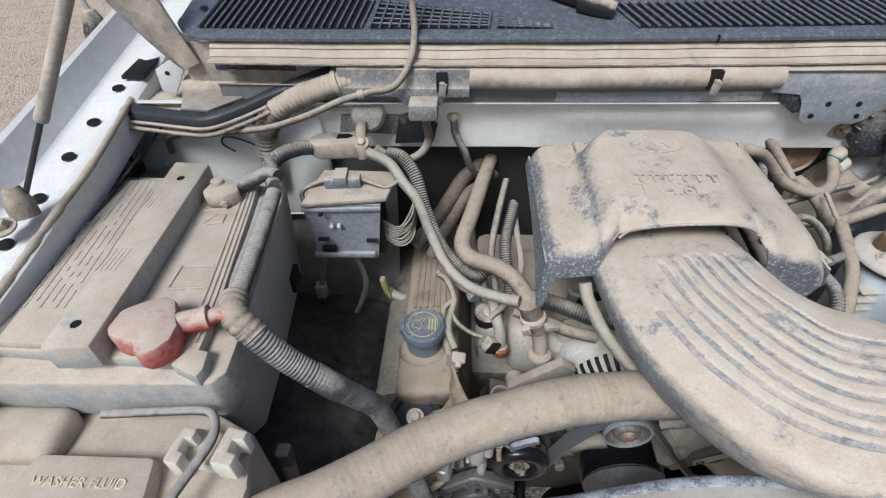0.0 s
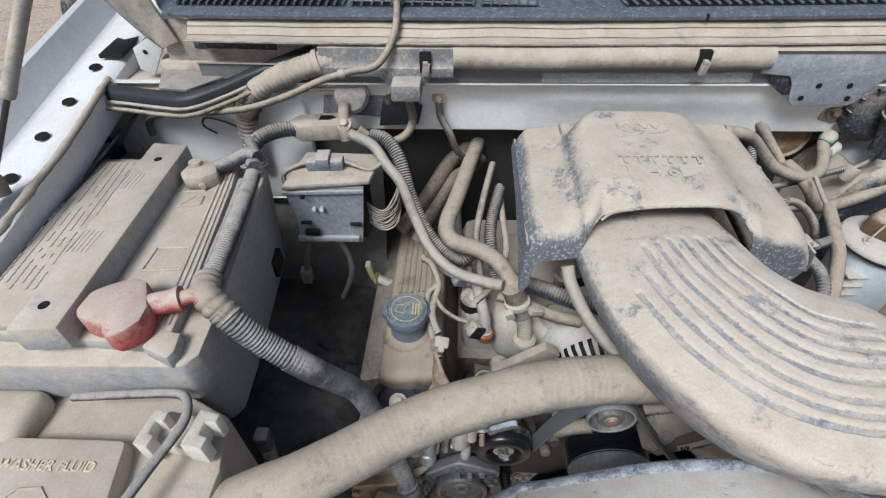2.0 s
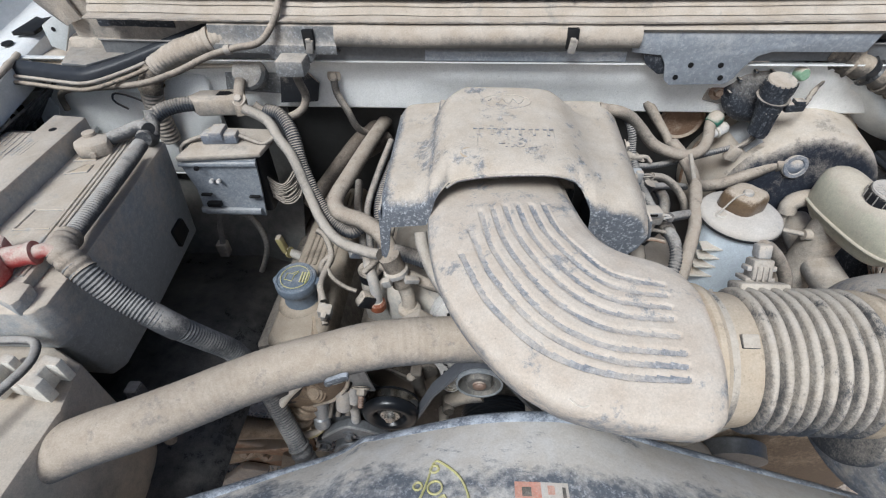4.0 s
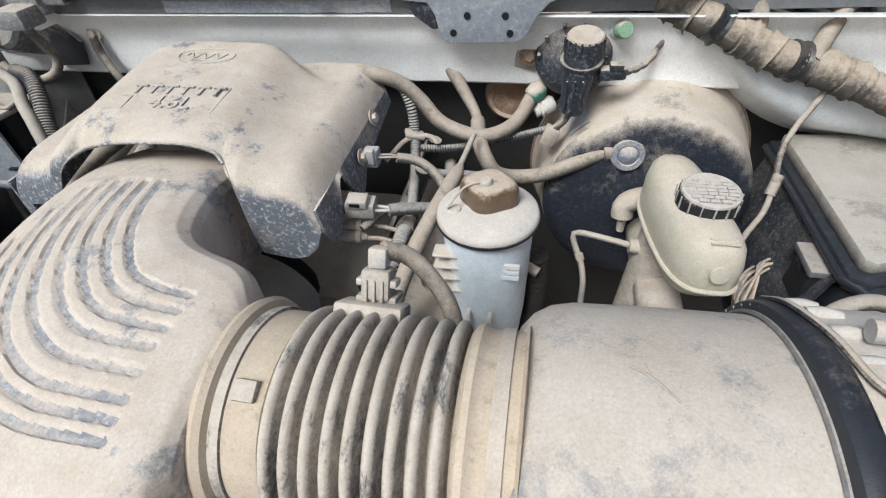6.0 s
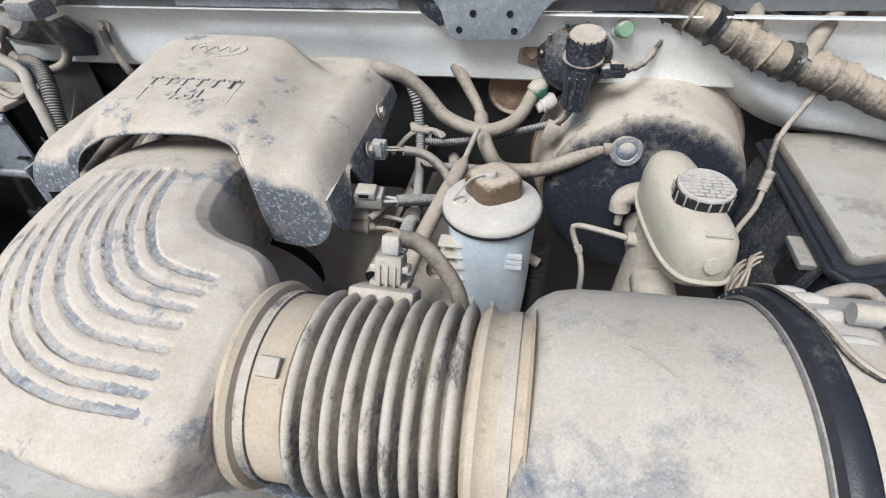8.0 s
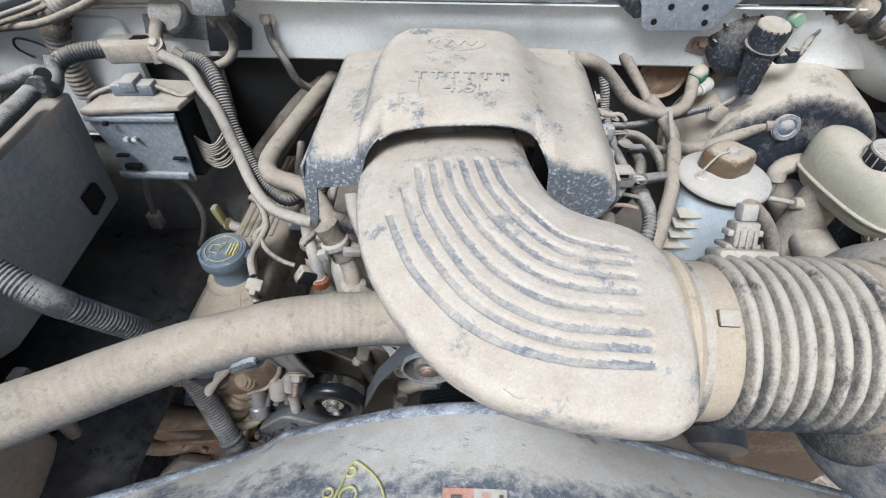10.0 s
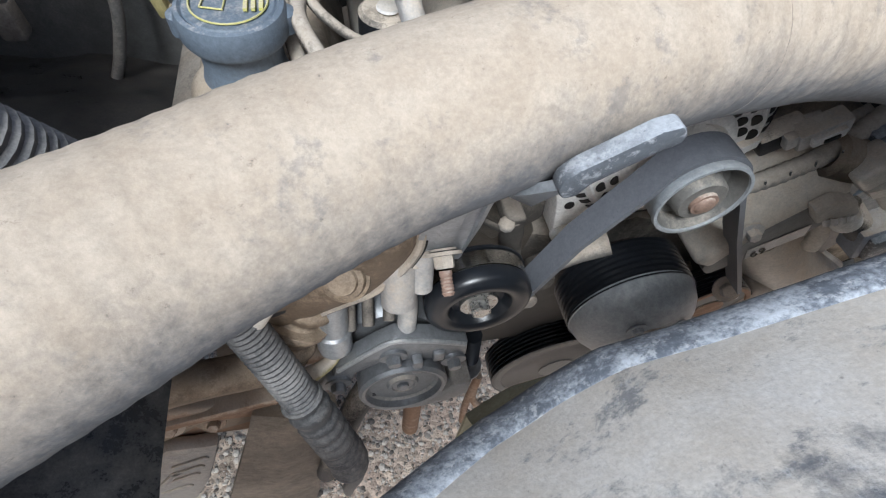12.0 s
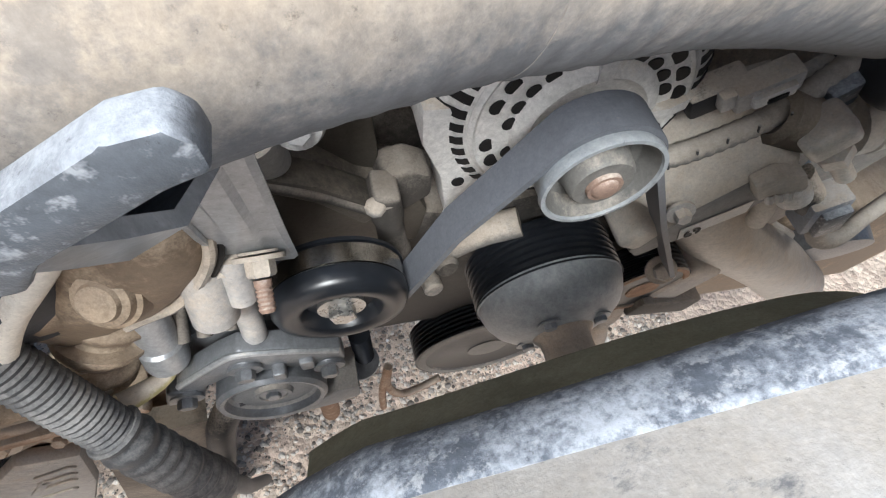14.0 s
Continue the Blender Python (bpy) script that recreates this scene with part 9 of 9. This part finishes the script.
    part("cap_top", lathe([(0, 0.0180), (0.001, 0.0175), (0.001, 0)], (0.594, 0.8117, 1.1052), (0, -0.22, 1), 32), "tan", cru)
    for k in range(18):
        q = k / 18 * math.tau
        part("flute", tube([(0.594 + 0.0203 * math.cos(q), 0.8155 + 0.0203 * math.sin(q), 1.088), (0.594 + 0.0198 * math.cos(q), 0.8115 + 0.0198 * math.sin(q), 1.104)], 0.0010, 5, 0.02), "motor_black", cru)
    for k in range(3):
        part("stem_rib", tube([(0.580 + 0.008 * k, 0.790, 1.066), (0.580 + 0.0075 * k, 0.791, 1.032)], 0.0012, 5, 0.02), "motor_black", cru)
    part("plug", box((0.612, 0.806, 1.060), (0.640, 0.821, 1.073), 0.003, turn=turn(0, -2, 6)), "motor_black", cru)
    part("plug_latch", box((0.622, 0.805, 1.071), (0.636, 0.817, 1.078), 0.0015), "motor_black", cru)
    part("plug_wire", tube([(0.640, 0.815, 1.067), (0.656, 0.835, 1.064), (0.668, 0.850, 1.068), (0.676, 0.855, 1.085), (0.680, 0.856, 1.112), (0.684, 0.862, 1.135)], lambda s, w: 0.0034 + 0.0006 * math.sin(s * 420), 10, 0.002), "wire", cru)
    gc = thing("green_cap", (0.632, 0.84, 1.10), "pale green plastic cap on a white boss", "cap")
    part("boss", lathe([(-0.03, 0.013), (-0.004, 0.0115), (0.0, 0.009)], (0.632, 0.846, 1.100), (0.25, -1, 0.25), 24), "rail_white", gc)
    part("cap", lathe([(-0.001, 0.0095), (0.010, 0.0090), (0.0125, 0.0075), (0.0125, 0)], (0.632, 0.846, 1.100), (0.25, -1, 0.25), 24), "green_cap", gc)
    fb = thing("firewall_bolt", (0.537, 0.86, 1.066), "rusty bolt and washer on the white firewall", "bolt")
    part("pad", slab([(0.522, 1.082), (0.560, 1.084), (0.565, 1.055), (0.545, 1.046), (0.520, 1.052)], 0.858, 0.862, "y", 0.002), "tan", fb)
    part("bolt", bolt((0.537, 0.858, 1.066), (0, -1, 0.15), 0.0068, 0.008), "rust", fb)
    pc = thing("vent_hose", (0.47, 0.79, 1.02), "thick tan vent hose looping to a green connector", "hose")
    part("hose", tube([(0.352, 0.790, 1.070), (0.378, 0.790, 1.067), (0.400, 0.796, 1.055), (0.420, 0.797, 1.036), (0.444, 0.788, 1.014), (0.484, 0.783, 1.002), (0.512, 0.794, 1.002), (0.530, 0.818, 1.006), (0.541, 0.848, 1.016), (0.545, 0.858, 1.022)], 0.0083, 18), "hose", pc)
    part("green_plug", lathe([(0, 0.0100), (0.003, 0.0115), (0.011, 0.0120), (0.016, 0.0105), (0.020, 0.008)], (0.542, 0.850, 1.018), (0.6, 0.45, 0.55), 24), "green", pc)
    part("white_plug", lathe([(0, 0.0), (0, 0.0075), (0.010, 0.0082), (0.012, 0.0100), (0.022, 0.0100), (0.026, 0.007)], (0.548, 0.848, 1.001), (0.75, 0.30, 0.35), 20), "paper", pc)
    part("white_ring", lathe([(0.006, 0.0082), (0.0065, 0.0108), (0.009, 0.0108), (0.0095, 0.0082)], (0.548, 0.848, 1.001), (0.75, 0.30, 0.35), 20), "clip", pc)
    lm = thing("loom_conduit", (0.5, 0.8, 0.98), "thin black loom with a tan tie under the vent hose", "cable")
    part("loom", conduit([(0.415, 0.770, 0.990), (0.45, 0.785, 0.982), (0.50, 0.80, 0.985), (0.545, 0.81, 0.993), (0.566, 0.812, 0.999)], 0.0048, 0.0032, 0.0009), "cable", lm)
    part("tie", box((0.560, 0.800, 0.982), (0.577, 0.814, 1.004), 0.002, turn=turn(0, 20, 0)), "tan", lm)
    part("tail", tube([(0.570, 0.808, 1.0), (0.582, 0.806, 1.012), (0.588, 0.805, 1.025)], 0.004, 8), "wire", lm)
    hole = thing("firewall_grommet", (0.515, 0.89, 1.0), "round dusty rubber grommet in the firewall", "grommet")
    part("ring", lathe([(0, 0.032), (0.006, 0.036), (0.010, 0.032), (0.007, 0.028), (0.008, 0.012), (0.0, 0.0)], (0.517, 0.901, 1.000), (0, -1, 0), 36), "rust", hole)
    st = thing("firewall_pipe", (0.46, 0.87, 1.0), "tan tapering cable boot below the firewall flange", "pipe")
    part("pipe", tube([(0.442, 0.868, 1.045), (0.462, 0.852, 1.020), (0.478, 0.835, 1.0), (0.484, 0.81, 0.985)], lambda s, w: 0.0085 - 0.003 * s / w, 14), "hose", st)


def fuse_box():
    ob = thing("fuse_box", (0.90, 0.75, 0.9), "black fuse box with a dusty pale lid", "fuse box")
    part("lid", slab([(0.838, 0.866), (0.842, 0.652), (0.850, 0.646), (0.893, 0.660), (1.06, 0.668), (1.06, 0.882)], 0.962, 0.977, "z", 0.004), "lid", ob)
    part("lid_rim", slab([(0.830, 0.874), (0.833, 0.644), (0.846, 0.634), (0.897, 0.650), (1.07, 0.658), (1.07, 0.892)], 0.946, 0.963, "z", 0.003), "clamp_black", ob)
    part("rim_fold", sweep([(0.8285, 0.872, 0.955), (0.8315, 0.645, 0.955), (0.845, 0.632, 0.955), (0.897, 0.648, 0.955)], 0.004, 8), "clamp_black", ob)
    part("body", slab([(0.836, 0.870), (0.838, 0.650), (0.850, 0.640), (0.900, 0.655), (1.06, 0.663), (1.06, 0.885)], 0.80, 0.948, "z", 0.006), "black", ob)
    part("flank", sheet([[(0.835, 0.655 + 0.021 * k, 0.945) for k in range(11)], [(0.822, 0.652 + 0.021 * k, 0.90) for k in range(11)], [(0.806, 0.648 + 0.021 * k, 0.845) for k in range(11)], [(0.806, 0.648 + 0.021 * k, 0.80) for k in range(11)]], 0.004), "motor_black", ob)
    for y in (0.668, 0.715, 0.762, 0.810):
        part("rib", sheet([[(0.832, y, 0.947), (0.832, y + 0.004, 0.947)], [(0.803, y, 0.845), (0.803, y + 0.004, 0.845)]], 0.004), "black", ob)
    for k, (y, z) in enumerate(((0.735, 0.905), (0.735, 0.885), (0.725, 0.895), (0.745, 0.895))):
        part("loop", box((0.830, y - (0.010 if k < 2 else 0.002), z - (0.002 if k < 2 else 0.010)), (0.8345, y + (0.010 if k < 2 else 0.002), z + (0.002 if k < 2 else 0.010)), 0.0008), "shade_grey", ob)
    part("latch", box((0.818, 0.664, 0.885), (0.836, 0.700, 0.945), 0.004), "black", ob)
    part("latch_lip", box((0.815, 0.660, 0.940), (0.838, 0.704, 0.948), 0.002), "shade_grey", ob)
    part("corner_tab", slab([(0.838, 0.93), (0.875, 0.93), (0.895, 0.90), (0.885, 0.85), (0.845, 0.85)], 0.628, 0.640, "y", 0.003), "shade_grey", ob)
    part("skirt", box((0.825, 0.622, 0.80), (1.0, 0.66, 0.845), 0.006), "black", ob)
    w = thing("bare_wiring", (0.8, 0.72, 0.86), "bundle of thin brown wires under the fuse box", "wiring")
    r = random.Random(8)
    for k in range(22):
        z, d = 0.845 + r.random() * 0.045, r.random()
        part("wire", tube([(0.775 + 0.02 * d, 0.655 + 0.02 * r.random(), z - 0.03), (0.785 + 0.015 * r.random(), 0.69 + 0.02 * d, z), (0.805 + 0.01 * r.random(), 0.715 + 0.025 * d, z + 0.012 * r.random()), (0.838, 0.72 + 0.03 * d, z + 0.01)], 0.0017, 6), "wire_brown" if k % 3 else "wire", w)
    cab = thing("loose_cable", (0.80, 0.55, 1.0), "loose pale cable beside the filter clamp", "cable")
    part("cable", tube([(0.735, 0.515, 1.01), (0.755, 0.535, 1.030), (0.785, 0.545, 1.032), (0.80, 0.535, 1.02), (0.812, 0.52, 1.0)], 0.0055, 12), "wire", cab)
    part("branch", tube([(0.785, 0.535, 1.01), (0.805, 0.53, 1.022), (0.83, 0.522, 1.018), (0.85, 0.505, 1.0)], 0.006, 12), "wire", cab)


def right_wiring():
    """Plugs and looms on the right flank of the engine cover."""
    inj = thing("injector_plug", (0.395, 0.63, 1.0), "grey connector plug on the side of the engine cover", "connector")
    lean = turn(0, 4, 6)
    part("plug", box((0.384, 0.619, 1.003), (0.412, 0.637, 1.019), 0.002, turn=lean), "alloy_dirty", inj)
    part("latch", box((0.388, 0.616, 1.017), (0.407, 0.632, 1.025), 0.0015, turn=lean), "alloy", inj)
    part("window", box((0.392, 0.6155, 1.019), (0.402, 0.6175, 1.023), 0.0004, turn=lean), "deep", inj)
    part("neck", box((0.374, 0.621, 1.005), (0.386, 0.635, 1.017), 0.002, turn=lean), "black", inj)
    for d in (-0.003, 0.003):
        part("wire", tube([(0.411, 0.628 + d, 1.010), (0.420, 0.630 + d, 1.009), (0.428, 0.632, 1.007)], 0.0016, 6), "paper", inj)
    part("sleeve", tube([(0.424, 0.631, 1.007), (0.446, 0.645, 1.000), (0.468, 0.662, 0.990), (0.49, 0.69, 0.98)], 0.0060, 12), "cable", inj)
    up = thing("injector_plug", (0.40, 0.69, 1.02), "small pale connector plug higher on the engine cover", "connector")
    part("plug", box((0.383, 0.684, 1.016), (0.399, 0.700, 1.034), 0.0025), "relay", up)
    part("cap", box((0.388, 0.681, 1.022), (0.397, 0.688, 1.038), 0.0015), "alloy", up)
    for d in (-0.003, 0.002):
        part("wire", tube([(0.398, 0.692 + d, 1.026), (0.410, 0.697 + d, 1.024), (0.420, 0.701, 1.020)], 0.0015, 6), "wire", up)
    part("sleeve", tube([(0.415, 0.699, 1.021), (0.434, 0.706, 1.014), (0.452, 0.704, 1.002), (0.466, 0.696, 0.985), (0.474, 0.69, 0.965)], 0.0053, 12), "wire", up)
    for y, z, m in ((0.630, 0.984, "wire"), (0.622, 0.975, "wire_brown")):
        s = thing("small_plug", (0.39, y, z), "small brown two-wire plug", "connector", "small plugs")
        part("plug", lathe([(0, 0.005), (0.006, 0.0062), (0.014, 0.0062), (0.015, 0.0078), (0.020, 0.0078), (0.021, 0.005), (0.026, 0.003)], (0.374, y, z), (1, 0.1, 0.03), 14), "tan", s)
        part("wire", tube([(0.398, y + 0.002, z), (0.412, y + 0.004, z - 0.001), (0.428, y + 0.004, z - 0.005)], 0.0024, 8), m, s)
    lm = thing("loom_conduit", (0.43, 0.67, 0.98), "grey ribbed loom running down past the plugs", "cable")
    part("loom", conduit([(0.360, 0.795, 1.068), (0.378, 0.798, 1.062), (0.398, 0.799, 1.050), (0.408, 0.793, 1.028), (0.412, 0.784, 1.004), (0.418, 0.755, 0.985), (0.422, 0.731, 0.977), (0.428, 0.695, 0.972), (0.432, 0.665, 0.970)], 0.0062, 0.0036, 0.0010), "cable", lm)
    part("lower_loom", conduit([(0.432, 0.668, 0.970), (0.434, 0.640, 0.976), (0.434, 0.612, 0.978), (0.431, 0.590, 0.968), (0.420, 0.570, 0.950), (0.402, 0.550, 0.93), (0.36, 0.535, 0.915), (0.31, 0.53, 0.91)], 0.0078, 0.0040, 0.0014), "cable", lm)
    part("clip", box((0.402, 0.770, 1.000), (0.425, 0.786, 1.006), 0.002, turn=turn(0, 20, 20)), "tan", lm)
    part("clip_arm", tube([(0.385, 0.745, 0.985), (0.405, 0.770, 1.0), (0.430, 0.778, 1.002), (0.440, 0.776, 0.994)], 0.0028, 8), "tan", lm)
    part("tie", lathe([(0, 0.0082), (0.0, 0.0096), (0.016, 0.0096), (0.016, 0.0082)], (0.4335, 0.655, 0.973), (0, -1, 0.2), 20), "wire", lm)
    br = thing("loom_conduit", (0.44, 0.66, 0.95), "grey branch cable crossing behind the plugs", "cable")
    part("loom", tube([(0.422, 0.735, 0.975), (0.445, 0.745, 0.972), (0.475, 0.757, 0.965), (0.50, 0.77, 0.955)], 0.0055, 10), "cable", br)
    part("strap", tube([(0.398, 0.62, 0.99), (0.415, 0.645, 0.995), (0.432, 0.662, 0.988), (0.44, 0.668, 0.975)], 0.0042, 10), "wire", br)
    dip = thing("dipstick_tube", (0.45, 0.65, 0.96), "tan transmission dipstick tube with round shaft", "tube")
    part("shaft", tube([(0.486, 0.762, 1.016), (0.482, 0.735, 1.011), (0.477, 0.702, 1.006)], 0.0030, 12), "pale", dip)
    part("ferrule", lathe([(0, 0.0036), (0.012, 0.0075), (0.016, 0.0082)], (0.479, 0.712, 1.008), (-0.15, -0.95, -0.2), 16), "hose", dip)
    part("tube", tube([(0.477, 0.700, 1.006), (0.469, 0.668, 1.0), (0.460, 0.634, 0.992), (0.449, 0.604, 0.974), (0.438, 0.575, 0.945), (0.430, 0.555, 0.90)], 0.0080, 16), "hose", dip)
    rail = thing("fuel_rail", (0.41, 0.75, 0.95), "dark dusty fuel rail and brackets behind the plugs", "fuel rail")
    part("rail", tube([(0.40, 0.60, 0.925), (0.41, 0.70, 0.935), (0.415, 0.85, 0.945)], 0.012, 16), "dark", rail)
    for y in (0.66, 0.735, 0.80):
        part("injector", tube([(0.41, y, 0.935), (0.425, y, 0.965), (0.432, y, 0.985)], 0.0085, 14), "dark", rail)
    cov = thing("right_rocker_cover", (0.46, 0.7, 0.85), "dark dusty rocker cover under the plugs", "rocker cover")
    part("cover", box((0.385, 0.52, 0.80), (0.50, 0.90, 0.875), 0.018, 3, turn=turn(0, 14, 0)), "dark", cov)
    part("coil_lead", tube([(0.45, 0.80, 0.95), (0.46, 0.74, 0.955), (0.45, 0.70, 0.945)], 0.008, 12), "loom", cov)
    ant = thing("radio_aerial", (-0.69, 1.12, 1.16), "black rubber aerial base on the fender", "aerial")
    part("base", lathe([(-0.03, 0.026), (0.0, 0.022), (0.03, 0.010), (0.033, 0.006)], (-0.655, 1.03, 1.16), (0, 0, 1), 24), "black", ant)
    part("mast", lathe([(0, 0.005), (0.02, 0.004), (0.05, 0.0035)], (-0.655, 1.03, 1.19), (-0.1, -0.05, 1), 12), "alloy", ant)


loose_hoses()
steering_reservoir()
brakes()
fuse_box()
right_wiring()
